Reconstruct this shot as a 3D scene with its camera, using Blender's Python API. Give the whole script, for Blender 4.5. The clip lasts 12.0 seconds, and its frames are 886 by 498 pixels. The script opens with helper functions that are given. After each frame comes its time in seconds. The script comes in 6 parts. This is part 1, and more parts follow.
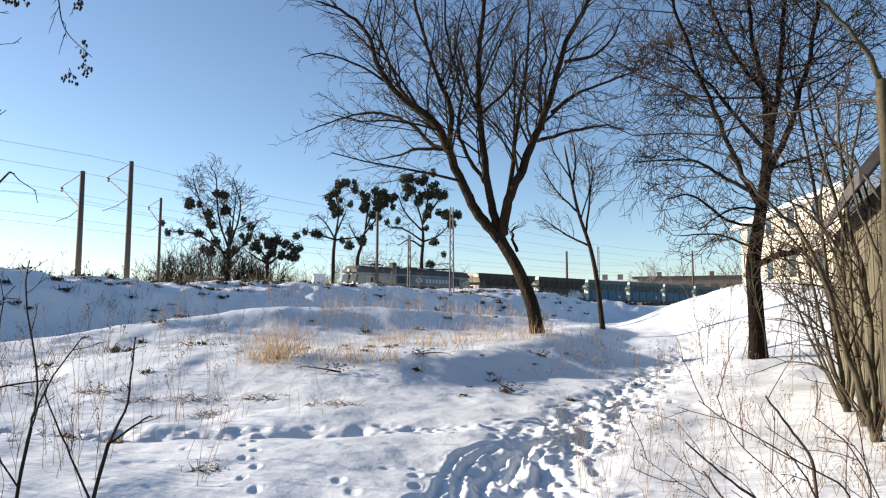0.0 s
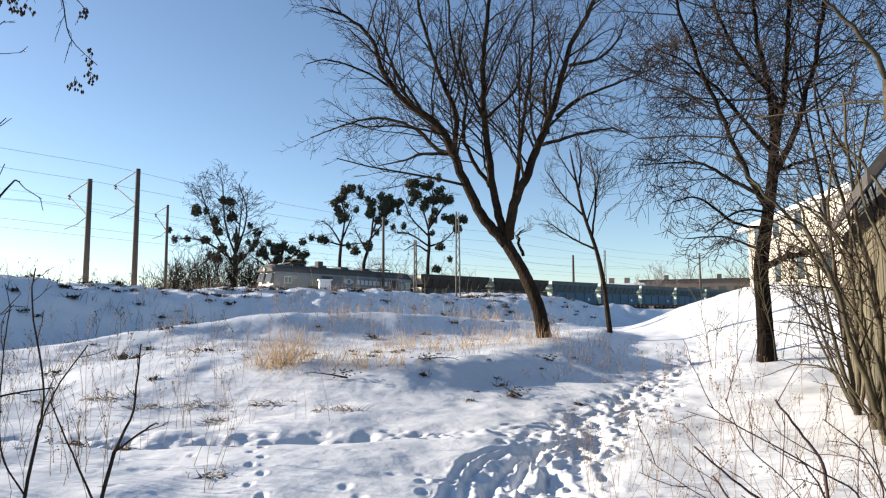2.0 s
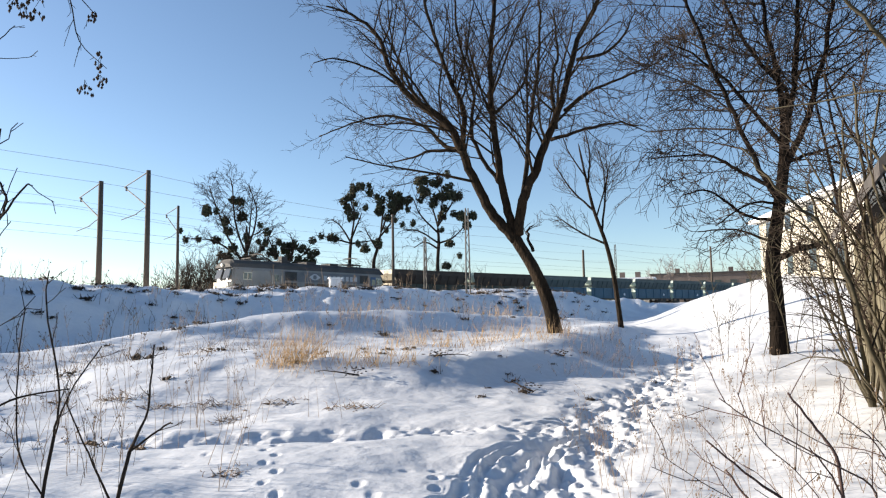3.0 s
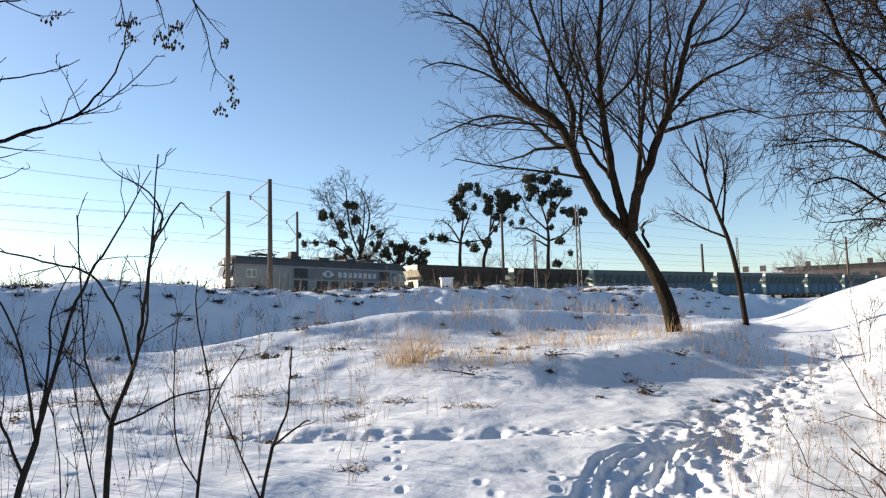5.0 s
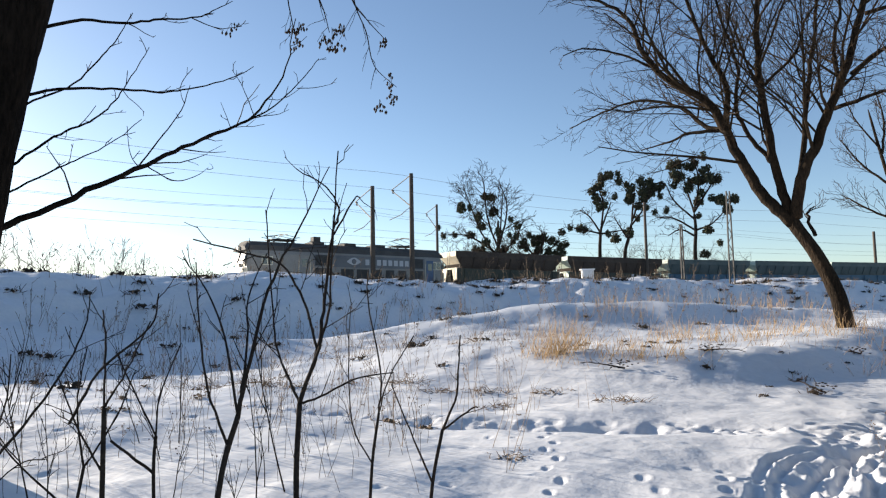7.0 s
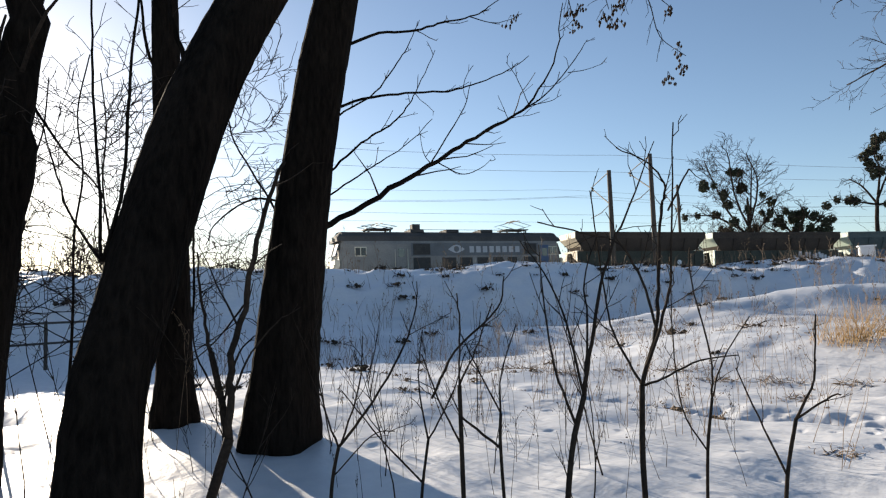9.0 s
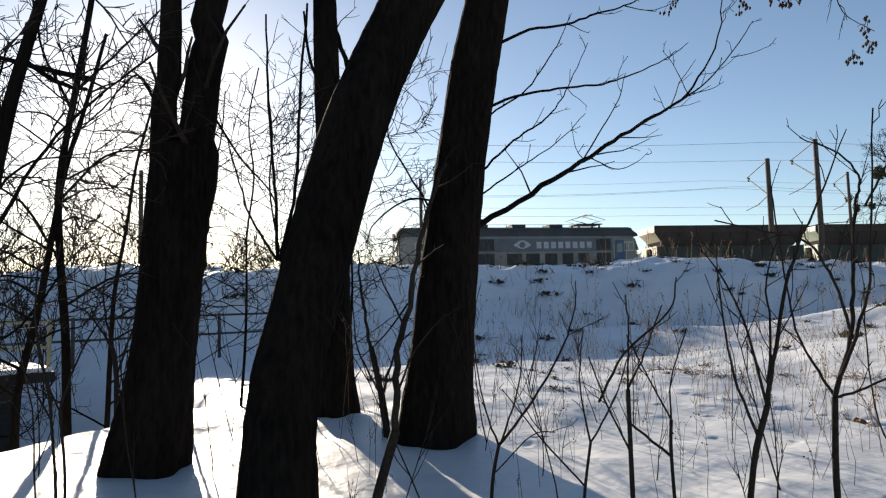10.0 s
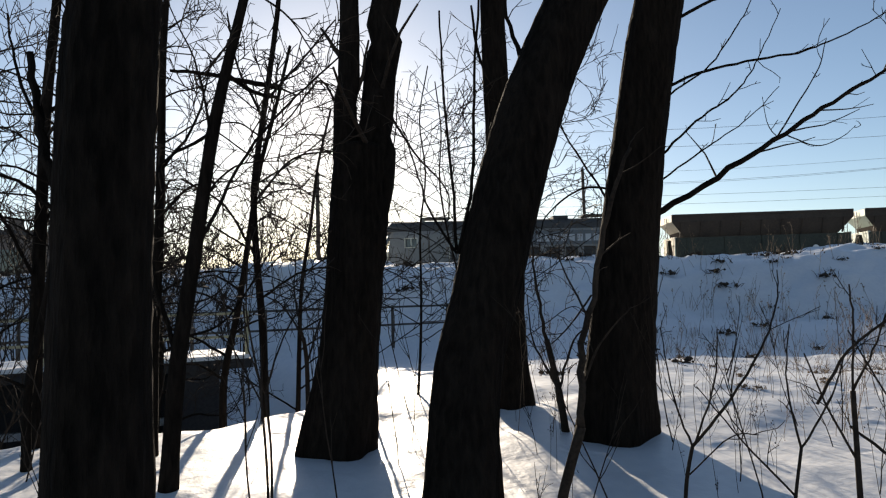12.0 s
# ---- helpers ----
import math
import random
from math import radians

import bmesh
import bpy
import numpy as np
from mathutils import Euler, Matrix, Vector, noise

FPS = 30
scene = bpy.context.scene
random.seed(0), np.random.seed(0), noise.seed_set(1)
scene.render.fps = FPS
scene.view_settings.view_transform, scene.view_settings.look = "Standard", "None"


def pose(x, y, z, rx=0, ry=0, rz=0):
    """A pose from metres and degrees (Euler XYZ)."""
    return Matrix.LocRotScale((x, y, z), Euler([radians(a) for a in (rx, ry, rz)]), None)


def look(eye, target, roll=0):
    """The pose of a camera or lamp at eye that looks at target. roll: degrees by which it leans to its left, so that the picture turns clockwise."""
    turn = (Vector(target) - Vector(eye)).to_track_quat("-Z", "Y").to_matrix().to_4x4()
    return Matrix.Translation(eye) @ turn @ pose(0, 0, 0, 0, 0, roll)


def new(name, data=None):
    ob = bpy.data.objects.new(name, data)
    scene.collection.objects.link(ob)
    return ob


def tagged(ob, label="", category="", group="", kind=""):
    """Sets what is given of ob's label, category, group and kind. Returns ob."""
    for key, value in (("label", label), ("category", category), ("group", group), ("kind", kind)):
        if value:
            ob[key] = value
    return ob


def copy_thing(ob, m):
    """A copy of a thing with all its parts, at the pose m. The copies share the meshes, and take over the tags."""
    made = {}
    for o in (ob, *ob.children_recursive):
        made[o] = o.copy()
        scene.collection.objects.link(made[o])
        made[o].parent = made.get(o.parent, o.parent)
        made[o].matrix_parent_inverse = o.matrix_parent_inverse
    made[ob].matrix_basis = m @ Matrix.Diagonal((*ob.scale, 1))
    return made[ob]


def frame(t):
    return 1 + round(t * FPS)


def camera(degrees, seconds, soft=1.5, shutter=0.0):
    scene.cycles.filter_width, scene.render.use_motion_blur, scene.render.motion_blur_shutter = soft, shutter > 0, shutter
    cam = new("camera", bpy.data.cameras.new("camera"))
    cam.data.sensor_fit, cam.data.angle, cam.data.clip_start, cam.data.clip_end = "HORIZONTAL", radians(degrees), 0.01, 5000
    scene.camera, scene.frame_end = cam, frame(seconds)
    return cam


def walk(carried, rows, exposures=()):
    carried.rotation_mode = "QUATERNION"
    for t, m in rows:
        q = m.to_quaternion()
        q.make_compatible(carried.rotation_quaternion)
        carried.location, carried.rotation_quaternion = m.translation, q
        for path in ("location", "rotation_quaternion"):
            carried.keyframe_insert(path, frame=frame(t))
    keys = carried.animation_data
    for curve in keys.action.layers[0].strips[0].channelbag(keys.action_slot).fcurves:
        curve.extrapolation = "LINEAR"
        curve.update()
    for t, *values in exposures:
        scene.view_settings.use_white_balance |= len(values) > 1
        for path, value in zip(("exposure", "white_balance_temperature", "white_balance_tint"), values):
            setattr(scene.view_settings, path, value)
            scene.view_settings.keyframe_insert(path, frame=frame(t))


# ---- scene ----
cam = camera(66.1, 12.0, soft=1.2)
PATH = [
    (0, (-0.013, 0.058, 1.627), (-0.013, 2.05, 1.804), 0.1),
    (0.5, (-0.007, 0.049, 1.631), (-0.008, 2.042, 1.803), -0.3),
    (1, (-0.004, 0.043, 1.634), (-0.007, 2.035, 1.817), -0.2),
    (1.5, (-0.003, 0.049, 1.634), (-0.012, 2.04, 1.826), -0.3),
    (2, (-0.007, 0.074, 1.627), (-0.025, 2.065, 1.818), -0.3),
    (2.5, (-0.001, 0.076, 1.624), (-0.017, 2.067, 1.806), -0.7),
    (4.5, (-0.041, -0.015, 1.659), (-0.317, 1.956, 1.848), -1.6),
    (5, (-0.057, -0.029, 1.658), (-0.421, 1.929, 1.843), -1.6),
    (5.5, (-0.072, -0.027, 1.662), (-0.52, 1.914, 1.841), -1.7),
    (6, (-0.08, -0.041, 1.656), (-0.63, 1.874, 1.832), -1.9),
    (6.5, (-0.135, -0.063, 1.655), (-0.783, 1.821, 1.829), -1.2),
    (8.5, (-0.66, -0.285, 1.617), (-1.796, 1.354, 1.771), -2.3),
    (9, (-0.792, -0.374, 1.615), (-2.108, 1.124, 1.77), -2.1),
    (9.5, (-0.851, -0.473, 1.618), (-2.356, 0.834, 1.788), -1.8),
    (10, (-0.902, -0.479, 1.651), (-2.494, 0.722, 1.805), -1.5),
    (10.5, (-1.011, -0.48, 1.644), (-2.65, 0.658, 1.787), -1.8),
    (11, (-1.042, -0.511, 1.641), (-2.74, 0.536, 1.788), -1.6),
    (11.5, (-1.041, -0.522, 1.644), (-2.81, 0.4, 1.782), -1.8),
    (12, (-1.042, -0.562, 1.649), (-2.871, 0.234, 1.794), -1.6),
]
walk(cam, [(t, look(eye, target, roll)) for t, eye, target, roll in PATH],
     [(t, e, k, 10) for t, e, k in ((0.0, 1.22, 6450), (2.5, 1.22, 6450), (4.5, 1.20, 6480), (6.5, 1.14, 6520), (8.5, 1.00, 6700), (9.5, 0.90, 6850), (10.5, 0.82, 6920), (12.0, 0.68, 6960))])

# ---- sky and sun ----
SUN_AZ, SUN_EL = 76.3, 14.3          # degrees to the left of the first view, degrees up
world = bpy.data.worlds.new("winter_sky")
scene.world = world
world.use_nodes = True
_wn = world.node_tree
_sky = _wn.nodes.new("ShaderNodeTexSky")
_sky.sky_type = "NISHITA"
_sky.sun_disc = False
_sky.sun_elevation = radians(SUN_EL)
_sky.sun_rotation = radians(-SUN_AZ)
_sky.air_density, _sky.dust_density, _sky.ozone_density = 0.8, 0.28, 1.8
_wn.nodes["Background"].inputs["Strength"].default_value = 0.085
_wn.links.new(_sky.outputs[0], _wn.nodes["Background"].inputs["Color"])
_sl = bpy.data.lights.new("sun", "SUN")
_sl.energy, _sl.angle, _sl.color = 5.0, radians(0.53), (1.0, 0.88, 0.73)
_so = new("sun", _sl)
_sd = Vector((-math.sin(radians(SUN_AZ)) * math.cos(radians(SUN_EL)), math.cos(radians(SUN_AZ)) * math.cos(radians(SUN_EL)), math.sin(radians(SUN_EL))))
_so.matrix_world = Matrix.Translation((0, 0, 60)) @ _sd.to_track_quat("Z", "Y").to_matrix().to_4x4()


# ---- materials ----
def mat(name, a, b, rough=0.7, big=1.5, fine=25.0, bump=0.3, dist=0.01, metal=0.0, rnd=0.0, spec=0.4, stretch=(1, 1, 1)):
    """Two-scale procedural surface: colour drifts from a to b by a broad and a fine noise, with a fine relief."""
    m = bpy.data.materials.new(name)
    m.use_nodes = True
    nt = m.node_tree
    p = nt.nodes["Principled BSDF"]
    co = nt.nodes.new("ShaderNodeTexCoord")
    mp = nt.nodes.new("ShaderNodeMapping")
    mp.inputs["Scale"].default_value = stretch
    nt.links.new(co.outputs["Object"], mp.inputs["Vector"])
    n1 = nt.nodes.new("ShaderNodeTexNoise")
    n2 = nt.nodes.new("ShaderNodeTexNoise")
    n1.inputs["Scale"].default_value, n2.inputs["Scale"].default_value = big, fine
    n1.inputs["Detail"].default_value, n2.inputs["Detail"].default_value = 4, 5
    for nn in (n1, n2):
        nt.links.new(mp.outputs[0], nn.inputs["Vector"])
    add = nt.nodes.new("ShaderNodeMath")
    add.operation = "ADD"
    nt.links.new(n1.outputs[0], add.inputs[0])
    nt.links.new(n2.outputs[0], add.inputs[1])
    last = add.outputs[0]
    if rnd:
        inf = nt.nodes.new("ShaderNodeObjectInfo")
        mul = nt.nodes.new("ShaderNodeMath")
        mul.operation = "MULTIPLY_ADD"
        mul.inputs[1].default_value = rnd
        nt.links.new(inf.outputs["Random"], mul.inputs[0])
        nt.links.new(last, mul.inputs[2])
        last = mul.outputs[0]
    mr = nt.nodes.new("ShaderNodeMapRange")
    mr.inputs[1].default_value, mr.inputs[2].default_value = 0.7, 1.3 + rnd
    nt.links.new(last, mr.inputs[0])
    mix = nt.nodes.new("ShaderNodeMix")
    mix.data_type = "RGBA"
    mix.inputs[6].default_value, mix.inputs[7].default_value = (*a, 1), (*b, 1)
    nt.links.new(mr.outputs[0], mix.inputs[0])
    nt.links.new(mix.outputs[2], p.inputs["Base Color"])
    p.inputs["Roughness"].default_value, p.inputs["Metallic"].default_value = rough, metal
    p.inputs["Specular IOR Level"].default_value = spec
    if bump:
        bp = nt.nodes.new("ShaderNodeBump")
        bp.inputs["Strength"].default_value, bp.inputs["Distance"].default_value = bump, dist
        nt.links.new(n2.outputs[0], bp.inputs["Height"])
        nt.links.new(bp.outputs[0], p.inputs["Normal"])
    return m


SNOW = mat("snow", (0.63, 0.65, 0.68), (0.73, 0.74, 0.755), 0.5, 0.35, 7.0, 0.4, 0.035, spec=1.0)
SNOWCAP = mat("snow_cap", (0.80, 0.81, 0.82), (0.88, 0.88, 0.88), 0.6, 0.8, 12.0, 0.3, 0.03)
# Bark taken near black: the trunks' backlit shade is put into the colour.
BARK = mat("backlit_grey_brown_bark", (0.005, 0.0043, 0.0036), (0.024, 0.018, 0.014), 0.95, 2.0, 22.0, 1.0, 0.06, spec=0.04, stretch=(1, 1, 0.25))
BARK_WARM = mat("warm_brown_bark", (0.008, 0.0065, 0.005), (0.046, 0.032, 0.021), 0.95, 2.0, 20.0, 1.0, 0.07, spec=0.1, stretch=(1, 1, 0.3))
TWIG = mat("dark_twig_bark", (0.016, 0.012, 0.010), (0.052, 0.038, 0.028), 0.9, 3.0, 40.0, 0.2, 0.004, spec=0.1)
TWIG_WARM = mat("ochre_twig_bark", (0.014, 0.010, 0.007), (0.062, 0.042, 0.025), 0.9, 3.0, 40.0, 0.2, 0.004, spec=0.1)
TWIG_OLIVE = mat("olive_shoot_bark", (0.018, 0.015, 0.008), (0.072, 0.057, 0.028), 0.8, 3.0, 30.0, 0.3, 0.006)
TWIG_RED = mat("reddish_shoot_bark", (0.03, 0.016, 0.014), (0.075, 0.038, 0.03), 0.8, 3.0, 30.0, 0.2, 0.004)
# Twigs of far scrub and woods: the haze of distance is painted in as paleness.
HAZE_TWIG = mat("haze_paled_far_twig", (0.10, 0.085, 0.08), (0.19, 0.16, 0.15), 0.95, 0.6, 8.0, 0.0)
MISTLETOE = mat("mistletoe_leaf", (0.022, 0.026, 0.014), (0.06, 0.062, 0.03), 0.8, 2.0, 15.0, 0.0)
SEED = mat("dry_brown_seed", (0.02, 0.014, 0.011), (0.06, 0.04, 0.028), 0.9, 8.0, 40.0, 0.0, spec=0.1)
STRAW = mat("dry_straw", (0.24, 0.14, 0.055), (0.46, 0.31, 0.14), 0.8, 6.0, 40.0, 0.0)
STRAW_DULL = mat("dull_dry_stem", (0.09, 0.058, 0.036), (0.22, 0.15, 0.09), 0.85, 6.0, 40.0, 0.0)
POLE_M = mat("weathered_brown_pole", (0.06, 0.045, 0.035), (0.12, 0.094, 0.072), 0.85, 1.5, 30.0, 0.4, 0.01, stretch=(1, 1, 0.15))
CONCRETE = mat("old_concrete", (0.26, 0.25, 0.235), (0.42, 0.41, 0.39), 0.9, 0.8, 18.0, 0.4, 0.01)
STEEL = mat("dark_steel", (0.035, 0.033, 0.031), (0.08, 0.074, 0.068), 0.7, 1.5, 25.0, 0.2, 0.003, 0.2)
WIRE_M = mat("copper_wire", (0.07, 0.06, 0.055), (0.11, 0.10, 0.09), 0.5, 2.0, 20.0, 0.0, metal=0.5)
LOCO_GREY = mat("dirty_light_grey_paint", (0.15, 0.146, 0.136), (0.24, 0.235, 0.22), 0.45, 0.9, 14.0, 0.08, 0.004)
LOCO_CREAM = mat("dirty_cream_paint", (0.55, 0.50, 0.38), (0.68, 0.64, 0.52), 0.45, 0.9, 14.0, 0.08, 0.004)
LOCO_BAND = mat("slate_grey_paint", (0.085, 0.092, 0.10), (0.13, 0.14, 0.15), 0.45, 0.9, 14.0, 0.08, 0.004)
LOCO_ROOF = mat("sooty_roof_paint", (0.045, 0.043, 0.042), (0.085, 0.08, 0.075), 0.8, 0.9, 14.0, 0.2, 0.006)
GRILLE = mat("black_grille_metal", (0.02, 0.02, 0.02), (0.045, 0.043, 0.04), 0.6, 3.0, 30.0, 0.2, 0.003)
WHITE_MARK = mat("white_lettering_paint", (0.62, 0.63, 0.64), (0.74, 0.75, 0.76), 0.5, 2.0, 30.0, 0.0)
LETTERING = mat("weathered_pale_lettering_paint", (0.34, 0.35, 0.36), (0.46, 0.47, 0.48), 0.5, 2.0, 30.0, 0.0)
BLUE_DOOR = mat("blue_door_paint", (0.03, 0.065, 0.13), (0.05, 0.10, 0.19), 0.45, 1.5, 15.0, 0.05)
HOP_BROWN = mat("rust_brown_hopper_paint", (0.034, 0.024, 0.018), (0.07, 0.05, 0.036), 0.75, 0.7, 9.0, 0.2, 0.006)
HOP_GREEN = mat("olive_green_hopper_paint", (0.024, 0.028, 0.02), (0.054, 0.058, 0.042), 0.7, 0.7, 9.0, 0.2, 0.006)
HOP_BLUE = mat("faded_blue_hopper_paint", (0.022, 0.065, 0.105), (0.05, 0.12, 0.175), 0.6, 0.7, 9.0, 0.2, 0.006)
HOP_GREYBLUE = mat("grey_teal_hopper_paint", (0.05, 0.07, 0.068), (0.10, 0.12, 0.115), 0.6, 0.7, 9.0, 0.2, 0.006)
HOP_END = mat("pale_cream_end_paint", (0.55, 0.47, 0.33), (0.72, 0.66, 0.52), 0.6, 1.2, 12.0, 0.15, 0.005)
HOP_ENDB = mat("pale_green_end_paint", (0.42, 0.52, 0.46), (0.58, 0.66, 0.58), 0.6, 1.2, 12.0, 0.15, 0.005)
GRAFFITI = mat("sprayed_white_paint", (0.10, 0.10, 0.11), (0.78, 0.78, 0.80), 0.5, 1.6, 5.0, 0.0)
PLASTER = mat("white_rendered_wall", (0.38, 0.35, 0.29), (0.50, 0.46, 0.39), 0.9, 0.5, 12.0, 0.2, 0.01)
PLANK = mat("weathered_board", (0.06, 0.053, 0.034), (0.165, 0.142, 0.09), 0.9, 1.2, 22.0, 0.5, 0.008, rnd=0.5, stretch=(1, 1, 0.12))
ROOFDARK = mat("dark_roofing_felt", (0.05, 0.046, 0.043), (0.09, 0.08, 0.075), 0.9, 1.0, 20.0, 0.3, 0.01)
BRICKDARK = mat("sooty_brick_wall", (0.12, 0.09, 0.075), (0.21, 0.165, 0.14), 0.9, 0.5, 10.0, 0.2, 0.01)
RAILPAINT = mat("yellowed_rail_paint", (0.34, 0.30, 0.17), (0.52, 0.47, 0.30), 0.6, 2.0, 25.0, 0.1, 0.002)
# Concrete under the bridge: the shade of the opening is put into its colour.
DARKVOID = mat("shade_dark_concrete", (0.018, 0.017, 0.017), (0.04, 0.038, 0.036), 0.9, 1.0, 15.0, 0.3, 0.01)
SOIL = mat("dark_litter", (0.02, 0.015, 0.01), (0.06, 0.042, 0.028), 0.95, 3.0, 25.0, 0.4, 0.02)


def glass(name, tint):
    m = bpy.data.materials.new(name)
    m.use_nodes = True
    p = m.node_tree.nodes["Principled BSDF"]
    p.inputs["Base Color"].default_value = (*tint, 1)
    p.inputs["Roughness"].default_value = 0.08
    p.inputs["Specular IOR Level"].default_value = 0.8
    return m


PANE = glass("dark_cab_glass", (0.03, 0.035, 0.04))


# ---- mesh helpers ----
class Mesh:
    """Collects plain geometry: boxes, prisms and tapered tubes, all joined into one mesh."""

    def __init__(self):
        self.v, self.f, self.n = [], [], 0

    def raw(self, verts, faces):
        k = self.n
        self.v.extend(verts)
        self.f.extend([tuple(i + k for i in f) for f in faces])
        self.n += len(verts)

    def box(self, x0, x1, y0, y1, z0, z1, bevel=0.0):
        b = min(bevel, (x1 - x0) / 3, (y1 - y0) / 3)
        if b <= 0:
            c = [(x0, y0), (x1, y0), (x1, y1), (x0, y1)]
        else:
            c = [(x0 + b, y0), (x1 - b, y0), (x1, y0 + b), (x1, y1 - b), (x1 - b, y1), (x0 + b, y1), (x0, y1 - b), (x0, y0 + b)]
        m = len(c)
        self.raw([(x, y, z0) for x, y in c] + [(x, y, z1) for x, y in c],
                 [tuple(range(m))[::-1], tuple(range(m, 2 * m))] + [(i, (i + 1) % m, m + (i + 1) % m, m + i) for i in range(m)])

    def loft(self, rings):
        m = len(rings[0])
        vs = [p for r in rings for p in r]
        fs = [tuple(range(m))[::-1], tuple(range(len(vs) - m, len(vs)))]
        for a in range(len(rings) - 1):
            fs += [(a * m + i, a * m + (i + 1) % m, (a + 1) * m + (i + 1) % m, (a + 1) * m + i) for i in range(m)]
        self.raw(vs, fs)

    def tube(self, pts, radii, sides=5, rough=0.0, rng=None):
        pts = [Vector(p) for p in pts]
        ref = None
        rings = []
        for i, p in enumerate(pts):
            t = pts[min(i + 1, len(pts) - 1)] - pts[max(i - 1, 0)]
            if t.length < 1e-6:
                t = Vector((0, 0, 1))
            t.normalize()
            if ref is None:
                ref = t.orthogonal()
            ref = ref - t * ref.dot(t)
            if ref.length < 1e-5:
                ref = t.orthogonal()
            ref.normalize()
            bi = t.cross(ref)
            r = radii[i]
            ring = []
            for k in range(sides):
                a = 2 * math.pi * k / sides
                q = r * (1 + (rng.uniform(-rough, rough) if rough else 0))
                w = ref * (math.cos(a) * q) + bi * (math.sin(a) * q)
                ring.append((p.x + w.x, p.y + w.y, p.z + w.z))
            rings.append(ring)
        self.loft(rings)

    def bole(self, pts, radii, sides, rng):
        """A thick stem with ridges that wind slowly up it and root lobes at its foot."""
        ph = [rng.uniform(0, 6.28) for _ in range(4)]
        rings = []
        for i, p in enumerate(pts):
            t = (pts[min(i + 1, len(pts) - 1)] - pts[max(i - 1, 0)]).normalized()
            ref = (Vector((1, 0, 0)) - t * t.x).normalized()
            bi = t.cross(ref)
            up = p.z - pts[0].z
            ring = []
            for k in range(sides):
                a = 2 * math.pi * k / sides
                q = 1 + 0.035 * math.sin(3 * a + ph[0] + 0.9 * up) + 0.025 * math.sin(5 * a + ph[1] - 1.3 * up) + 0.02 * math.sin(9 * a + ph[2] + 0.5 * up)
                q += 0.14 * math.exp(-(up / (radii[0] * 1.6)) ** 2) * math.sin(4 * a + ph[3]) + rng.uniform(-0.022, 0.022) + 0.03 * math.sin(2.1 * up + ph[1])
                w = (ref * math.cos(a) + bi * math.sin(a)) * (radii[i] * q)
                ring.append((p.x + w.x, p.y + w.y, p.z + w.z))
            rings.append(ring)
        for back, f in ((1, 0.35), (2, 0.72), (3, 0.92)):
            c = pts[-back]
            rings[-back] = [(c.x + (x - c.x) * f, c.y + (y - c.y) * f, c.z + (z - c.z) * f) for x, y, z in rings[-back]]
        self.loft(rings)

    def blob(self, c, r, rng, squash=1.0):
        """A small rough eight-faced lump."""
        d = [(1, 0, 0), (0, 1, 0), (-1, 0, 0), (0, -1, 0), (0, 0, squash), (0, 0, -squash)]
        vs = [(c[0] + x * r * rng.uniform(0.7, 1.25), c[1] + y * r * rng.uniform(0.7, 1.25), c[2] + z * r * rng.uniform(0.7, 1.25)) for x, y, z in d]
        self.raw(vs, [(0, 1, 4), (1, 2, 4), (2, 3, 4), (3, 0, 4), (1, 0, 5), (2, 1, 5), (3, 2, 5), (0, 3, 5)])

    def data(self, name, material, smooth=False):
        me = bpy.data.meshes.new(name)
        me.from_pydata(self.v, [], self.f)
        if smooth:
            me.polygons.foreach_set("use_smooth", [True] * len(me.polygons))
        me.materials.append(material)
        me.update()
        return me


def part(name, m, material, parent=None, label="", smooth=False):
    ob = new(name, m.data(name, material, smooth))
    if parent is not None:
        ob.parent = parent
    if label:
        tagged(ob, label)
    return ob


def thing(name, place, label, category, group="", turn=0.0):
    ob = new(name)
    ob.empty_display_size = 0.2
    ob.matrix_basis = pose(place[0], place[1], place[2], 0, 0, turn)
    return tagged(ob, label, category, group)


# ---- plan: s runs along the track the way the train goes, u away from the first eye ----
PERP = 46.0
NX, NY = -math.sin(radians(PERP)), math.cos(radians(PERP))
DX, DY = -math.cos(radians(PERP)), -math.sin(radians(PERP))
TRACK_TURN = math.degrees(math.atan2(DY, DX))


def su(s, u):
    return DX * s + NX * u, DY * s + NY * u


def sstep(a, b, x):
    t = np.clip((x - a) / (b - a), 0, 1)
    return t * t * (3 - 2 * t)


def rail(s):
    """Height of the rail head along the line, which climbs the way the train goes."""
    return 1.95 + 0.60 * float(sstep(-55, -8, s))


def bend(s):
    """How far the line has swung towards the first eye, on its curve."""
    a = np.maximum(np.asarray(s, float) + 40, 0)
    return np.where(a < 66, 0.0042 * a * a, 18.295 + 0.554 * (a - 66))


def tr(s, u):
    return su(s, u - float(bend(s)))


def path_x(y):
    return np.interp(y, (2.0, 4.0, 6.5, 9.1, 13.3, 19.7, 28.0, 36.0, 60.0), (-0.2, 0.1, 0.6, 1.6, 3.5, 6.6, 10.0, 11.5, 14.0))


def vnoise(x, y, seed):
    """Smooth value noise on arrays."""
    xi, yi = np.floor(x), np.floor(y)
    fx, fy = x - xi, y - yi
    fx, fy = fx * fx * (3 - 2 * fx), fy * fy * (3 - 2 * fy)

    def h(a, b):
        q = np.sin(a * 127.1 + b * 311.7 + seed * 74.7) * 43758.5453
        return q - np.floor(q)

    return (h(xi, yi) * (1 - fx) + h(xi + 1, yi) * fx) * (1 - fy) + (h(xi, yi + 1) * (1 - fx) + h(xi + 1, yi + 1) * fx) * fy - 0.5


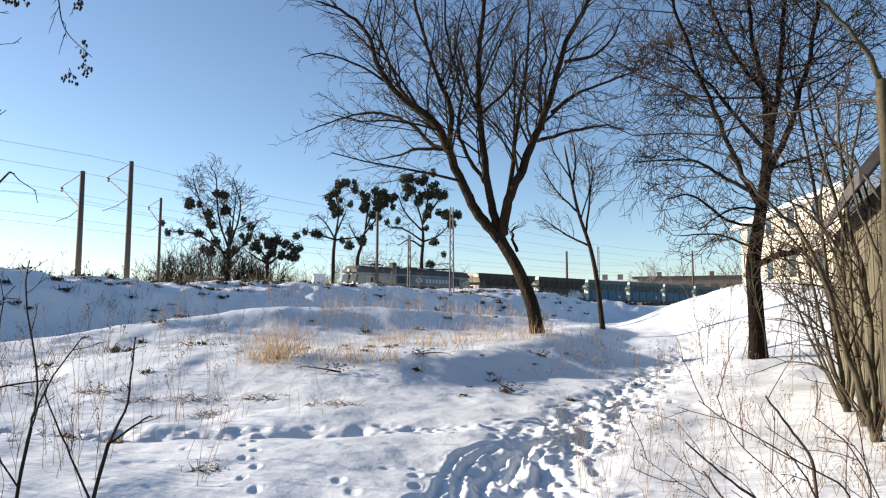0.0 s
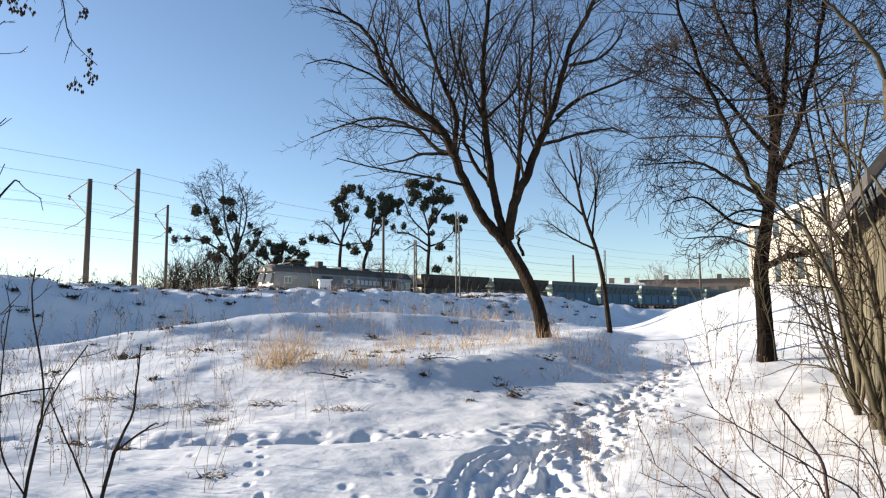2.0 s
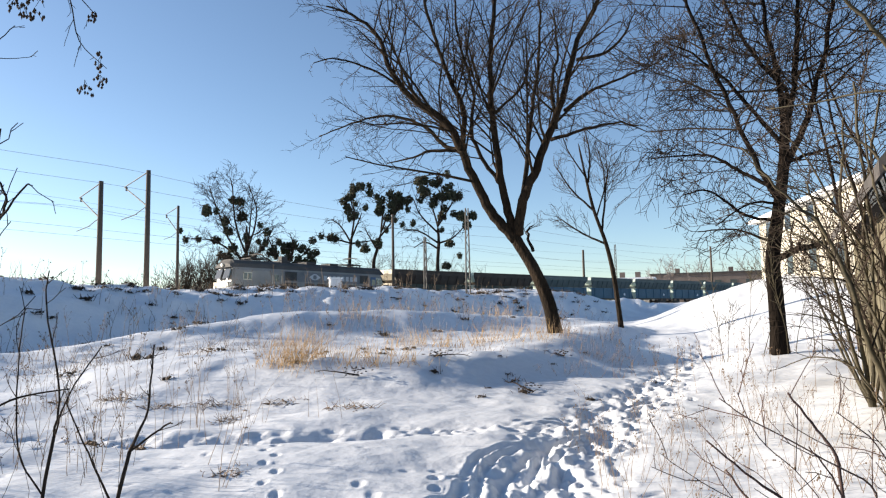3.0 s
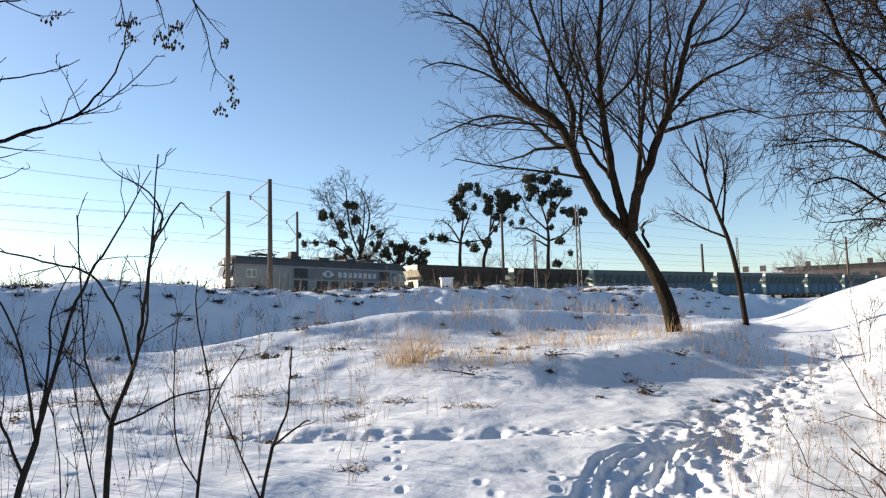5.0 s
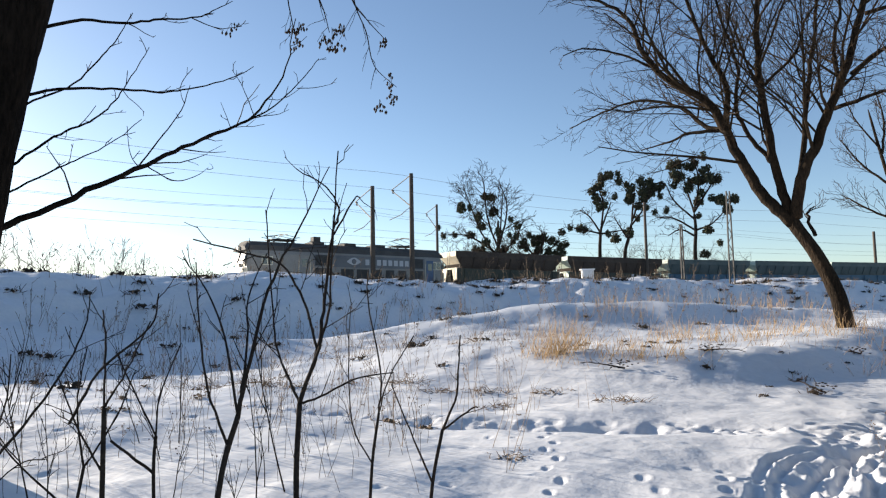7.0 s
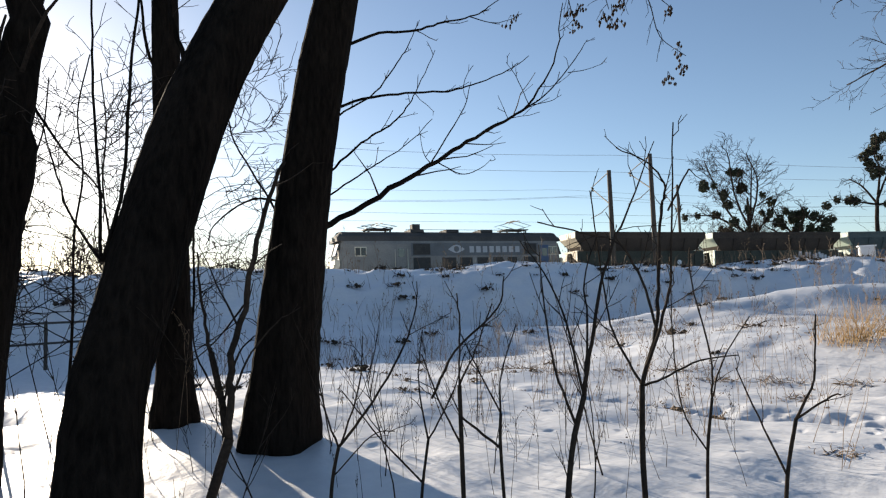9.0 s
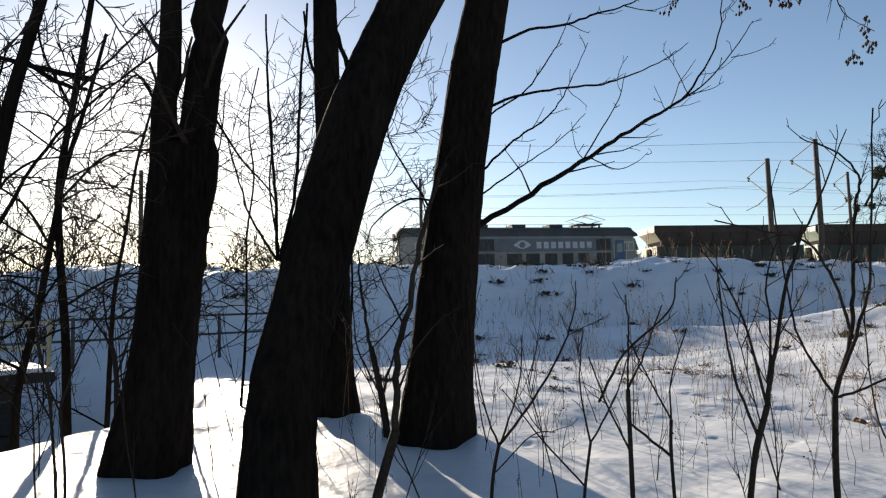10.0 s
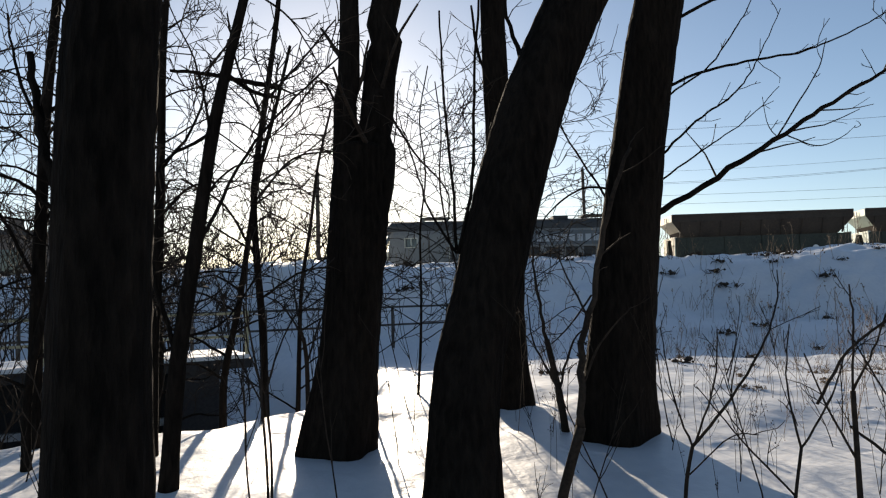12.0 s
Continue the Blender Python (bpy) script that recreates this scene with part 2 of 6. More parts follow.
def bump_at(x, y, cx, cy, sx, sy, turn=0.0):
    c, s = math.cos(radians(turn)), math.sin(radians(turn))
    a, b = (x - cx) * c + (y - cy) * s, -(x - cx) * s + (y - cy) * c
    return np.exp(-(a / sx) ** 2 - (b / sy) ** 2)


def relief(x, y):
    """The broad lie of the land, as arrays."""
    s, u = DX * x + DY * y, NX * x + NY * y
    u0, u = u, u + bend(s)
    crest = 3.45 + 0.28 * sstep(-40, -10, s) - 0.3 * sstep(2, 25, s) - 2.1 * sstep(-58, -78, s) + 0.55 * vnoise(s * 0.16, s * 0 + 3, 5) + 0.35 * vnoise(s * 0.42, s * 0 + 1, 9)
    foot = 31.5 + 3.0 * vnoise(s * 0.1, s * 0, 2)
    rl = 1.95 + 0.60 * sstep(-55, -8, s)
    rough = vnoise(s * 0.35, u * 0.5, 12) * 0.5 + vnoise(s * 0.9, u * 1.1, 13) * 0.28
    t = 0.88 * sstep(foot, foot + 8.5, u) + 0.12 * sstep(foot + 6.0, foot + 15.5, u)
    z = t * crest + rough * t * (1 - t) * 3.4
    z = z + (0.24 * vnoise(s * 0.9, u * 1.2, 41) + 0.14 * vnoise(s * 2.1, u * 2.3, 42)) * sstep(31, 34, u) * sstep(52, 47, u)
    bed = np.minimum(rl - 0.25, crest)
    z = z + (bed - crest) * sstep(48.8, 52.0, u)
    z = z * (1 - 0.55 * sstep(66, 95, u))
    # ridge before the bank
    rc = 24.0 + 3 * vnoise(s * 0.12, s * 0, 4)
    z = z + (0.72 + 0.5 * vnoise(s * 0.2, s * 0, 21) + 0.25 * sstep(-5, -20, s)) * np.exp(-((u0 - rc) / 2.6) ** 2) * sstep(24, 13, s) * sstep(-42, -22, s)
    # terrace of the leaning tree, with its edge towards the footpath
    left = path_x(y) - x
    edge = 1.5 + 1.2 * vnoise(y * 0.35, y * 0, 15)
    z = z + 0.62 * sstep(edge, edge + 3.4, left) * sstep(11.2, 15.5, y + 0.10 * x + 1.6 * vnoise(x * 0.3, x * 0, 16)) * sstep(-14, -6, x) * sstep(60, 30, y)
    z = z + 0.25 * bump_at(x, y, 3.0, 21.8, 2.4, 2.0)
    z = z + 0.26 * bump_at(x, y, 7.0, 30.0, 4.0, 5.0) + 0.26 * sstep(9.5, 16.5, y) * sstep(-1.0, 2.0, x - path_x(y)) * sstep(60, 30, y)
    # slope on the right with its spur
    z = z + 0.72 * sstep(0.2, 7.5, x - path_x(y)) * sstep(-1, 4, y) + 0.5 * sstep(8, 16, x) * sstep(60, 20, y)
    z = z + 2.0 * bump_at(x, y, 15.5, 36.5, 5.5, 8.5, 10)
    z = z + (0.34 * vnoise(x * 0.42, y * 0.3, 51) + 0.16 * vnoise(x * 1.1, y * 0.9, 52)) * sstep(0.5, 3.0, x - path_x(y)) * sstep(12, 20, y) * sstep(60, 45, y)
    # rim at the stand of trees on the left, then the ditch
    z = z + 0.31 * np.where(x > -9.5, bump_at(x, y, -9.5, 5.5, 6.2, 4.0), bump_at(x, y, -9.5, 5.5, 3.2, 4.0)) - 1.9 * sstep(-10.5, -14.5, x) * sstep(4.2, 1.2, y) * sstep(-26, -20, x) * sstep(-14, -9, y)
    z = z - 0.13 * np.exp(-((y - 9.35 - 0.04 * x - 0.3 * vnoise(x * 0.5, x * 0, 17)) / 0.45) ** 2) * sstep(1.5, -0.5, x) * sstep(-14, -10, x)
    z = z - 0.11 * np.exp(-((x - path_x(y)) / 0.85) ** 2) * sstep(3, 6, y) * sstep(45, 25, y)
    z = z + 0.22 * vnoise(x * 0.19, y * 0.19, 1) * sstep(3, 9, np.hypot(x, y)) + 0.13 * vnoise(x * 0.55, y * 0.55, 7) + 0.085 * vnoise(x * 1.2 + y * 0.9, y * 1.2 - x * 0.9, 8) + 0.020 * vnoise(x * 3.4 - y * 2.3, y * 3.4 + x * 2.3, 18)
    return z


def height(x, y):
    return float(relief(np.array([float(x)]), np.array([float(y)]))[0])


# ---- ground ----
def make_ground():
    near = np.geomspace(0.4, 3.0, 24, endpoint=False)
    mid = np.geomspace(3.0, 26.0, 420, endpoint=False)
    far = np.geomspace(26.0, 75.0, 150, endpoint=False)
    out = np.geomspace(75.0, 4000.0, 60)
    rr = np.concatenate([near, mid, far, out])
    view = np.linspace(-42, 112, 760, endpoint=False)
    rest = np.linspace(112, 318, 90, endpoint=False)
    aa = np.radians(np.concatenate([view, rest]))
    A, Rr = np.meshgrid(aa, rr)
    X, Y = -np.sin(A) * Rr - 0.4, np.cos(A) * Rr - 0.2
    Z = relief(X, Y)
    rng = np.random.RandomState(4)

    def dent(px, py, turn, length, width, depth):
        nonlocal Z
        reach = length * 1.6
        i = np.where((np.abs(X - px) < reach) & (np.abs(Y - py) < reach))
        if len(i[0]) == 0:
            return
        c, s = math.cos(turn), math.sin(turn)
        a, b = (X[i] - px) * c + (Y[i] - py) * s, -(X[i] - px) * s + (Y[i] - py) * c
        q = (a / length) ** 2 + (b / width) ** 2
        Z[i] += -depth * np.exp(-q ** 2 * 1.3) + 0.2 * depth * np.exp(-((np.sqrt(q) - 1.35) / 0.28) ** 2)

    # trodden path: a churned band that bends to the right, with prints in it
    band = np.exp(-((X - path_x(Y)) / 0.62) ** 2) * sstep(4.5, 6.0, Y) * sstep(34, 22, Y)
    Z += band * (0.12 * vnoise(X * 4.6, Y * 2.2, 31) + 0.10 * vnoise(X * 8.5, Y * 4.5, 32) + 0.06 * vnoise(X * 15, Y * 10, 33))
    for k in range(700):
        y = 5.0 + 24 * rng.rand() ** 1.2
        x = path_x(y) + rng.normal(0, 0.40 + 0.006 * y)
        dent(x, y, math.pi / 2 - 0.4 + rng.normal(0, 0.5), 0.09 + 0.05 * rng.rand(), 0.045 + 0.025 * rng.rand(), 0.016 + 0.03 * rng.rand())
    # second trodden line past the old tree
    for k in range(220):
        y = 11.0 + 14 * rng.rand()
        x = path_x(y) + 0.55 + 0.10 * (y - 11) + rng.normal(0, 0.16)
        dent(x, y, math.pi / 2 - 0.5 + rng.normal(0, 0.3), 0.11, 0.05, 0.018 + 0.025 * rng.rand())
    # crossing track from the left
    band = np.exp(-((Y - 9.35 - 0.04 * X) / 0.36) ** 2) * sstep(1.6, 0.6, X) * sstep(-13, -10, X)
    Z += band * (0.07 * vnoise(X * 4.3, Y * 4.4, 34) + 0.05 * vnoise(X * 9, Y * 9, 35))
    for k in range(150):
        x = -11.0 + 12.5 * rng.rand()
        y = 9.35 + 0.04 * x + rng.normal(0, 0.24)
        dent(x, y, 0.1 + rng.normal(0, 0.5), 0.12, 0.055, 0.012 + 0.02 * rng.rand())
    # single trail up the middle
    for k in range(13):
        dent(-1.45 - 0.09 * k + (0.06 if k % 2 else -0.06), 5.2 + 0.33 * k, 1.85, 0.09, 0.045, 0.028)
    for k in range(60):
        dent(rng.uniform(-8, 0.3), rng.uniform(4.5, 9.0), rng.uniform(0, 6.28), rng.uniform(0.06, 0.12), rng.uniform(0.04, 0.07), rng.uniform(0.006, 0.018))
    # ruts of a sledge that swing round into the path
    for off in (0.0, 0.21, 0.5, 0.66, 1.05):
        wob, last, deep = rng.uniform(0.03, 0.09), rng.uniform(0.7, 1.0), rng.uniform(0.011, 0.021)
        for k in range(int(90 * last)):
            t = k / 89
            x = -0.15 + off + (1.9 - 0.6 * off) * t * t + wob * math.sin(9 * t + 7 * off) + rng.normal(0, 0.012)
            dent(x, 5.5 + 0.25 * off + 3.2 * (1 - (1 - t) ** 2), 1.57 - 0.75 * t, 0.15, 0.05 + 0.01 * rng.rand(), deep * (0.7 + 0.3 * math.sin(17 * t + 3 * off)))
    nr, na = X.shape
    v = np.stack([X.ravel(), Y.ravel(), Z.ravel()], 1)
    centre = len(v)
    v = np.vstack([v, [[-0.4, -0.2, height(-0.4, -0.2)]]])
    i, j = np.meshgrid(np.arange(nr - 1), np.arange(na), indexing="ij")
    j2 = (j + 1) % na
    f = np.stack([i * na + j, i * na + j2, (i + 1) * na + j2, (i + 1) * na + j], -1).reshape(-1, 4)[:, ::-1]
    fan = np.stack([np.full(na, centre), (np.arange(na) + 1) % na, np.arange(na)], 1)[:, ::-1]
    me = bpy.data.meshes.new("ground")
    me.vertices.add(len(v))
    me.vertices.foreach_set("co", v.ravel())
    loops = np.concatenate([f.ravel(), fan.ravel()])
    me.loops.add(len(loops))
    me.loops.foreach_set("vertex_index", loops.astype(np.int32))
    me.polygons.add(len(f) + len(fan))
    me.polygons.foreach_set("loop_start", np.concatenate([np.arange(len(f)) * 4, len(f) * 4 + np.arange(len(fan)) * 3]).astype(np.int32))
    me.update(calc_edges=True)
    me.polygons.foreach_set("use_smooth", [True] * len(me.polygons))
    me.materials.append(SNOW)
    me.validate()
    return tagged(new("ground", me), "snow-covered ground with trodden footpath and railway bank", "ground", kind="structure")


make_ground()


# ---- trees ----
def wander(start, way, length, steps, rng, jit=0.18, lift=0.05):
    p, d = Vector(start), Vector(way).normalized()
    out = [p.copy()]
    for k in range(steps):
        d = (d + Vector((rng.gauss(0, jit), rng.gauss(0, jit), rng.gauss(0, jit) + lift))).normalized()
        p = p + d * (length / steps)
        out.append(p.copy())
    return out


def along(path, t):
    x = t * (len(path) - 1)
    i = min(int(x), len(path) - 2)
    a, b = path[i], path[i + 1]
    return a.lerp(b, x - i), (b - a).normalized()


def sprout(m, path, r0, r1, level, rng, spec, tips=None):
    """Children along a branch, down to the finest twigs. spec: per level (count per metre, length share, angle, least length)."""
    if level >= len(spec):
        return
    rate, share, angle, least, lift = spec[level]
    L = sum((path[i + 1] - path[i]).length for i in range(len(path) - 1))
    n = max(1, int(L * rate + rng.random()))
    for k in range(n):
        t = 0.22 + 0.78 * (k + rng.random()) / n
        t = min(t, 0.98)
        p, d = along(path, t)
        r = min((r0 + (r1 - r0) * t) * rng.uniform(0.3, 0.52), TWIG_R[0] * 9)
        side = d.orthogonal().normalized()
        side = Matrix.Rotation(rng.uniform(0, 2 * math.pi), 3, d) @ side
        a = radians(angle * rng.uniform(0.65, 1.3))
        w = d * math.cos(a) + side * math.sin(a)
        length = max(least, L * share * (1.15 - 0.75 * t) * rng.uniform(0.6, 1.25))
        steps = 4 if length > 0.5 else 3
        q = wander(p, w, length, steps, rng, 0.16, lift)
        rr = max(r, spec_min(spec, level))
        e = max(rr * 0.35, spec_min(spec, level) * 0.7)
        m.tube(q, [rr + (e - rr) * i / steps for i in range(steps + 1)], 4 if rr > 0.012 else 3)
        sprout(m, q, rr, e, level + 1, rng, spec, tips)
        if level == len(spec) - 1 and tips is not None:
            tips.append(q[-1])


def spec_min(spec, level):
    return TWIG_R[0] if level == len(spec) - 1 else TWIG_R[0] * 1.3


TWIG_R = [0.006]


def smooth_path(pts, sub=3):
    """Catmull-Rom through the given points."""
    P = [Vector(p) for p in pts]
    P = [P[0] * 2 - P[1]] + P + [P[-1] * 2 - P[-2]]
    out = []
    for i in range(1, len(P) - 2):
        for k in range(sub):
            t = k / sub
            a, b, c, d = P[i - 1], P[i], P[i + 1], P[i + 2]
            out.append(0.5 * ((2 * b) + (c - a) * t + (2 * a - 5 * b + 4 * c - d) * t * t + (3 * b - a - 3 * c + d) * t ** 3))
    out.append(P[-2])
    return out


def tree(name, place, turn, trunk, limbs, spec, label, category="tree", bark=None, twig=None, seed=1, group="", twig_r=0.006, sides=12, depth=0.25, tips=None, flare=1.15, size=1.0):
    """trunk and limbs: (points (right, up) or (right, up, away), first radius, last radius), in the tree's own metres; twigs grow from limbs."""
    rng = random.Random(seed)
    TWIG_R[0] = twig_r
    root = thing(name, place, label, category, group, turn)

    def to3(pts, dep):
        out, y = [], 0.0
        g = rng.choice((-1, 1)) * dep * rng.uniform(0.5, 1.0)
        for i, p in enumerate(pts):
            if len(p) == 3:
                out.append((p[0], p[2], p[1]))
            else:
                out.append((p[0], y, p[1]))
                y += g * rng.uniform(0.4, 1.2)
        return out

    tm = Mesh()
    pts, ra, rb = trunk
    ra, rb = ra * size, rb * size
    tp = smooth_path(to3([tuple(c * size for c in q) for q in pts], 0.0), 9 if ra > 0.1 else 4)
    n = len(tp) - 1
    rad = [ra + (rb - ra) * i / n for i in range(n + 1)]
    for i in range(n + 1):
        up = (tp[i].z - tp[0].z) / max(ra * 2.2, 0.02)
        rad[i] *= 1 + (flare - 1) * math.exp(-up * up)
    if ra > 0.1:
        tm.bole(tp, rad, 28, rng)
    else:
        tm.tube(tp, rad, sides, 0.05, rng)
    part("trunk", tm, bark or BARK, root, smooth=True)
    cm = Mesh()
    for pts, ra, rb in limbs:
        lm = Mesh()
        ra, rb = ra * size, rb * size
        lp = smooth_path(to3([tuple(c * size for c in q) for q in pts], depth), 5)
        for i in range(1, len(lp) - 1):
            lp[i] = lp[i] + Vector((rng.gauss(0, 0.3), rng.gauss(0, 0.3), rng.gauss(0, 0.2))) * min(ra, 0.06)
        n = len(lp) - 1
        lm.tube(lp, [ra + (rb - ra) * i / n for i in range(n + 1)], 14 if ra > 0.12 else 9 if ra > 0.05 else 5, 0.05 if ra > 0.12 else 0.09, rng)
        part("limb", lm, bark or BARK, root, smooth=True)
        sprout(cm, lp, ra, rb, 0, rng, spec, tips)
    if cm.n:
        part("crown", cm, twig or TWIG, root, "bare twigs")
    return root


def put(x, y, dz=-0.05):
    return (x, y, height(x, y) + dz)


# ---- train ----
def prism(m, x0, x1, ring):
    """A profile of (across, up) points pulled along x."""
    m.loft([[(x0, y, z) for y, z in ring], [(x1, y, z) for y, z in ring]])


def bogie(root, x, wheels, gauge=0.75, r=0.5):
    bm_ = Mesh()
    bm_.box(x - 1.1 * (wheels / 2), x + 1.1 * (wheels / 2), -1.02, -0.88, 0.42, 0.78, 0.03)
    bm_.box(x - 1.1 * (wheels / 2), x + 1.1 * (wheels / 2), 0.88, 1.02, 0.42, 0.78, 0.03)
    bm_.box(x - 0.3, x + 0.3, -0.9, 0.9, 0.5, 0.85, 0.03)
    b = part("bogie", bm_, STEEL, root)
    for k in range(wheels):
        wx = x + (k - (wheels - 1) / 2) * (1.8 if wheels < 3 else 1.75)
        w = Mesh()
        w.tube([(wx, -gauge - 0.07, r), (wx, -gauge + 0.07, r)], [r, r], 20)
        w.tube([(wx, gauge - 0.07, r), (wx, gauge + 0.07, r)], [r, r], 20)
        w.tube([(wx, -gauge, r), (wx, gauge, r)], [0.09, 0.09], 8)
        part("wheelset", w, STEEL, b)


def buffers(root, x, sgn):
    for y in (-0.87, 0.87):
        m = Mesh()
        m.tube([(x, y, 1.05), (x + sgn * 0.42, y, 1.05)], [0.1, 0.1], 10)
        m.tube([(x + sgn * 0.42, y, 1.05), (x + sgn * 0.48, y, 1.05)], [0.24, 0.24], 14)
        part("buffer", m, STEEL, root)


def pantograph(root, x, up, sgn):
    m = Mesh()
    m.box(x - 1.0, x + 1.0, -0.75, 0.75, 4.42, 4.48)
    p = part("pantograph", m, STEEL, root, "folded steel pantograph" if up < 0.5 else "half-raised steel pantograph")
    k = 0.25 + 0.75 * up
    for y in (-0.6, 0.6):
        for q in (-1, 1):
            knee = (x + q * 1.35, y * 0.9, 4.5 + 0.42 * k)
            am = Mesh()
            am.tube([(x + q * 0.25, y, 4.5), knee, (x + q * 0.08, y * 0.8, 4.5 + 0.95 * k)], [0.035, 0.03, 0.022], 5)
            part("arm", am, STEEL, p)
    for q in (-0.18, 0.18):
        cs = Mesh()
        cs.tube([(x + q, -0.95, 4.44 + 0.95 * k), (x + q, -0.6, 4.52 + 0.95 * k), (x + q, 0.6, 4.52 + 0.95 * k), (x + q, 0.95, 4.44 + 0.95 * k)], [0.03] * 4, 5)
        part("contact_strip", cs, STEEL, p)
    for q in (-0.8, 0.8):
        for y in (-0.6, 0.6):
            i = Mesh()
            i.tube([(x + q, y, 4.2), (x + q, y, 4.27), (x + q, y, 4.3), (x + q, y, 4.36), (x + q, y, 4.43)], [0.06, 0.09, 0.06, 0.09, 0.06], 8)
            part("insulator", i, LOCO_GREY, p)


def locomotive():
    """Six-axle electric locomotive, 18 m over the body; x forward, its front end at x = 0."""
    root = thing("locomotive", (0, 0, 0), "grey electric freight locomotive with dark sooty roof and grilles", "locomotive")
    L = 18.0
    body = [(-1.46, 1.0), (-1.5, 1.15), (-1.5, 3.25), (-1.42, 3.55), (1.42, 3.55), (1.5, 3.25), (1.5, 1.15), (1.46, 1.0)]

    def ring(x, zs, w=1.0, top=None):
        return [(x + zs * max(z - 2.2, 0) + (0.10 if z < 1.2 else 0) * (1 if zs > 0 else -1 if zs < 0 else 0), y * w, z) for y, z in body]

    m = Mesh()
    m.loft([ring(-L + 0.05, 0.32, 0.86), ring(-L + 0.3, 0.28, 0.97), ring(-L + 1.0, 0, 1.0), ring(-1.0, 0, 1.0), ring(-0.3, -0.28, 0.97), ring(-0.05, -0.32, 0.86)])
    part("body", m, LOCO_GREY, root)
    for x, q in ((0.0, -1), (-L, 1)):
        nose = Mesh()
        nose.loft([[(x + q * -0.02, y * 0.86, z) for y, z in ((-1.46, 1.0), (-1.46, 2.2), (1.46, 2.2), (1.46, 1.0))],
                   [(x + q * 0.28, y, z) for y, z in ((-1.47, 1.0), (-1.49, 2.2), (1.49, 2.2), (1.47, 1.0))]])
        part("nose_panel", nose, LOCO_CREAM, root, "cream painted cab front")
    roof = Mesh()
    prism(roof, -L + 0.5, -0.5, [(-1.44, 3.5), (-1.36, 3.85), (-1.05, 4.12), (-0.5, 4.24), (0.5, 4.24), (1.05, 4.12), (1.36, 3.85), (1.44, 3.5)])
    roof.loft([[(-0.5, y, z) for y, z in ((-1.44, 3.5), (-1.3, 3.9), (-0.8, 4.15), (0.8, 4.15), (1.3, 3.9), (1.44, 3.5))],
               [(-0.15, y, z) for y, z in ((-1.36, 3.5), (-1.22, 3.72), (-0.75, 3.85), (0.75, 3.85), (1.22, 3.72), (1.36, 3.5))]])
    roof.loft([[(-L + 0.15, y, z) for y, z in ((-1.36, 3.5), (-1.22, 3.72), (-0.75, 3.85), (0.75, 3.85), (1.22, 3.72), (1.36, 3.5))],
               [(-L + 0.5, y, z) for y, z in ((-1.44, 3.5), (-1.3, 3.9), (-0.8, 4.15), (0.8, 4.15), (1.3, 3.9), (1.44, 3.5))]])
    part("roof", roof, LOCO_ROOF, root, "sooty dark roof")
    for x in (-6.2, -9.0, -11.8):
        h = Mesh()
        h.box(x - 0.5, x + 0.5, -0.8, 0.8, 4.2, 4.42, 0.06)
        part("roof_hatch", h, LOCO_ROOF, root)
    h = Mesh()
    h.box(-6.6, -6.0, -0.35, 0.35, 4.2, 4.85, 0.06)
    part("roof_hatch", h, LOCO_ROOF, root)
    for y in (-1.2, 1.2):
        r_ = Mesh()
        r_.tube([(-5.2, y, 4.34), (-13.4, y, 4.34)], [0.02, 0.02], 5)
        for k in range(7):
            r_.tube([(-5.2 - 1.36 * k, y, 4.0), (-5.2 - 1.36 * k, y, 4.34)], [0.02, 0.02], 5)
        part("roof_rail", r_, STEEL, root)
    pantograph(root, -3.4, 0.15, 1)
    pantograph(root, -14.4, 0.55, -1)
    for sy in (-1, 1):
        y0, y1 = sorted((sy * 1.5, sy * 1.512))
        bm_ = Mesh()
        bm_.box(-15.75, -5.45, y0, y1, 2.42, 3.34)
        part("side_band", bm_, LOCO_BAND, root, "slate grey painted band")
        sm = Mesh()
        sm.box(-L + 1.0, -1.0, *sorted((sy * 1.5, sy * 1.508)), 1.0, 1.22)
        part("skirt_stripe", sm, GRILLE, root)
        yg = sorted((sy * 1.5, sy * 1.535))
        for x0, x1 in ((-6.9, -5.6), (-15.6, -14.5)):
            for z0, z1 in ((1.45, 2.3), (2.5, 3.3)):
                g = Mesh()
                g.box(x0, x1, *yg, z0, z1, 0.01)
                for k in range(6):
                    zz = z0 + (k + 0.5) * (z1 - z0) / 6
                    g.box(x0 + 0.05, x1 - 0.05, *sorted((sy * 1.53, sy * 1.55)), zz - 0.02, zz + 0.02)
                part("louvre", g, GRILLE, root)
        for x0, x1 in ((-8.9, -7.8), (-10.2, -9.2), (-11.5, -10.6), (-12.7, -11.9), (-13.9, -13.1)):
            g = Mesh()
            g.box(x0, x1, *yg, 1.5, 2.28, 0.01)
            for k in range(5):
                zz = 1.58 + k * 0.16
                g.box(x0 + 0.05, x1 - 0.05, *sorted((sy * 1.53, sy * 1.548)), zz - 0.015, zz + 0.015)
            part("side_window", g, GRILLE, root, "dark barred engine-room window")
        for x in (-4.7, -16.3):
            d = Mesh()
            d.box(x - 0.36, x + 0.36, *sorted((sy * 1.5, sy * 1.522)), 1.15, 3.2, 0.01)
            dr = part("cab_door", d, BLUE_DOOR if x < -10 else LOCO_GREY, root)
            g = Mesh()
            g.box(x - 0.22, x + 0.22, *sorted((sy * 1.522, sy * 1.53)), 2.35, 2.95)
            part("door_window", g, PANE, dr)
            for q in (-0.47, 0.47):
                h = Mesh()
                h.tube([(x + q, sy * 1.57, 1.3), (x + q, sy * 1.57, 2.9)], [0.02, 0.02], 5)
                part("handrail", h, LOCO_CREAM, root)
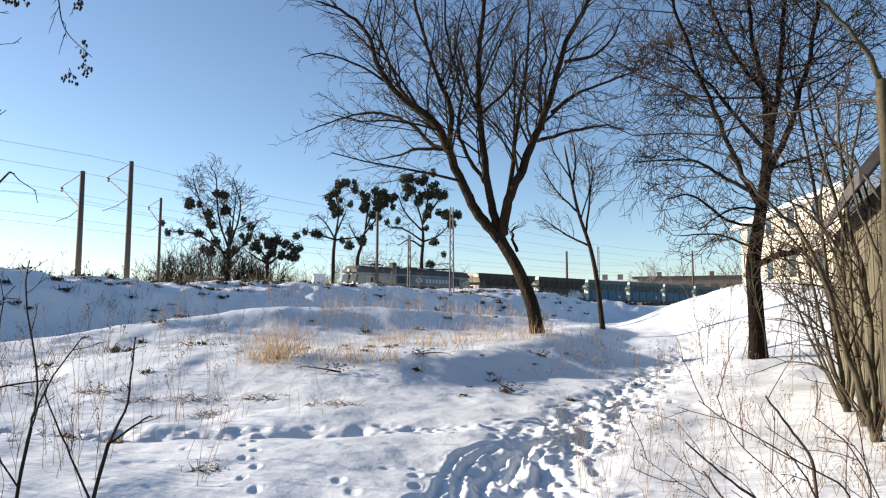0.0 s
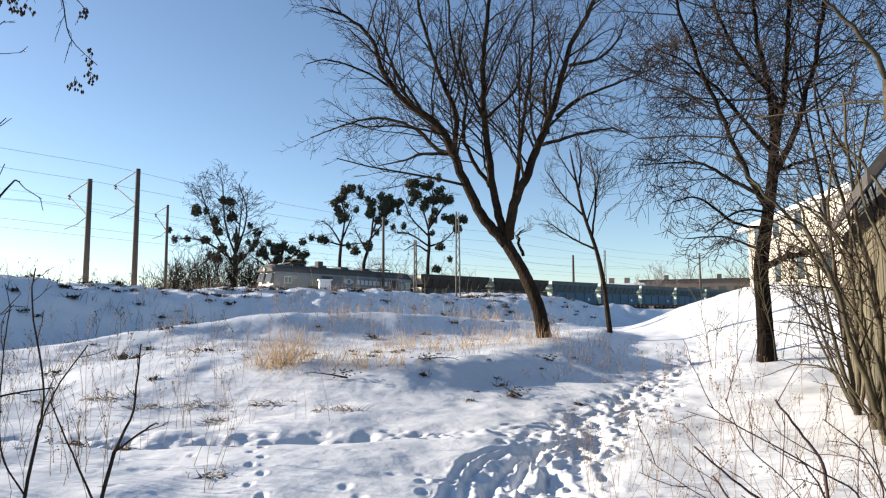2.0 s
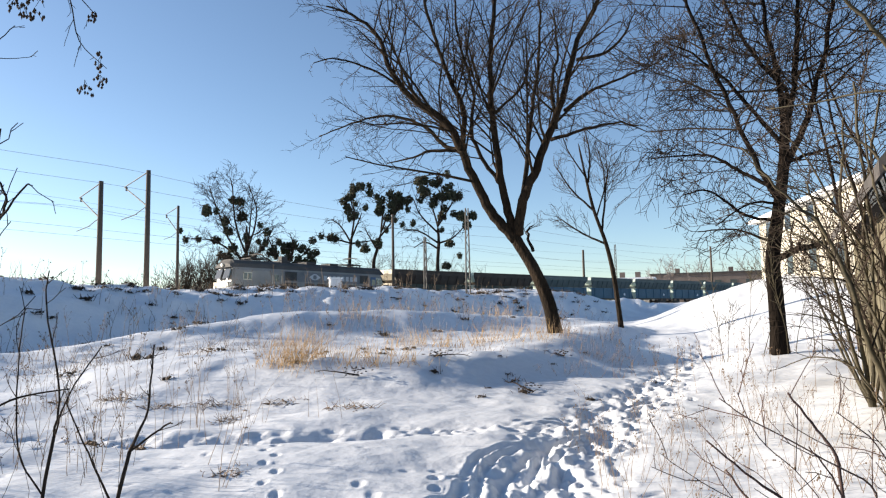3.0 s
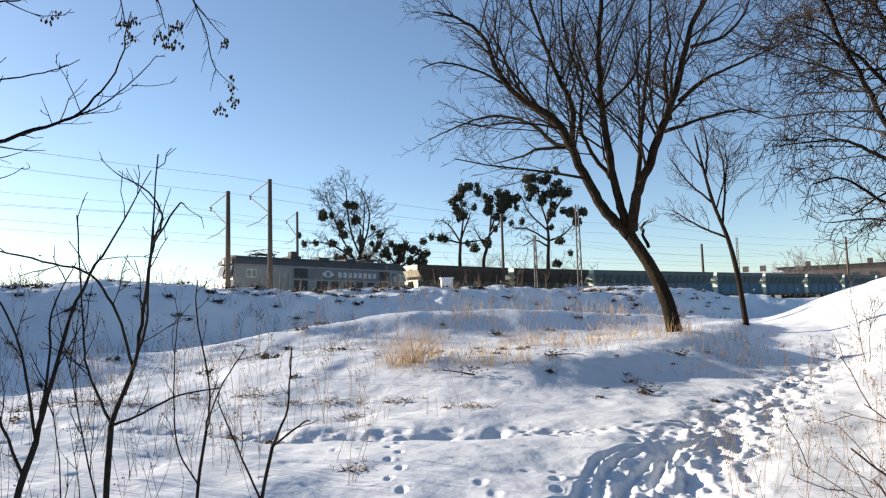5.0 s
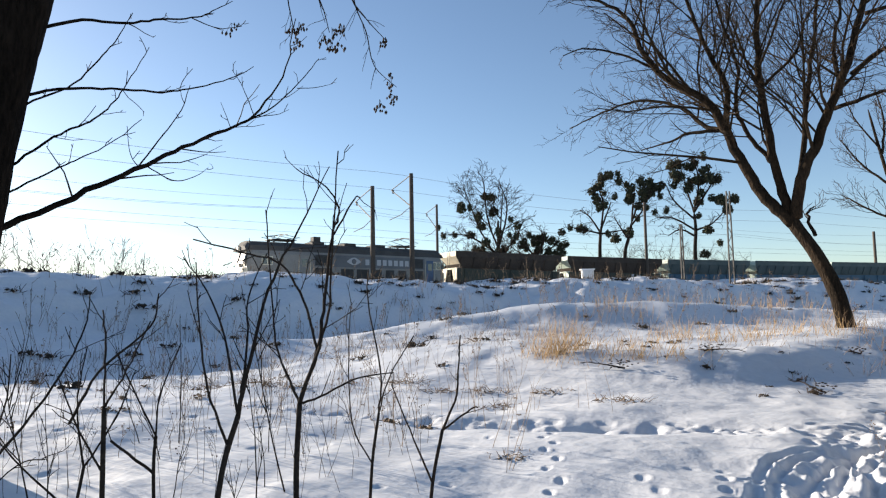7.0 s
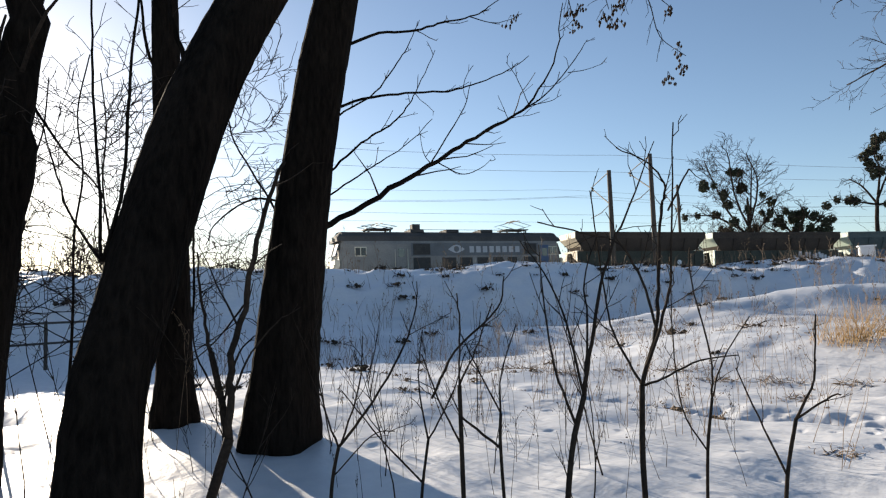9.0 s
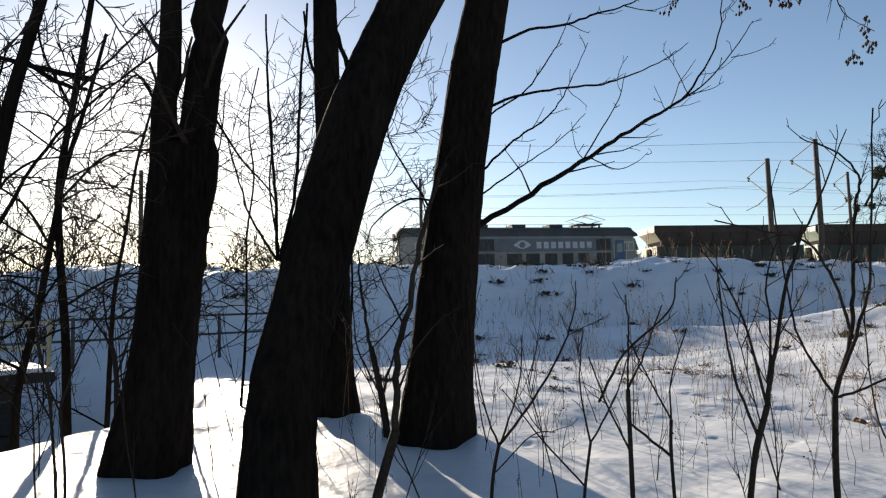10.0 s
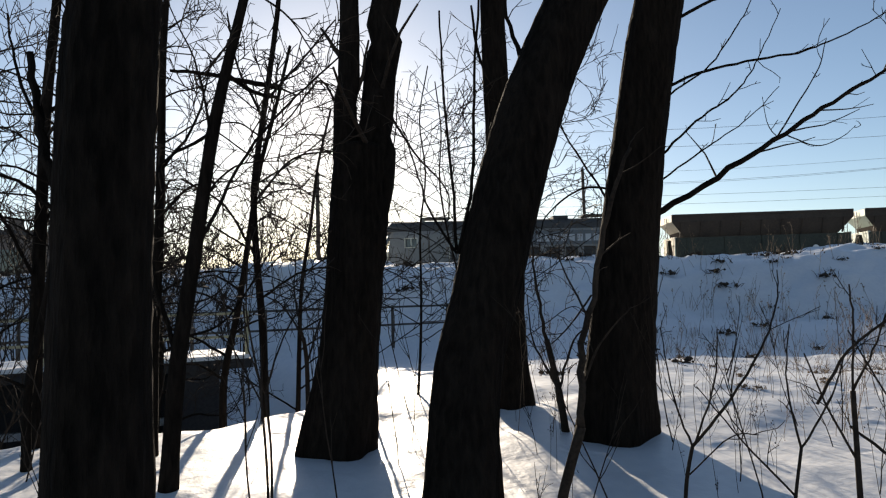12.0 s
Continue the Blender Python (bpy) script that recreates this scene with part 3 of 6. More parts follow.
        for x in (-1.75, -L + 1.0):
            w = Mesh()
            w.box(x - 0.42, x + 0.42, *sorted((sy * 1.5, sy * 1.52)), 2.42, 3.08, 0.02)
            wf = part("cab_window", w, LOCO_CREAM, root, "framed cab side window")
            for q in (-0.2, 0.2):
                g = Mesh()
                g.box(x + q - 0.17, x + q + 0.17, *sorted((sy * 1.52, sy * 1.527)), 2.48, 3.02)
                part("pane", g, PANE, wf)
        # pale eye-shaped mark and a row of letter-sized bars
        lg = Mesh()
        eye = [(-8.3 - 1.3 * k / 12, 2.88 + 0.34 * math.sin(math.pi * k / 12)) for k in range(13)] + [(-9.6 + 1.3 * k / 12, 2.88 - 0.26 * math.sin(math.pi * k / 12)) for k in range(1, 12)]
        lg.loft([[(x, sy * 1.512, z) for x, z in eye], [(x, sy * 1.518, z) for x, z in eye]])
        part("painted_mark", lg, LETTERING, root, "white painted eye-shaped mark")
        sw = Mesh()
        sw.tube([(-8.95, sy * 1.518, 2.9), (-8.95, sy * 1.523, 2.9)], [0.21, 0.21], 20)
        part("painted_mark_centre", sw, LOCO_BAND, root)
        for k in range(8):
            x = -9.95 - 0.54 * k
            b = Mesh()
            b.box(x - 0.40, x - 0.04, *sorted((sy * 1.512, sy * 1.518)), 2.64, 3.10)
            part("lettering_bar", b, LETTERING, root)
    for x, q in ((0.0, 1), (-L, -1)):
        for y in (-0.68, 0.68):
            g = Mesh()
            g.loft([[(x + q * -0.02, y - 0.5, 2.5), (x + q * -0.02, y + 0.5, 2.5), (x - q * 0.1, y + 0.5, 2.5), (x - q * 0.1, y - 0.5, 2.5)],
                    [(x - q * 0.28, y - 0.47, 3.35), (x - q * 0.28, y + 0.47, 3.35), (x - q * 0.4, y + 0.47, 3.35), (x - q * 0.4, y - 0.47, 3.35)]])
            part("windscreen", g, PANE, root)
            hl = Mesh()
            hl.tube([(x - q * 0.1, y * 1.4, 1.75), (x + q * 0.08, y * 1.4, 1.75)], [0.19, 0.17], 14)
            part("headlight", hl, LOCO_CREAM, root)
        tl = Mesh()
        tl.tube([(x - q * 0.5, 0, 3.72), (x - q * 0.02, 0, 3.72)], [0.15, 0.15], 12)
        part("headlight", tl, LOCO_CREAM, root)
        bb = Mesh()
        bb.box(*sorted((x - q * 0.25, x + q * 0.05)), -1.45, 1.45, 0.75, 1.25, 0.04)
        part("buffer_beam", bb, STEEL, root)
        buffers(root, x + q * 0.05, q)
    bogie(root, -4.3, 3)
    bogie(root, -13.7, 3)
    return root


def hopper(upper, lower, ends, label, sprayed=False):
    """Four-axle hopper wagon, front edge of its box at x = 0, 12.4 m long; x forward."""
    root = thing("hopper_wagon", (0, 0, 0), label, "freight wagon", "train of hopper wagons")
    L = 11.5
    up = Mesh()
    up.loft([[(-0.75, -1.12, 2.72), (-0.75, 1.12, 2.72), (-L + 0.75, 1.12, 2.72), (-L + 0.75, -1.12, 2.72)],
             [(0.1, -1.5, 3.72), (0.1, 1.5, 3.72), (-L - 0.1, 1.5, 3.72), (-L - 0.1, -1.5, 3.72)],
             [(0.1, -1.52, 4.2), (0.1, 1.52, 4.2), (-L - 0.1, 1.52, 4.2), (-L - 0.1, -1.52, 4.2)],
             [(0.0, -1.42, 4.2), (0.0, 1.42, 4.2), (-L, 1.42, 4.2), (-L, -1.42, 4.2)],
             [(-0.4, -1.2, 3.85), (-0.4, 1.2, 3.85), (-L + 0.4, 1.2, 3.85), (-L + 0.4, -1.2, 3.85)]])
    part("hopper", up, upper, root)
    for sy in (-1, 1):
        for k in range(9):
            x = -0.5 - k * (L - 1.0) / 8
            rb = Mesh()
            rb.loft([[(x - 0.05, sy * 1.1, 2.75), (x + 0.05, sy * 1.1, 2.75), (x + 0.05, sy * 1.18, 2.75), (x - 0.05, sy * 1.18, 2.75)],
                     [(x - 0.05, sy * 1.48, 3.7), (x + 0.05, sy * 1.48, 3.7), (x + 0.05, sy * 1.57, 3.7), (x - 0.05, sy * 1.57, 3.7)]])
            part("rib", rb, upper, root)
        rim = Mesh()
        rim.box(-L - 0.1, 0.1, *sorted((sy * 1.5, sy * 1.58)), 4.08, 4.22, 0.02)
        part("top_rim", rim, upper, root)
        lo = Mesh()
        lo.box(-L + 0.1, -0.1, *sorted((sy * 1.28, sy * 1.4)), 1.15, 2.68, 0.02)
        pl = part("side_panel", lo, lower, root)
        for k in range(5):
            x = -0.9 - k * (L - 1.8) / 4
            st = Mesh()
            st.box(x - 0.06, x + 0.06, *sorted((sy * 1.4, sy * 1.46)), 1.15, 2.68)
            part("post", st, lower, pl)
        sill = Mesh()
        sill.box(-L, 0, *sorted((sy * 1.2, sy * 1.47)), 0.98, 1.18, 0.02)
        part("sill", sill, STEEL, root)
        if sprayed:
            g = Mesh()
            rng = random.Random(3)
            for k in range(14):
                x = -L + 0.4 + k * 0.29
                g.box(x, x + rng.uniform(0.16, 0.3), *sorted((sy * 1.4, sy * 1.475)), rng.uniform(1.2, 1.5), rng.uniform(2.0, 2.6))
            part("sprayed_marks", g, GRAFFITI, root, "white sprayed paint patches")
        else:
            g = Mesh()
            g.tube([(-L + 2.4, sy * 1.4, 1.75), (-L + 2.4, sy * 1.47, 1.75)], [0.2, 0.2], 16)
            part("plate", g, WHITE_MARK, root)
    for x, q in ((0.0, 1), (-L, -1)):
        e = Mesh()
        e.loft([[(x - q * 0.74, -1.1, 2.74), (x - q * 0.74, 1.1, 2.74), (x - q * 0.8, 1.1, 2.74), (x - q * 0.8, -1.1, 2.74)],
                [(x + q * 0.13, -1.48, 3.74), (x + q * 0.13, 1.48, 3.74), (x - q * 0.05, 1.48, 3.74), (x - q * 0.05, -1.48, 3.74)],
                [(x + q * 0.13, -1.5, 4.18), (x + q * 0.13, 1.5, 4.18), (x - q * 0.05, 1.5, 4.18), (x - q * 0.05, -1.5, 4.18)]])
        part("end_slope", e, ends, root)
        for sy in (-1, 1):
            s = Mesh()
            s.loft([[(x - q * 0.05, sy * 1.36, 2.62), (x - q * 0.05, sy * 0.45, 2.62), (x - q * 0.14, sy * 0.45, 2.62), (x - q * 0.14, sy * 1.36, 2.62)],
                    [(x - q * 0.05, sy * 1.36, 1.1), (x - q * 0.05, sy * 0.95, 1.1), (x - q * 0.14, sy * 0.95, 1.1), (x - q * 0.14, sy * 1.36, 1.1)]])
            part("end_gusset", s, ends, root)
        t = Mesh()
        t.box(*sorted((x - q * 0.2, x - q * 0.03)), -1.38, 1.38, 2.6, 2.74, 0.02)
        part("end_beam", t, ends, root)
        lad = Mesh()
        for y in (0.1, 0.5):
            lad.tube([(x + q * 0.12, y, 1.1), (x + q * 0.2, y, 4.1)], [0.02, 0.02], 4)
        for k in range(8):
            lad.tube([(x + q * (0.12 + 0.01 * k), 0.1, 1.3 + 0.36 * k), (x + q * (0.12 + 0.01 * k), 0.5, 1.3 + 0.36 * k)], [0.015, 0.015], 4)
        part("ladder", lad, STEEL, root)
        buffers(root, x, q)
    bogie(root, -2.0, 2)
    bogie(root, -L + 2.0, 2)
    return root


LOCO = locomotive()
PITCH = 12.55
WAGONS = [hopper(HOP_BROWN, HOP_GREEN, HOP_END, "brown and olive hopper wagon with cream ends"),
          hopper(HOP_BROWN, HOP_GREEN, HOP_ENDB, "brown hopper wagon with sprayed white patches", True),
          hopper(HOP_GREYBLUE, HOP_BLUE, HOP_ENDB, "faded blue hopper wagon with pale green ends")]
for k in range(3, 10):
    w = copy_thing(WAGONS[2], Matrix.Identity(4))
    WAGONS.append(w)

# ballast bed and rails
for off in (0.0, 4.6):
    for side in (-0.75, 0.75):
        m = Mesh()
        ss = [-170 + 5 * k for k in range(50)]
        rings = []
        for s in ss:
            x, y = tr(s, 57.0 + off + side)
            z = rail(s)
            ax, ay = NX * 0.035, NY * 0.035
            rings.append([(x - ax, y - ay, z - 0.15), (x + ax, y + ay, z - 0.15), (x + ax, y + ay, z), (x - ax, y - ay, z)])
        m.loft(rings)
        tagged(part("rail", m, STEEL), "steel running rail on the railway line", "rail", kind="structure")


# ---- overhead line ----
def catenary_pole(s, u, top, arm, r=0.19):
    x, y = su(s, u)
    z0 = height(x, y) - 0.3
    root = thing("catenary_pole", (x, y, z0), "weathered brown catenary pole with bracket arm", "pole", "catenary poles", TRACK_TURN)
    h = top - z0
    m = Mesh()
    m.tube([(0, 0, 0), (0, 0, h * 0.5), (0, 0, h)], [r * 1.15, r, r * 0.85], 8)
    part("shaft", m, POLE_M, root, smooth=True)
    if arm:
        b = Mesh()
        b.tube([(0, 0, h - 0.1), (0, -arm * 0.97, h - 0.55)], [0.04, 0.035], 6)
        b.tube([(0, 0, h - 2.6), (0, -arm, h - 0.55)], [0.05, 0.04], 6)
        b.tube([(0, -arm * 0.45, h - 2.9), (0, -arm * 1.1, h - 3.0)], [0.035, 0.03], 5)
        b.tube([(0, 0, h - 2.5), (0, -arm * 0.5, h - 2.9)], [0.03, 0.03], 5)
        br = part("bracket", b, STEEL, root)
        i = Mesh()
        i.tube([(0, -arm * 0.9, h - 0.6 - 0.08 * k) for k in range(5)], [0.05, 0.1, 0.05, 0.1, 0.05], 8)
        part("insulator", i, STEEL, br)
    return root


def pole_at(x, y, top, arm, r=0.19):
    return catenary_pole(DX * x + DY * y, NX * x + NY * y, top, arm, r)


pole_at(-21.9, 47.15, 11.95, 4.6)
pole_at(-24.58, 45.83, 10.98, 4.6)
pole_at(-27.2, 65.0, 12.3, 3.0, 0.15)
pole_at(-57.5, 12.6, 12.6, 4.6)
pole_at(-49.0, 33.5, 12.4, 3.0, 0.15)
pole_at(19.7, 108.3, 10.9, 0.0, 0.2)
pole_at(58.6, 159.6, 15.5, 0.0, 0.25)
pole_at(-7.0, 72.0, 12.0, 0.0, 0.15)


def lattice_mast(x, y, top, w=0.5):
    z0 = height(x, y) - 0.2
    root = thing("lattice_mast", (x, y, z0), "dark steel lattice catenary mast", "mast", "lattice masts", TRACK_TURN)
    h = top - z0
    for q in (-1, 1):
        m = Mesh()
        m.tube([(q * w / 2, 0, 0), (q * w * 0.32, 0, h)], [0.07, 0.06], 4)
        part("leg", m, STEEL, root)
    n = int(h / 0.7)
    for k in range(n):
        a, b = k * h / n, (k + 1) * h / n
        q = 1 if k % 2 else -1
        wa, wb = w / 2 - w * 0.18 * a / h, w / 2 - w * 0.18 * b / h
        m = Mesh()
        m.tube([(q * wa, 0, a), (-q * wb, 0, b)], [0.03, 0.03], 4)
        part("brace", m, STEEL, root)
    return root




# ---- trees close by ----
tree("leaning_tree", put(3.01, 21.85), -7.9, ([(-0.0, -0.0), (-0.2, 1.05), (-0.64, 2.14), (-1.13, 3.0), (-1.27, 3.43)], 0.210, 0.173), [
    ([(-1.18, 3.06), (-1.82, 3.81), (-2.38, 4.85), (-2.85, 6.09), (-3.32, 6.87), (-4.19, 7.48), (-4.87, 8.39), (-5.18, 9.39), (-5.88, 10.02), (-6.68, 10.27)], 0.183, 0.027),
    ([(-2.85, 6.09), (-3.51, 6.4), (-4.28, 7.2), (-5.65, 7.74), (-7.03, 7.59), (-8.44, 7.35)], 0.082, 0.018),
    ([(-2.85, 6.09), (-2.75, 7.33), (-3.14, 8.31), (-3.52, 9.5), (-3.82, 10.9), (-3.92, 12.51)], 0.100, 0.027),
    ([(-2.94, 6.09), (-3.99, 6.18), (-4.66, 6.05), (-5.63, 5.98)], 0.064, 0.018),
    ([(-1.24, 3.33), (-1.49, 4.45), (-1.72, 6.34), (-1.81, 7.68), (-1.71, 9.21), (-1.42, 11.15), (-1.22, 12.72)], 0.146, 0.037),
    ([(-1.52, 4.83), (-2.1, 5.59), (-2.47, 6.55), (-2.37, 7.89), (-2.75, 9.46), (-2.85, 11.24)], 0.073, 0.027),
    ([(-1.09, 3.24), (-0.9, 4.25), (-0.44, 5.17), (0.03, 6.28), (0.5, 7.39), (0.97, 8.89), (1.72, 10.18), (2.11, 11.7)], 0.173, 0.037),
    ([(0.03, 6.28), (0.94, 6.44), (2.02, 6.59), (2.72, 6.38)], 0.064, 0.018),
    ([(0.5, 7.2), (1.32, 7.74), (2.4, 8.06), (3.47, 8.39)], 0.064, 0.018),
    ([(0.22, 6.65), (0.14, 8.17), (0.34, 9.49), (0.27, 11.24)], 0.073, 0.027),
    ([(-1.09, 3.52), (-0.8, 5.37), (-0.6, 7.25), (-0.31, 9.14), (-0.2, 11.07), (-0.28, 12.45)], 0.091, 0.027),
    ([(0.97, 8.89), (1.89, 9.22), (2.62, 9.94), (3.0, 10.87)], 0.064, 0.018),
    ([(-1.72, 7.29), (-0.87, 8.21), (-0.49, 9.34), (0.26, 10.27)], 0.055, 0.018),
    ([(-4.87, 8.39), (-5.66, 8.82), (-6.86, 9.27), (-7.67, 9.11)], 0.046, 0.018),
    ([(-0.64, 2.68), (-0.82, 3.33), (-0.63, 3.6)], 0.055, 0.018),
], [(2.6, 0.42, 45, 0.5, 0.05), (3.6, 0.45, 44, 0.3, 0.03), (5.0, 0.5, 42, 0.18, 0.01)], "tall bare leaning tree with forked crown on a snowy mound", bark=BARK_WARM, twig=TWIG_WARM, seed=5, twig_r=0.006, depth=0.55)
tree("young_tree", put(7.07, 30.4), -13.2, ([(0.0, -0.0), (-0.19, 1.92), (-0.44, 3.24), (-0.85, 4.57), (-1.12, 5.93), (-1.36, 7.3)], 0.101, 0.034), [
    ([(-0.44, 3.24), (-1.3, 3.69), (-1.95, 4.15), (-2.39, 4.5)], 0.045, 0.018),
    ([(-0.59, 3.68), (-0.41, 5.01), (-0.29, 6.12), (-0.32, 6.79)], 0.045, 0.018),
    ([(-0.85, 4.57), (-1.72, 5.5), (-2.26, 6.43)], 0.045, 0.018),
    ([(-1.05, 5.7), (-0.93, 6.82), (-1.13, 7.97)], 0.045, 0.018),
    ([(-1.12, 5.93), (-1.7, 6.86), (-2.02, 7.79)], 0.034, 0.016),
    ([(-0.75, 4.35), (-0.4, 5.68), (-0.6, 7.03)], 0.034, 0.016),
], [(4.6, 0.5, 38, 0.6, 0.10), (4.6, 0.5, 36, 0.34, 0.06), (4.0, 0.5, 36, 0.22, 0.04)], "slender bare young tree in the snow", bark=BARK_WARM, twig=TWIG_WARM, seed=6, twig_r=0.006, depth=0.3, size=1.15)
tree("old_tree", put(7.26, 15.92), -24.7, ([(0.0, 0.0), (-0.02, 1.2), (-0.03, 1.87), (0.1, 2.66), (0.27, 3.68), (0.34, 4.48), (0.42, 5.29)], 0.162, 0.075), [
    ([(0.17, 3.0), (-0.22, 3.84), (-0.61, 4.93), (-1.02, 6.08), (-1.33, 7.24), (-1.42, 8.27)], 0.056, 0.019),
    ([(0.27, 3.68), (0.74, 4.68), (1.08, 5.78), (1.33, 7.02), (1.42, 7.93)], 0.068, 0.019),
    ([(0.34, 4.48), (0.26, 5.54), (0.09, 6.76), (0.03, 8.1)], 0.068, 0.019),
    ([(0.23, 3.23), (-0.44, 3.73), (-1.08, 4.26), (-1.64, 4.43), (-2.46, 4.5)], 0.044, 0.012),
    ([(0.31, 4.14), (-0.29, 5.02), (-0.92, 5.82), (-1.82, 6.44)], 0.050, 0.012),
    ([(0.1, 2.66), (-0.47, 2.8), (-1.1, 3.3), (-1.56, 3.21)], 0.037, 0.012),
    ([(0.04, 2.21), (-0.69, 2.58), (-1.46, 2.61)], 0.031, 0.012),
    ([(0.34, 4.25), (0.57, 5.5), (0.72, 6.89), (0.87, 8.05)], 0.068, 0.019),
    ([(-0.03, 1.87), (0.44, 2.09), (1.03, 2.24)], 0.075, 0.050),
    ([(0.3, 3.8), (0.91, 4.09), (1.5, 4.26)], 0.044, 0.012),
    ([(0.17, 3.0), (-0.35, 3.03), (-1.01, 2.59)], 0.031, 0.012),
    ([(0.42, 5.29), (-0.25, 6.21), (-0.65, 7.37), (-0.73, 8.38)], 0.044, 0.019),
], [(5.2, 0.55, 62, 0.7, 0.0), (5.4, 0.5, 52, 0.34, 0.0), (5.5, 0.5, 46, 0.18, 0.0)], "old bare tree with dense twiggy crown in the snow", bark=BARK, twig=TWIG, seed=7, twig_r=0.0064, depth=0.6, size=1.16)
tree("edge_tree", put(3.80, 5.93), -33.0, ([(-0.0, -0.0), (0.03, 1.32), (0.06, 2.55), (0.05, 3.37)], 0.064, 0.044), [
    ([(0.05, 3.37), (-0.07, 3.66), (-0.25, 3.91), (-0.43, 4.1)], 0.026, 0.012),
    ([(0.01, 3.02), (0.2, 3.49), (0.26, 3.99)], 0.029, 0.015),
    ([(0.09, 3.16), (-0.19, 3.25), (-0.55, 3.29), (-1.09, 3.34)], 0.015, 0.006),
    ([(0.0, 2.31), (-0.22, 2.75), (-0.48, 2.94), (-0.66, 2.92)], 0.015, 0.006),
    ([(-0.01, 1.71), (-0.15, 2.18), (-0.22, 2.54), (-0.25, 3.06)], 0.017, 0.006),
], [(3.2, 0.4, 45, 0.3, 0.02), (4.0, 0.4, 42, 0.15, 0.0)], "bare tree with sunlit olive bark beside a board fence", bark=TWIG_OLIVE, twig=TWIG, seed=8, twig_r=0.0035, depth=0.2)
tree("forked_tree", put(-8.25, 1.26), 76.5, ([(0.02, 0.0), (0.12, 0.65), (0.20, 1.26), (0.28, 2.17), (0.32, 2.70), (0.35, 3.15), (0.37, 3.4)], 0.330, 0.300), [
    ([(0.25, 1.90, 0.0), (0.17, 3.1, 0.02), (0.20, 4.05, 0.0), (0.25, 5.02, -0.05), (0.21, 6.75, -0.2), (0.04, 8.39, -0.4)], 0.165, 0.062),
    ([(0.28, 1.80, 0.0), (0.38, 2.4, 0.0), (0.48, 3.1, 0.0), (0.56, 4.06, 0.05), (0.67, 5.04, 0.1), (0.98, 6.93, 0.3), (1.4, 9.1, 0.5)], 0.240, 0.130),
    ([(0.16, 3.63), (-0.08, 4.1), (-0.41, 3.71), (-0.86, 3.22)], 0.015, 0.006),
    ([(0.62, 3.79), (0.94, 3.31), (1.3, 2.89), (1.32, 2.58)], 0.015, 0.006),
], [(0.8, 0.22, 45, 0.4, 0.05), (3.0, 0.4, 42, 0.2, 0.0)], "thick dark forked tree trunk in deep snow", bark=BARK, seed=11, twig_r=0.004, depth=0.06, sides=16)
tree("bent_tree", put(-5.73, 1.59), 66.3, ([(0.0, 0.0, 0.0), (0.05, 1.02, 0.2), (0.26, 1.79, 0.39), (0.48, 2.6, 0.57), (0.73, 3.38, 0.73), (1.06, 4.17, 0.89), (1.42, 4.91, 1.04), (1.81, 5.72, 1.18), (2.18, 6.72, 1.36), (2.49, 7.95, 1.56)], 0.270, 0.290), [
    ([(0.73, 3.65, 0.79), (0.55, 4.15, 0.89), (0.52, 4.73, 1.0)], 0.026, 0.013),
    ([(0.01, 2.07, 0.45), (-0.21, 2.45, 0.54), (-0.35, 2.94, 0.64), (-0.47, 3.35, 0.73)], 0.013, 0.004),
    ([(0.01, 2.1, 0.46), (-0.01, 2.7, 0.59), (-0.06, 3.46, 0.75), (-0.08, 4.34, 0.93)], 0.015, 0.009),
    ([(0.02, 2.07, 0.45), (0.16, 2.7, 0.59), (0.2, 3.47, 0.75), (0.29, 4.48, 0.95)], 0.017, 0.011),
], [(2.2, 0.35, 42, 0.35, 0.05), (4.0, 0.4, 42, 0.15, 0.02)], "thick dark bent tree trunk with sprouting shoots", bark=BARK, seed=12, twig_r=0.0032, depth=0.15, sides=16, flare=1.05)
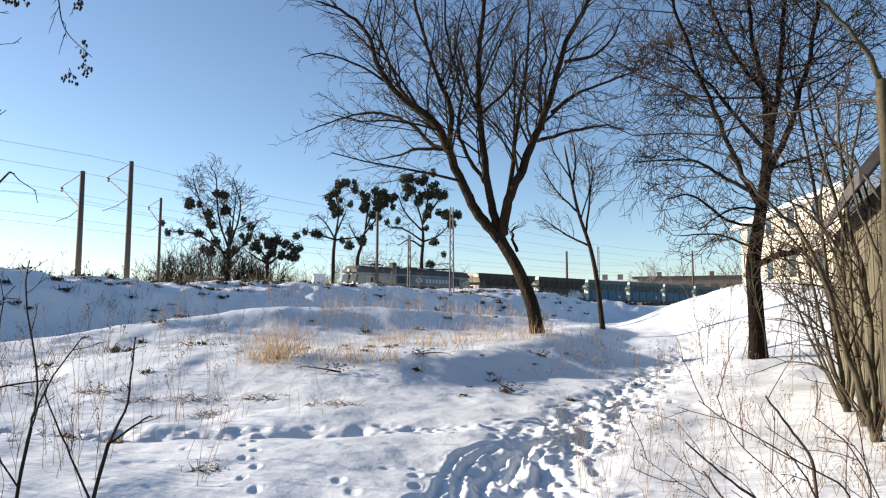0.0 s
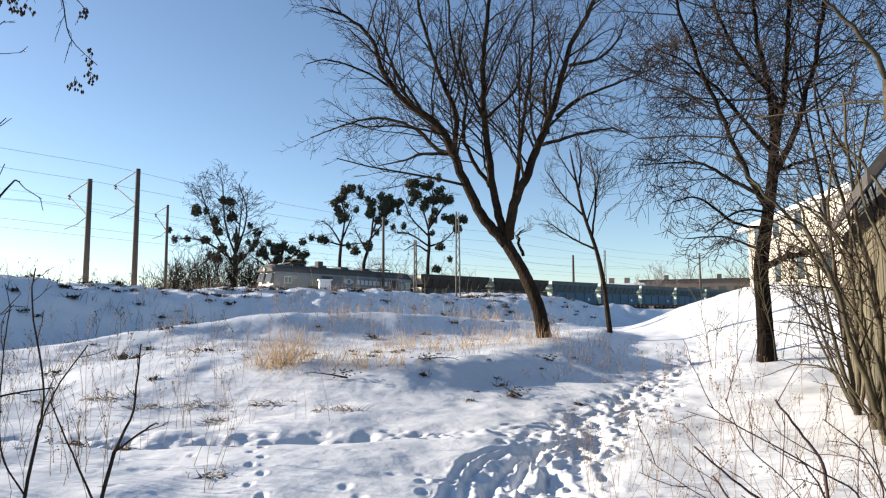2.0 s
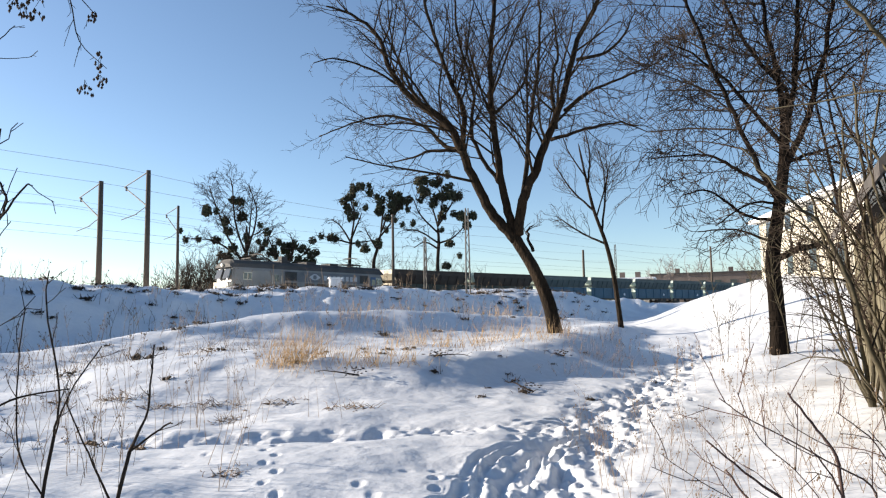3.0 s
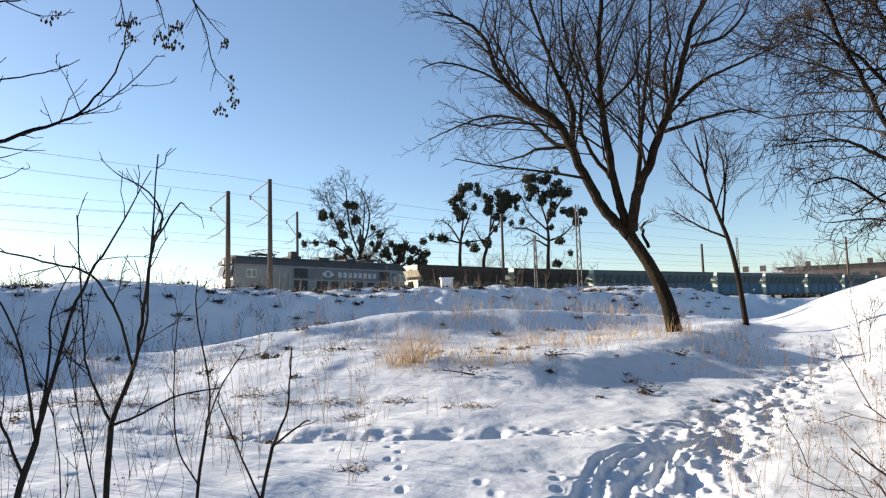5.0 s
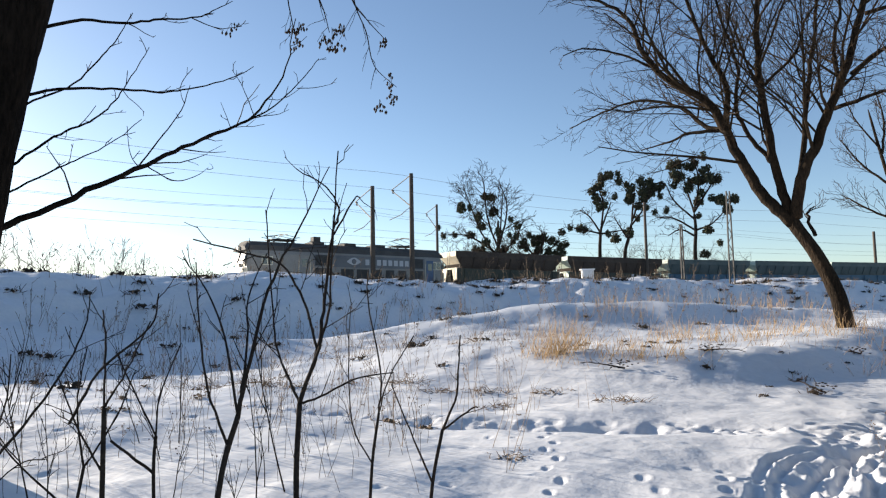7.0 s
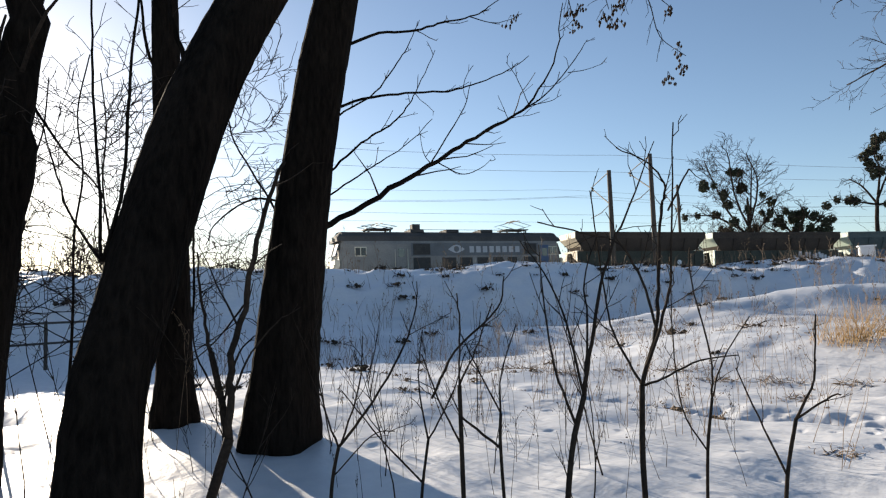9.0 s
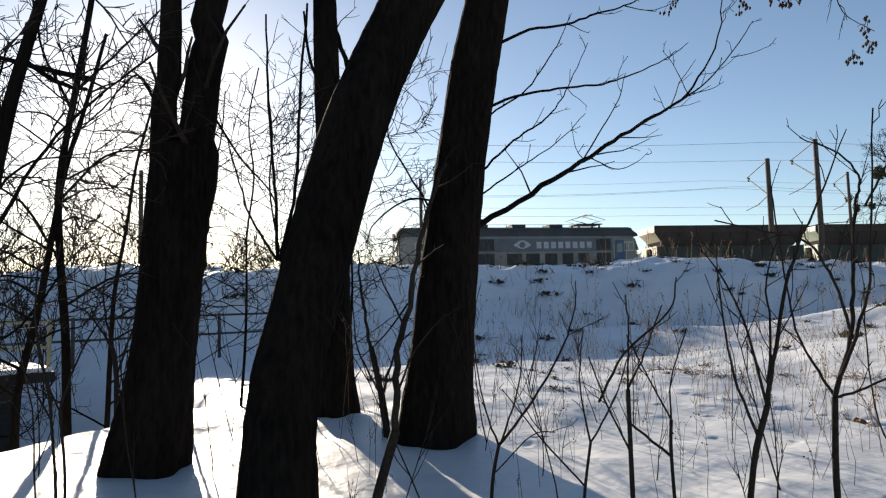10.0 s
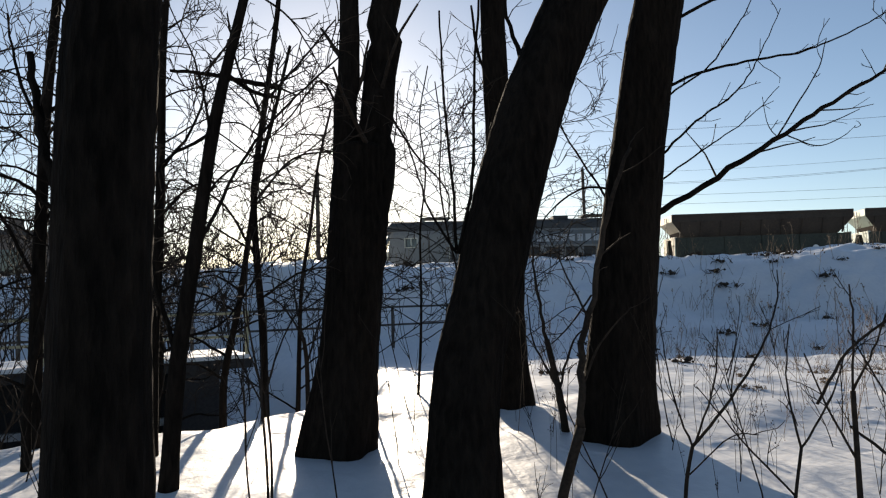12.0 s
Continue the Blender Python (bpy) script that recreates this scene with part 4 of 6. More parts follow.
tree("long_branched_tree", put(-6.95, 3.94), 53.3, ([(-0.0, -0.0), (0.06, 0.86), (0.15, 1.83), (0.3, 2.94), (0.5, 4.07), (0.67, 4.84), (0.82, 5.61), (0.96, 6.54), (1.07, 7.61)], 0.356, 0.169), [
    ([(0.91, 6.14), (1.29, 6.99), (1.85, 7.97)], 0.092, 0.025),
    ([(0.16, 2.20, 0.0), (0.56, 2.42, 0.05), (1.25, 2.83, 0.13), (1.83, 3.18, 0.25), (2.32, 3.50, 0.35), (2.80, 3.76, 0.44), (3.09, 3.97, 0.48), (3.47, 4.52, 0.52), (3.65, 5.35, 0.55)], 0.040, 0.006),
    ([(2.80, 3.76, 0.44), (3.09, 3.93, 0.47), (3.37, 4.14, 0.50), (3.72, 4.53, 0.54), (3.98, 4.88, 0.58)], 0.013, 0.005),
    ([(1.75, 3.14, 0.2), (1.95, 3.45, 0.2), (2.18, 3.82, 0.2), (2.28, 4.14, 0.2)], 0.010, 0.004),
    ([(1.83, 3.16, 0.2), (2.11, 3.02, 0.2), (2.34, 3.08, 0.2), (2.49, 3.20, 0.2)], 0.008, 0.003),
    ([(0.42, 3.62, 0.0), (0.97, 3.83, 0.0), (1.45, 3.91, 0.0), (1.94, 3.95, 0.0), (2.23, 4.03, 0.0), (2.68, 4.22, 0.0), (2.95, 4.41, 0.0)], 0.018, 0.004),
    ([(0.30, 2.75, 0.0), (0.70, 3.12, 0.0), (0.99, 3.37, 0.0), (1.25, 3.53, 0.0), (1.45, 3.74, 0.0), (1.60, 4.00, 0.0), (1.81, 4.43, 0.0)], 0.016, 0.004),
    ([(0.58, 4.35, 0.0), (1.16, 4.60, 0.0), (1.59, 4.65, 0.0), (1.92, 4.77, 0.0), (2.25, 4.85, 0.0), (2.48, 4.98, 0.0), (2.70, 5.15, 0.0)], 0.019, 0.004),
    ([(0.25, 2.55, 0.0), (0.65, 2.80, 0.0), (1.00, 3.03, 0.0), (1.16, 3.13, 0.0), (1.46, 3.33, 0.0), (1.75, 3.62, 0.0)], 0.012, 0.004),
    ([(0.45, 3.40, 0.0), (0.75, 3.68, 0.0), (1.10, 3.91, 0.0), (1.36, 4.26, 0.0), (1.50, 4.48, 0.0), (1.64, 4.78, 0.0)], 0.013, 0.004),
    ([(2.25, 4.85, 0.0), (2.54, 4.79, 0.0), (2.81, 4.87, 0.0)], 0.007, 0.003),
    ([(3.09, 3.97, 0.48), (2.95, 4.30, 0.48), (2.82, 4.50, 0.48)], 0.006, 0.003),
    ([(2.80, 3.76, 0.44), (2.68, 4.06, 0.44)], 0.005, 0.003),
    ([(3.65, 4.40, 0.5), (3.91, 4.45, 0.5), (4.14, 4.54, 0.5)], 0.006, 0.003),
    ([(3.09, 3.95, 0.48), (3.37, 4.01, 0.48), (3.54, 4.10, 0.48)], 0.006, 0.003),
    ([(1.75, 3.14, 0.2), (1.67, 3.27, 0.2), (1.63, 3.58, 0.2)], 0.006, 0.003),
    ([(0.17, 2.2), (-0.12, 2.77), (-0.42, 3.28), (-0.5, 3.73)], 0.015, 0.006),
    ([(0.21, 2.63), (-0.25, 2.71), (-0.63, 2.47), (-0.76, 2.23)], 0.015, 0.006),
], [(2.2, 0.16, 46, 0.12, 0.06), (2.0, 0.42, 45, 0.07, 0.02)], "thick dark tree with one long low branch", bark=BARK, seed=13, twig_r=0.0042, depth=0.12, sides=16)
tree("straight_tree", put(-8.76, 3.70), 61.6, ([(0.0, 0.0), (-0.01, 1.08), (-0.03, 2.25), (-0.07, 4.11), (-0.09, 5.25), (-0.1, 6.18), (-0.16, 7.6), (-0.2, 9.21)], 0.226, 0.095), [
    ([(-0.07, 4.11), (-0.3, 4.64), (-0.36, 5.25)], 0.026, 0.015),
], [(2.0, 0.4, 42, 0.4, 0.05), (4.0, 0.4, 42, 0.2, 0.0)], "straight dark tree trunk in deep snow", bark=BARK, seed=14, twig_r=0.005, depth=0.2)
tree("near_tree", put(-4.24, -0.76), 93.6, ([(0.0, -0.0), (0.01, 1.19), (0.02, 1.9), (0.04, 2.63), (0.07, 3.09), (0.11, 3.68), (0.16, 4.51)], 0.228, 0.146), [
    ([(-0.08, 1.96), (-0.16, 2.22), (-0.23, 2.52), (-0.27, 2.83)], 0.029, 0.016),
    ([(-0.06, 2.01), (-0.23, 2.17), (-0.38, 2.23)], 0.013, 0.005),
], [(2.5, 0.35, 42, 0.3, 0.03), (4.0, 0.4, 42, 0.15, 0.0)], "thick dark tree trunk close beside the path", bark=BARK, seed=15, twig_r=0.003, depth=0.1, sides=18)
tree("thicket_tree", put(-7.64, -0.39), 88.5, ([(0.0, -0.0), (0.08, 1.16), (0.22, 2.12), (0.37, 3.18), (0.5, 3.84), (0.67, 4.58), (0.74, 5.04)], 0.082, 0.036), [
    ([(0.39, 3.26), (0.01, 2.95), (-0.14, 2.68)], 0.019, 0.008),
    ([(0.01, 3.82, 0.0), (0.35, 3.82, 0.0), (0.71, 3.78, 0.0), (1.01, 3.75, 0.0)], 0.014, 0.030),
    ([(0.5, 3.84), (0.81, 3.7), (1.03, 3.73)], 0.025, 0.016),
    ([(0.22, 2.12), (0.6, 2.92), (1.02, 3.5), (1.53, 4.0)], 0.019, 0.008),
    ([(0.1, 1.36), (0.54, 1.54), (1.01, 2.23), (1.34, 2.45)], 0.014, 0.005),
    ([(0.37, 3.18), (0.25, 3.76), (0.0, 4.27)], 0.014, 0.005),
    ([(0.3, 2.64), (0.6, 2.98), (1.13, 3.11)], 0.014, 0.005),
    ([(0.08, 1.16), (-0.13, 1.97), (-0.16, 2.48), (0.01, 2.89)], 0.025, 0.011),
    ([(0.71, 4.7), (1.15, 4.53), (1.54, 4.12)], 0.014, 0.005),
], [(4.2, 0.5, 48, 0.5, 0.02), (4.8, 0.5, 45, 0.28, 0.0), (5.5, 0.5, 45, 0.16, 0.0)], "slim bare tree with tangled twigs above the ditch", bark=BARK, seed=16, twig_r=0.0055, depth=0.4)
tree("ditch_tree", put(-9.04, -0.52), 89.7, ([(0.0, 0.0), (0.02, 1.26), (0.07, 2.36), (0.09, 3.42), (0.11, 4.51), (0.17, 5.43)], 0.066, 0.033), [
    ([(0.06, 2.36), (-0.39, 3.09), (-0.82, 3.48)], 0.020, 0.010),
    ([(0.09, 3.11), (0.47, 3.77), (0.65, 4.58)], 0.020, 0.010),
    ([(0.1, 3.87), (-0.28, 4.46), (-0.51, 4.94)], 0.017, 0.007),
    ([(0.08, 2.61), (0.41, 2.93), (0.89, 2.95)], 0.017, 0.007),
    ([(0.03, 1.75), (0.53, 1.99), (1.2, 1.92)], 0.017, 0.007),
], [(4.0, 0.5, 48, 0.5, 0.02), (4.8, 0.5, 45, 0.28, 0.0), (5.5, 0.5, 45, 0.16, 0.0)], "slim bare tree at the edge of the ditch", bark=BARK, seed=17, twig_r=0.0055, depth=0.4)
tree("sapling", put(-2.63, 3.44), 35.4, ([(-0.0, -0.0), (-0.01, 0.6), (0.01, 1.04)], 0.018, 0.016), [
    ([(0.01, 1.04), (0.12, 1.35), (0.17, 1.66), (0.22, 2.07), (0.27, 2.25), (0.2, 2.43), (0.0, 2.56)], 0.014, 0.004),
    ([(0.01, 1.04), (-0.06, 1.2), (-0.13, 1.4), (-0.16, 1.73), (-0.2, 2.26)], 0.009, 0.004),
    ([(0.03, 1.12), (0.17, 1.52), (0.19, 1.8), (0.23, 2.55)], 0.011, 0.004),
    ([(0.01, 1.04), (0.13, 1.07), (0.37, 1.17), (0.61, 1.19)], 0.009, 0.004),
    ([(0.12, 1.35), (0.03, 1.66), (-0.1, 1.87), (-0.32, 1.94), (-0.57, 2.0)], 0.009, 0.004),
    ([(0.22, 2.07), (0.35, 2.3), (0.39, 2.32)], 0.007, 0.004),
], [(3.0, 0.30, 40, 0.16, 0.06), (4.0, 0.4, 40, 0.08, 0.03)], "dark bare sapling with upright shoots in the snow", bark=TWIG, twig=TWIG, seed=31, twig_r=0.0028, depth=0.1, group="saplings in the foreground")
tree("sapling", put(-2.97, 3.04), 42.4, ([(0.0, 0.0), (0.08, 0.67), (0.17, 1.0)], 0.017, 0.016), [
    ([(0.17, 1.0), (0.25, 1.38), (0.37, 1.8), (0.55, 2.13), (0.75, 2.54)], 0.014, 0.003),
    ([(0.17, 1.0), (0.11, 1.38), (0.02, 1.67), (-0.14, 1.93)], 0.009, 0.003),
    ([(0.17, 1.0), (0.22, 1.38), (0.23, 1.67), (0.35, 1.96)], 0.009, 0.003),
    ([(0.12, 0.82), (0.0, 1.17), (-0.05, 1.55), (-0.07, 1.88)], 0.009, 0.003),
], [(3.0, 0.30, 40, 0.16, 0.06), (4.0, 0.4, 40, 0.08, 0.03)], "dark bare sapling with upright shoots in the snow", bark=TWIG, twig=TWIG, seed=32, twig_r=0.0028, depth=0.1, group="saplings in the foreground")
tree("sapling", put(-2.09, 4.10), 25.2, ([(0.0, 0.0), (0.05, 0.51), (0.12, 0.85)], 0.013, 0.011), [
    ([(0.12, 0.85), (0.21, 1.1), (0.24, 1.48)], 0.010, 0.004),
    ([(0.12, 0.85), (0.31, 0.99), (0.35, 1.01)], 0.008, 0.004),
    ([(0.05, 0.51), (-0.07, 0.8), (-0.21, 1.17)], 0.008, 0.004),
], [(3.0, 0.30, 40, 0.16, 0.06), (4.0, 0.4, 40, 0.08, 0.03)], "thin bare sapling in the snow", bark=TWIG, twig=TWIG, seed=33, twig_r=0.0025, depth=0.1, group="saplings in the foreground")
tree("sapling", put(-2.61, 4.28), 29.7, ([(0.0, 0.0), (0.03, 0.52), (0.08, 0.87)], 0.012, 0.010), [
    ([(0.08, 0.87), (0.1, 1.15), (0.01, 1.67), (0.02, 1.91)], 0.008, 0.004),
    ([(0.08, 0.87), (0.16, 1.14), (0.33, 1.42)], 0.006, 0.004),
    ([(0.03, 0.52), (-0.11, 0.8), (-0.13, 1.35), (-0.11, 1.67)], 0.006, 0.004),
], [(3.0, 0.30, 40, 0.16, 0.06), (4.0, 0.4, 40, 0.08, 0.03)], "thin bare sapling in the snow", bark=TWIG, twig=TWIG, seed=34, twig_r=0.0025, depth=0.1, group="saplings in the foreground")
tree("sapling", put(-3.48, 2.79), 49.5, ([(0.0, 0.0), (-0.0, 0.7), (0.0, 1.06)], 0.015, 0.013), [
    ([(0.0, 1.06), (-0.0, 1.39), (-0.02, 1.61)], 0.007, 0.004),
    ([(-0.0, 0.7), (-0.12, 0.95), (-0.23, 1.26)], 0.007, 0.004),
    ([(-0.17, 0.99), (-0.03, 1.27), (0.22, 1.51), (0.26, 1.7)], 0.009, 0.004),
    ([(0.0, 1.06), (0.11, 1.26), (0.24, 1.54)], 0.007, 0.004),
], [(3.0, 0.30, 40, 0.16, 0.06), (4.0, 0.4, 40, 0.08, 0.03)], "thin bare sapling in the snow", bark=TWIG, twig=TWIG, seed=35, twig_r=0.0025, depth=0.1, group="saplings in the foreground")
tree("sapling", put(-3.43, 3.14), 45.8, ([(0.0, 0.0), (-0.02, 0.62), (-0.01, 0.84)], 0.011, 0.010), [
    ([(-0.01, 0.84), (0.01, 1.07), (0.13, 1.39)], 0.006, 0.004),
    ([(-0.01, 0.84), (-0.12, 1.08), (-0.24, 1.35)], 0.006, 0.004),
    ([(-0.02, 0.62), (-0.26, 0.82)], 0.010, 0.008),
], [(3.0, 0.30, 40, 0.16, 0.06), (4.0, 0.4, 40, 0.08, 0.03)], "thin bare sapling in the snow", bark=TWIG, twig=TWIG, seed=36, twig_r=0.0025, depth=0.1, group="saplings in the foreground")
tree("sapling", put(-5.21, 2.05), 58.9, ([(-0.0, -0.0), (0.07, 0.33), (0.2, 0.75)], 0.041, 0.035), [
    ([(0.2, 0.75), (0.22, 1.23), (0.33, 1.75), (0.45, 2.32), (0.59, 2.65)], 0.030, 0.012),
    ([(0.22, 1.03), (0.36, 1.34), (0.57, 1.58)], 0.010, 0.004),
    ([(0.31, 1.67), (0.12, 1.43), (-0.05, 1.28)], 0.008, 0.004),
], [(3.0, 0.30, 40, 0.16, 0.06), (4.0, 0.4, 40, 0.08, 0.03)], "stout dark sapling leaning beside a tree trunk", bark=TWIG, twig=TWIG, seed=37, twig_r=0.003, depth=0.1, group="saplings among the trunks")
tree("sapling", put(-7.42, 3.61), 57.5, ([(-0.0, 0.0), (-0.06, 0.48), (-0.17, 1.04)], 0.044, 0.032), [
    ([(-0.17, 1.04), (-0.25, 1.54), (-0.29, 2.11)], 0.022, 0.009),
    ([(-0.06, 0.48), (0.12, 1.03), (0.37, 1.27)], 0.016, 0.006),
    ([(-0.09, 0.54), (-0.32, 1.04), (-0.37, 1.54)], 0.013, 0.006),
], [(3.0, 0.30, 40, 0.16, 0.06), (4.0, 0.4, 40, 0.08, 0.03)], "dark sapling beside a tree trunk", bark=TWIG, twig=TWIG, seed=38, twig_r=0.003, depth=0.1, group="saplings among the trunks")
tree("sapling", put(-4.93, 2.94), 48.9, ([(-0.0, -0.0), (0.03, 0.31), (0.08, 0.55)], 0.015, 0.013), [
    ([(0.08, 0.55), (0.3, 0.8), (0.57, 1.21), (0.71, 1.54), (0.74, 1.79)], 0.013, 0.004),
    ([(0.08, 0.55), (-0.03, 0.88), (-0.1, 1.39)], 0.009, 0.004),
    ([(0.1, 0.57), (0.25, 1.01), (0.28, 1.38)], 0.009, 0.004),
    ([(0.05, 0.35), (0.33, 0.63), (0.5, 0.67)], 0.006, 0.004),
], [(3.0, 0.30, 40, 0.16, 0.06), (4.0, 0.4, 40, 0.08, 0.03)], "thin dark sapling in the snow", bark=TWIG, twig=TWIG, seed=39, twig_r=0.003, depth=0.1, group="saplings among the trunks")
tree("sapling", put(-4.31, 3.27), 41.4, ([(0.0, 0.0), (0.03, 0.28), (0.08, 0.59)], 0.012, 0.010), [
    ([(0.08, 0.59), (0.27, 0.9), (0.38, 1.21)], 0.008, 0.004),
    ([(0.08, 0.59), (0.02, 0.98), (0.06, 1.38)], 0.008, 0.004),
    ([(0.03, 0.28), (-0.26, 0.62), (-0.53, 0.98)], 0.008, 0.004),
], [(3.0, 0.30, 40, 0.16, 0.06), (4.0, 0.4, 40, 0.08, 0.03)], "thin dark sapling in the snow", bark=TWIG, twig=TWIG, seed=40, twig_r=0.003, depth=0.1, group="saplings among the trunks")
tree("sapling", put(-10.32, 1.43), 78.4, ([(0.0, 0.0), (-0.01, 0.74), (-0.05, 1.1)], 0.032, 0.028), [
    ([(-0.05, 1.1), (-0.16, 1.68), (-0.13, 2.26)], 0.016, 0.008),
    ([(-0.01, 0.74), (0.2, 1.38), (0.41, 1.81)], 0.016, 0.008),
    ([(-0.05, 1.1), (-0.33, 1.54), (-0.58, 1.69)], 0.016, 0.008),
], [(3.0, 0.30, 40, 0.16, 0.06), (4.0, 0.4, 40, 0.08, 0.03)], "thin dark sapling above the ditch", bark=TWIG, twig=TWIG, seed=41, twig_r=0.003, depth=0.1, group="saplings among the trunks")
tree("sapling", put(-5.57, 0.16), 82.0, ([(0.0, 0.0), (-0.02, 0.68), (-0.06, 1.21)], 0.010, 0.008), [
    ([(-0.06, 1.21), (-0.14, 1.68), (-0.11, 2.15)], 0.008, 0.004),
    ([(-0.05, 1.07), (-0.23, 1.42), (-0.4, 1.56)], 0.006, 0.004),
], [(3.0, 0.30, 40, 0.16, 0.06), (4.0, 0.4, 40, 0.08, 0.03)], "thin dark sapling in the snow", bark=TWIG, twig=TWIG, seed=42, twig_r=0.003, depth=0.1, group="saplings among the trunks")
tree("sapling", put(-6.57, 0.33), 80.9, ([(0.0, 0.0), (-0.0, 0.55), (-0.04, 0.99)], 0.012, 0.009), [
    ([(-0.04, 0.99), (0.1, 1.42), (0.37, 1.87)], 0.009, 0.005),
    ([(-0.04, 0.99), (-0.16, 1.35), (-0.2, 1.7)], 0.007, 0.005),
], [(3.0, 0.30, 40, 0.16, 0.06), (4.0, 0.4, 40, 0.08, 0.03)], "thin dark sapling in the snow", bark=TWIG, twig=TWIG, seed=43, twig_r=0.003, depth=0.1, group="saplings among the trunks")
tree("thicket_tree", put(-10.46, -1.78), 97.4, ([(0.0, 0.0), (-0.0, 1.32), (0.03, 2.54), (0.07, 4.07), (0.17, 5.51), (0.22, 6.63)], 0.087, 0.047), [
    ([(0.01, 1.99), (-0.38, 2.79), (-0.71, 3.31)], 0.024, 0.012),
    ([(0.04, 2.67), (0.5, 3.4), (1.22, 3.9)], 0.024, 0.012),
    ([(0.07, 3.71), (-0.23, 4.59), (-0.36, 5.4)], 0.024, 0.012),
    ([(0.1, 4.07), (0.55, 4.71), (1.21, 5.27)], 0.024, 0.012),
    ([(-0.0, 1.32), (0.52, 1.71), (1.23, 1.83)], 0.020, 0.008),
], [(4.0, 0.5, 48, 0.5, 0.02), (4.8, 0.5, 45, 0.28, 0.0), (5.0, 0.5, 45, 0.16, 0.0)], "slim bare tree with tangled twigs above the ditch", bark=BARK, seed=18, twig_r=0.0055, depth=0.4)
tree("thicket_tree", put(-11.42, 1.04), 81.2, ([(-0.0, -0.0), (-0.03, 1.43), (-0.11, 2.53), (-0.14, 3.64), (0.04, 4.95), (0.22, 6.29), (0.31, 7.39)], 0.061, 0.035), [
    ([(-0.11, 2.53), (-0.55, 3.29), (-1.1, 3.62)], 0.022, 0.013),
    ([(-0.14, 3.38), (0.45, 4.09), (1.14, 4.29)], 0.022, 0.013),
    ([(-0.01, 4.68), (-0.37, 5.54), (-0.53, 6.41)], 0.022, 0.013),
    ([(0.04, 4.95), (0.64, 5.79), (1.18, 6.56)], 0.022, 0.013),
    ([(-0.07, 1.94), (0.6, 2.35), (1.28, 2.34)], 0.022, 0.009),
], [(4.0, 0.5, 48, 0.5, 0.02), (4.8, 0.5, 45, 0.28, 0.0), (5.0, 0.5, 45, 0.16, 0.0)], "slim bare tree with tangled twigs above the ditch", bark=BARK, seed=19, twig_r=0.0055, depth=0.4)
tree("bramble_shoots", put(1.79, 3.18), -30.0, ([(0.0, 0.0), (-0.05, 0.41), (-0.11, 0.66)], 0.0097, 0.0090), [
    ([(-0.11, 0.66), (-0.14, 0.86), (-0.21, 0.97), (-0.33, 1.13)], 0.0090, 0.0053),
    ([(-0.08, 0.54), (-0.29, 0.64), (-0.46, 0.77), (-0.65, 0.94)], 0.0090, 0.0045),
    ([(-0.08, 0.54), (-0.47, 0.59), (-0.63, 0.74)], 0.0075, 0.0045),
    ([(-0.11, 0.66), (-0.15, 0.81), (-0.23, 0.94)], 0.0053, 0.0030),
    ([(-0.07, 0.5), (0.01, 0.75), (-0.17, 0.88), (-0.45, 1.04), (-0.58, 1.14)], 0.0053, 0.0023),
    ([(-0.05, 0.47), (0.09, 0.76), (0.02, 0.98), (-0.11, 1.12)], 0.0045, 0.0023),
    ([(-0.07, 0.47), (-0.26, 0.77), (-0.43, 0.96), (-0.5, 1.17)], 0.0030, 0.0023),
    ([(-0.06, 0.47), (0.13, 0.67), (0.08, 0.88), (0.05, 1.13)], 0.0045, 0.0023),
    ([(-0.08, 0.52), (-0.56, 0.65), (-0.77, 0.79), (-0.86, 0.87)], 0.0030, 0.0015),
], [(3.2, 0.36, 40, 0.25, 0.03), (4.0, 0.45, 40, 0.14, 0.0)], "tangle of thick reddish shoots in the snow", category="shrub", bark=TWIG_RED, twig=TWIG_RED, seed=51, twig_r=0.0022, depth=0.12)
tree("coppice", put(4.67, 7.74), -31.4, ([(-0.0, -0.0), (-0.01, 0.07), (-0.02, 0.16)], 0.0416, 0.0392), [
    ([(-0.03, 0.1), (-0.12, 0.98), (-0.42, 1.83), (-0.82, 2.33), (-1.32, 2.51)], 0.0240, 0.0056),
    ([(-0.03, 0.1), (0.1, 1.11), (-0.18, 2.01), (-0.51, 2.44), (-1.05, 2.77)], 0.0240, 0.0056),
    ([(-0.02, 0.1), (-0.07, 0.73), (-0.39, 1.11), (-0.8, 1.24)], 0.0176, 0.0056),
    ([(-0.03, 0.1), (-0.3, 0.59), (-0.7, 0.71), (-1.07, 0.57)], 0.0152, 0.0056),
    ([(-0.01, 0.1), (0.22, 1.23), (0.17, 2.44), (-0.02, 3.32)], 0.0240, 0.0088),
    ([(-0.02, 0.1), (-0.1, 1.49), (-0.61, 2.99), (-1.02, 3.61)], 0.0208, 0.0056),
], [(3.2, 0.36, 40, 0.25, 0.03), (4.0, 0.45, 40, 0.14, 0.0)], "olive-stemmed coppice shrub in front of a board fence", category="shrub", bark=TWIG_OLIVE, twig=TWIG, seed=54, twig_r=0.004, depth=0.3)
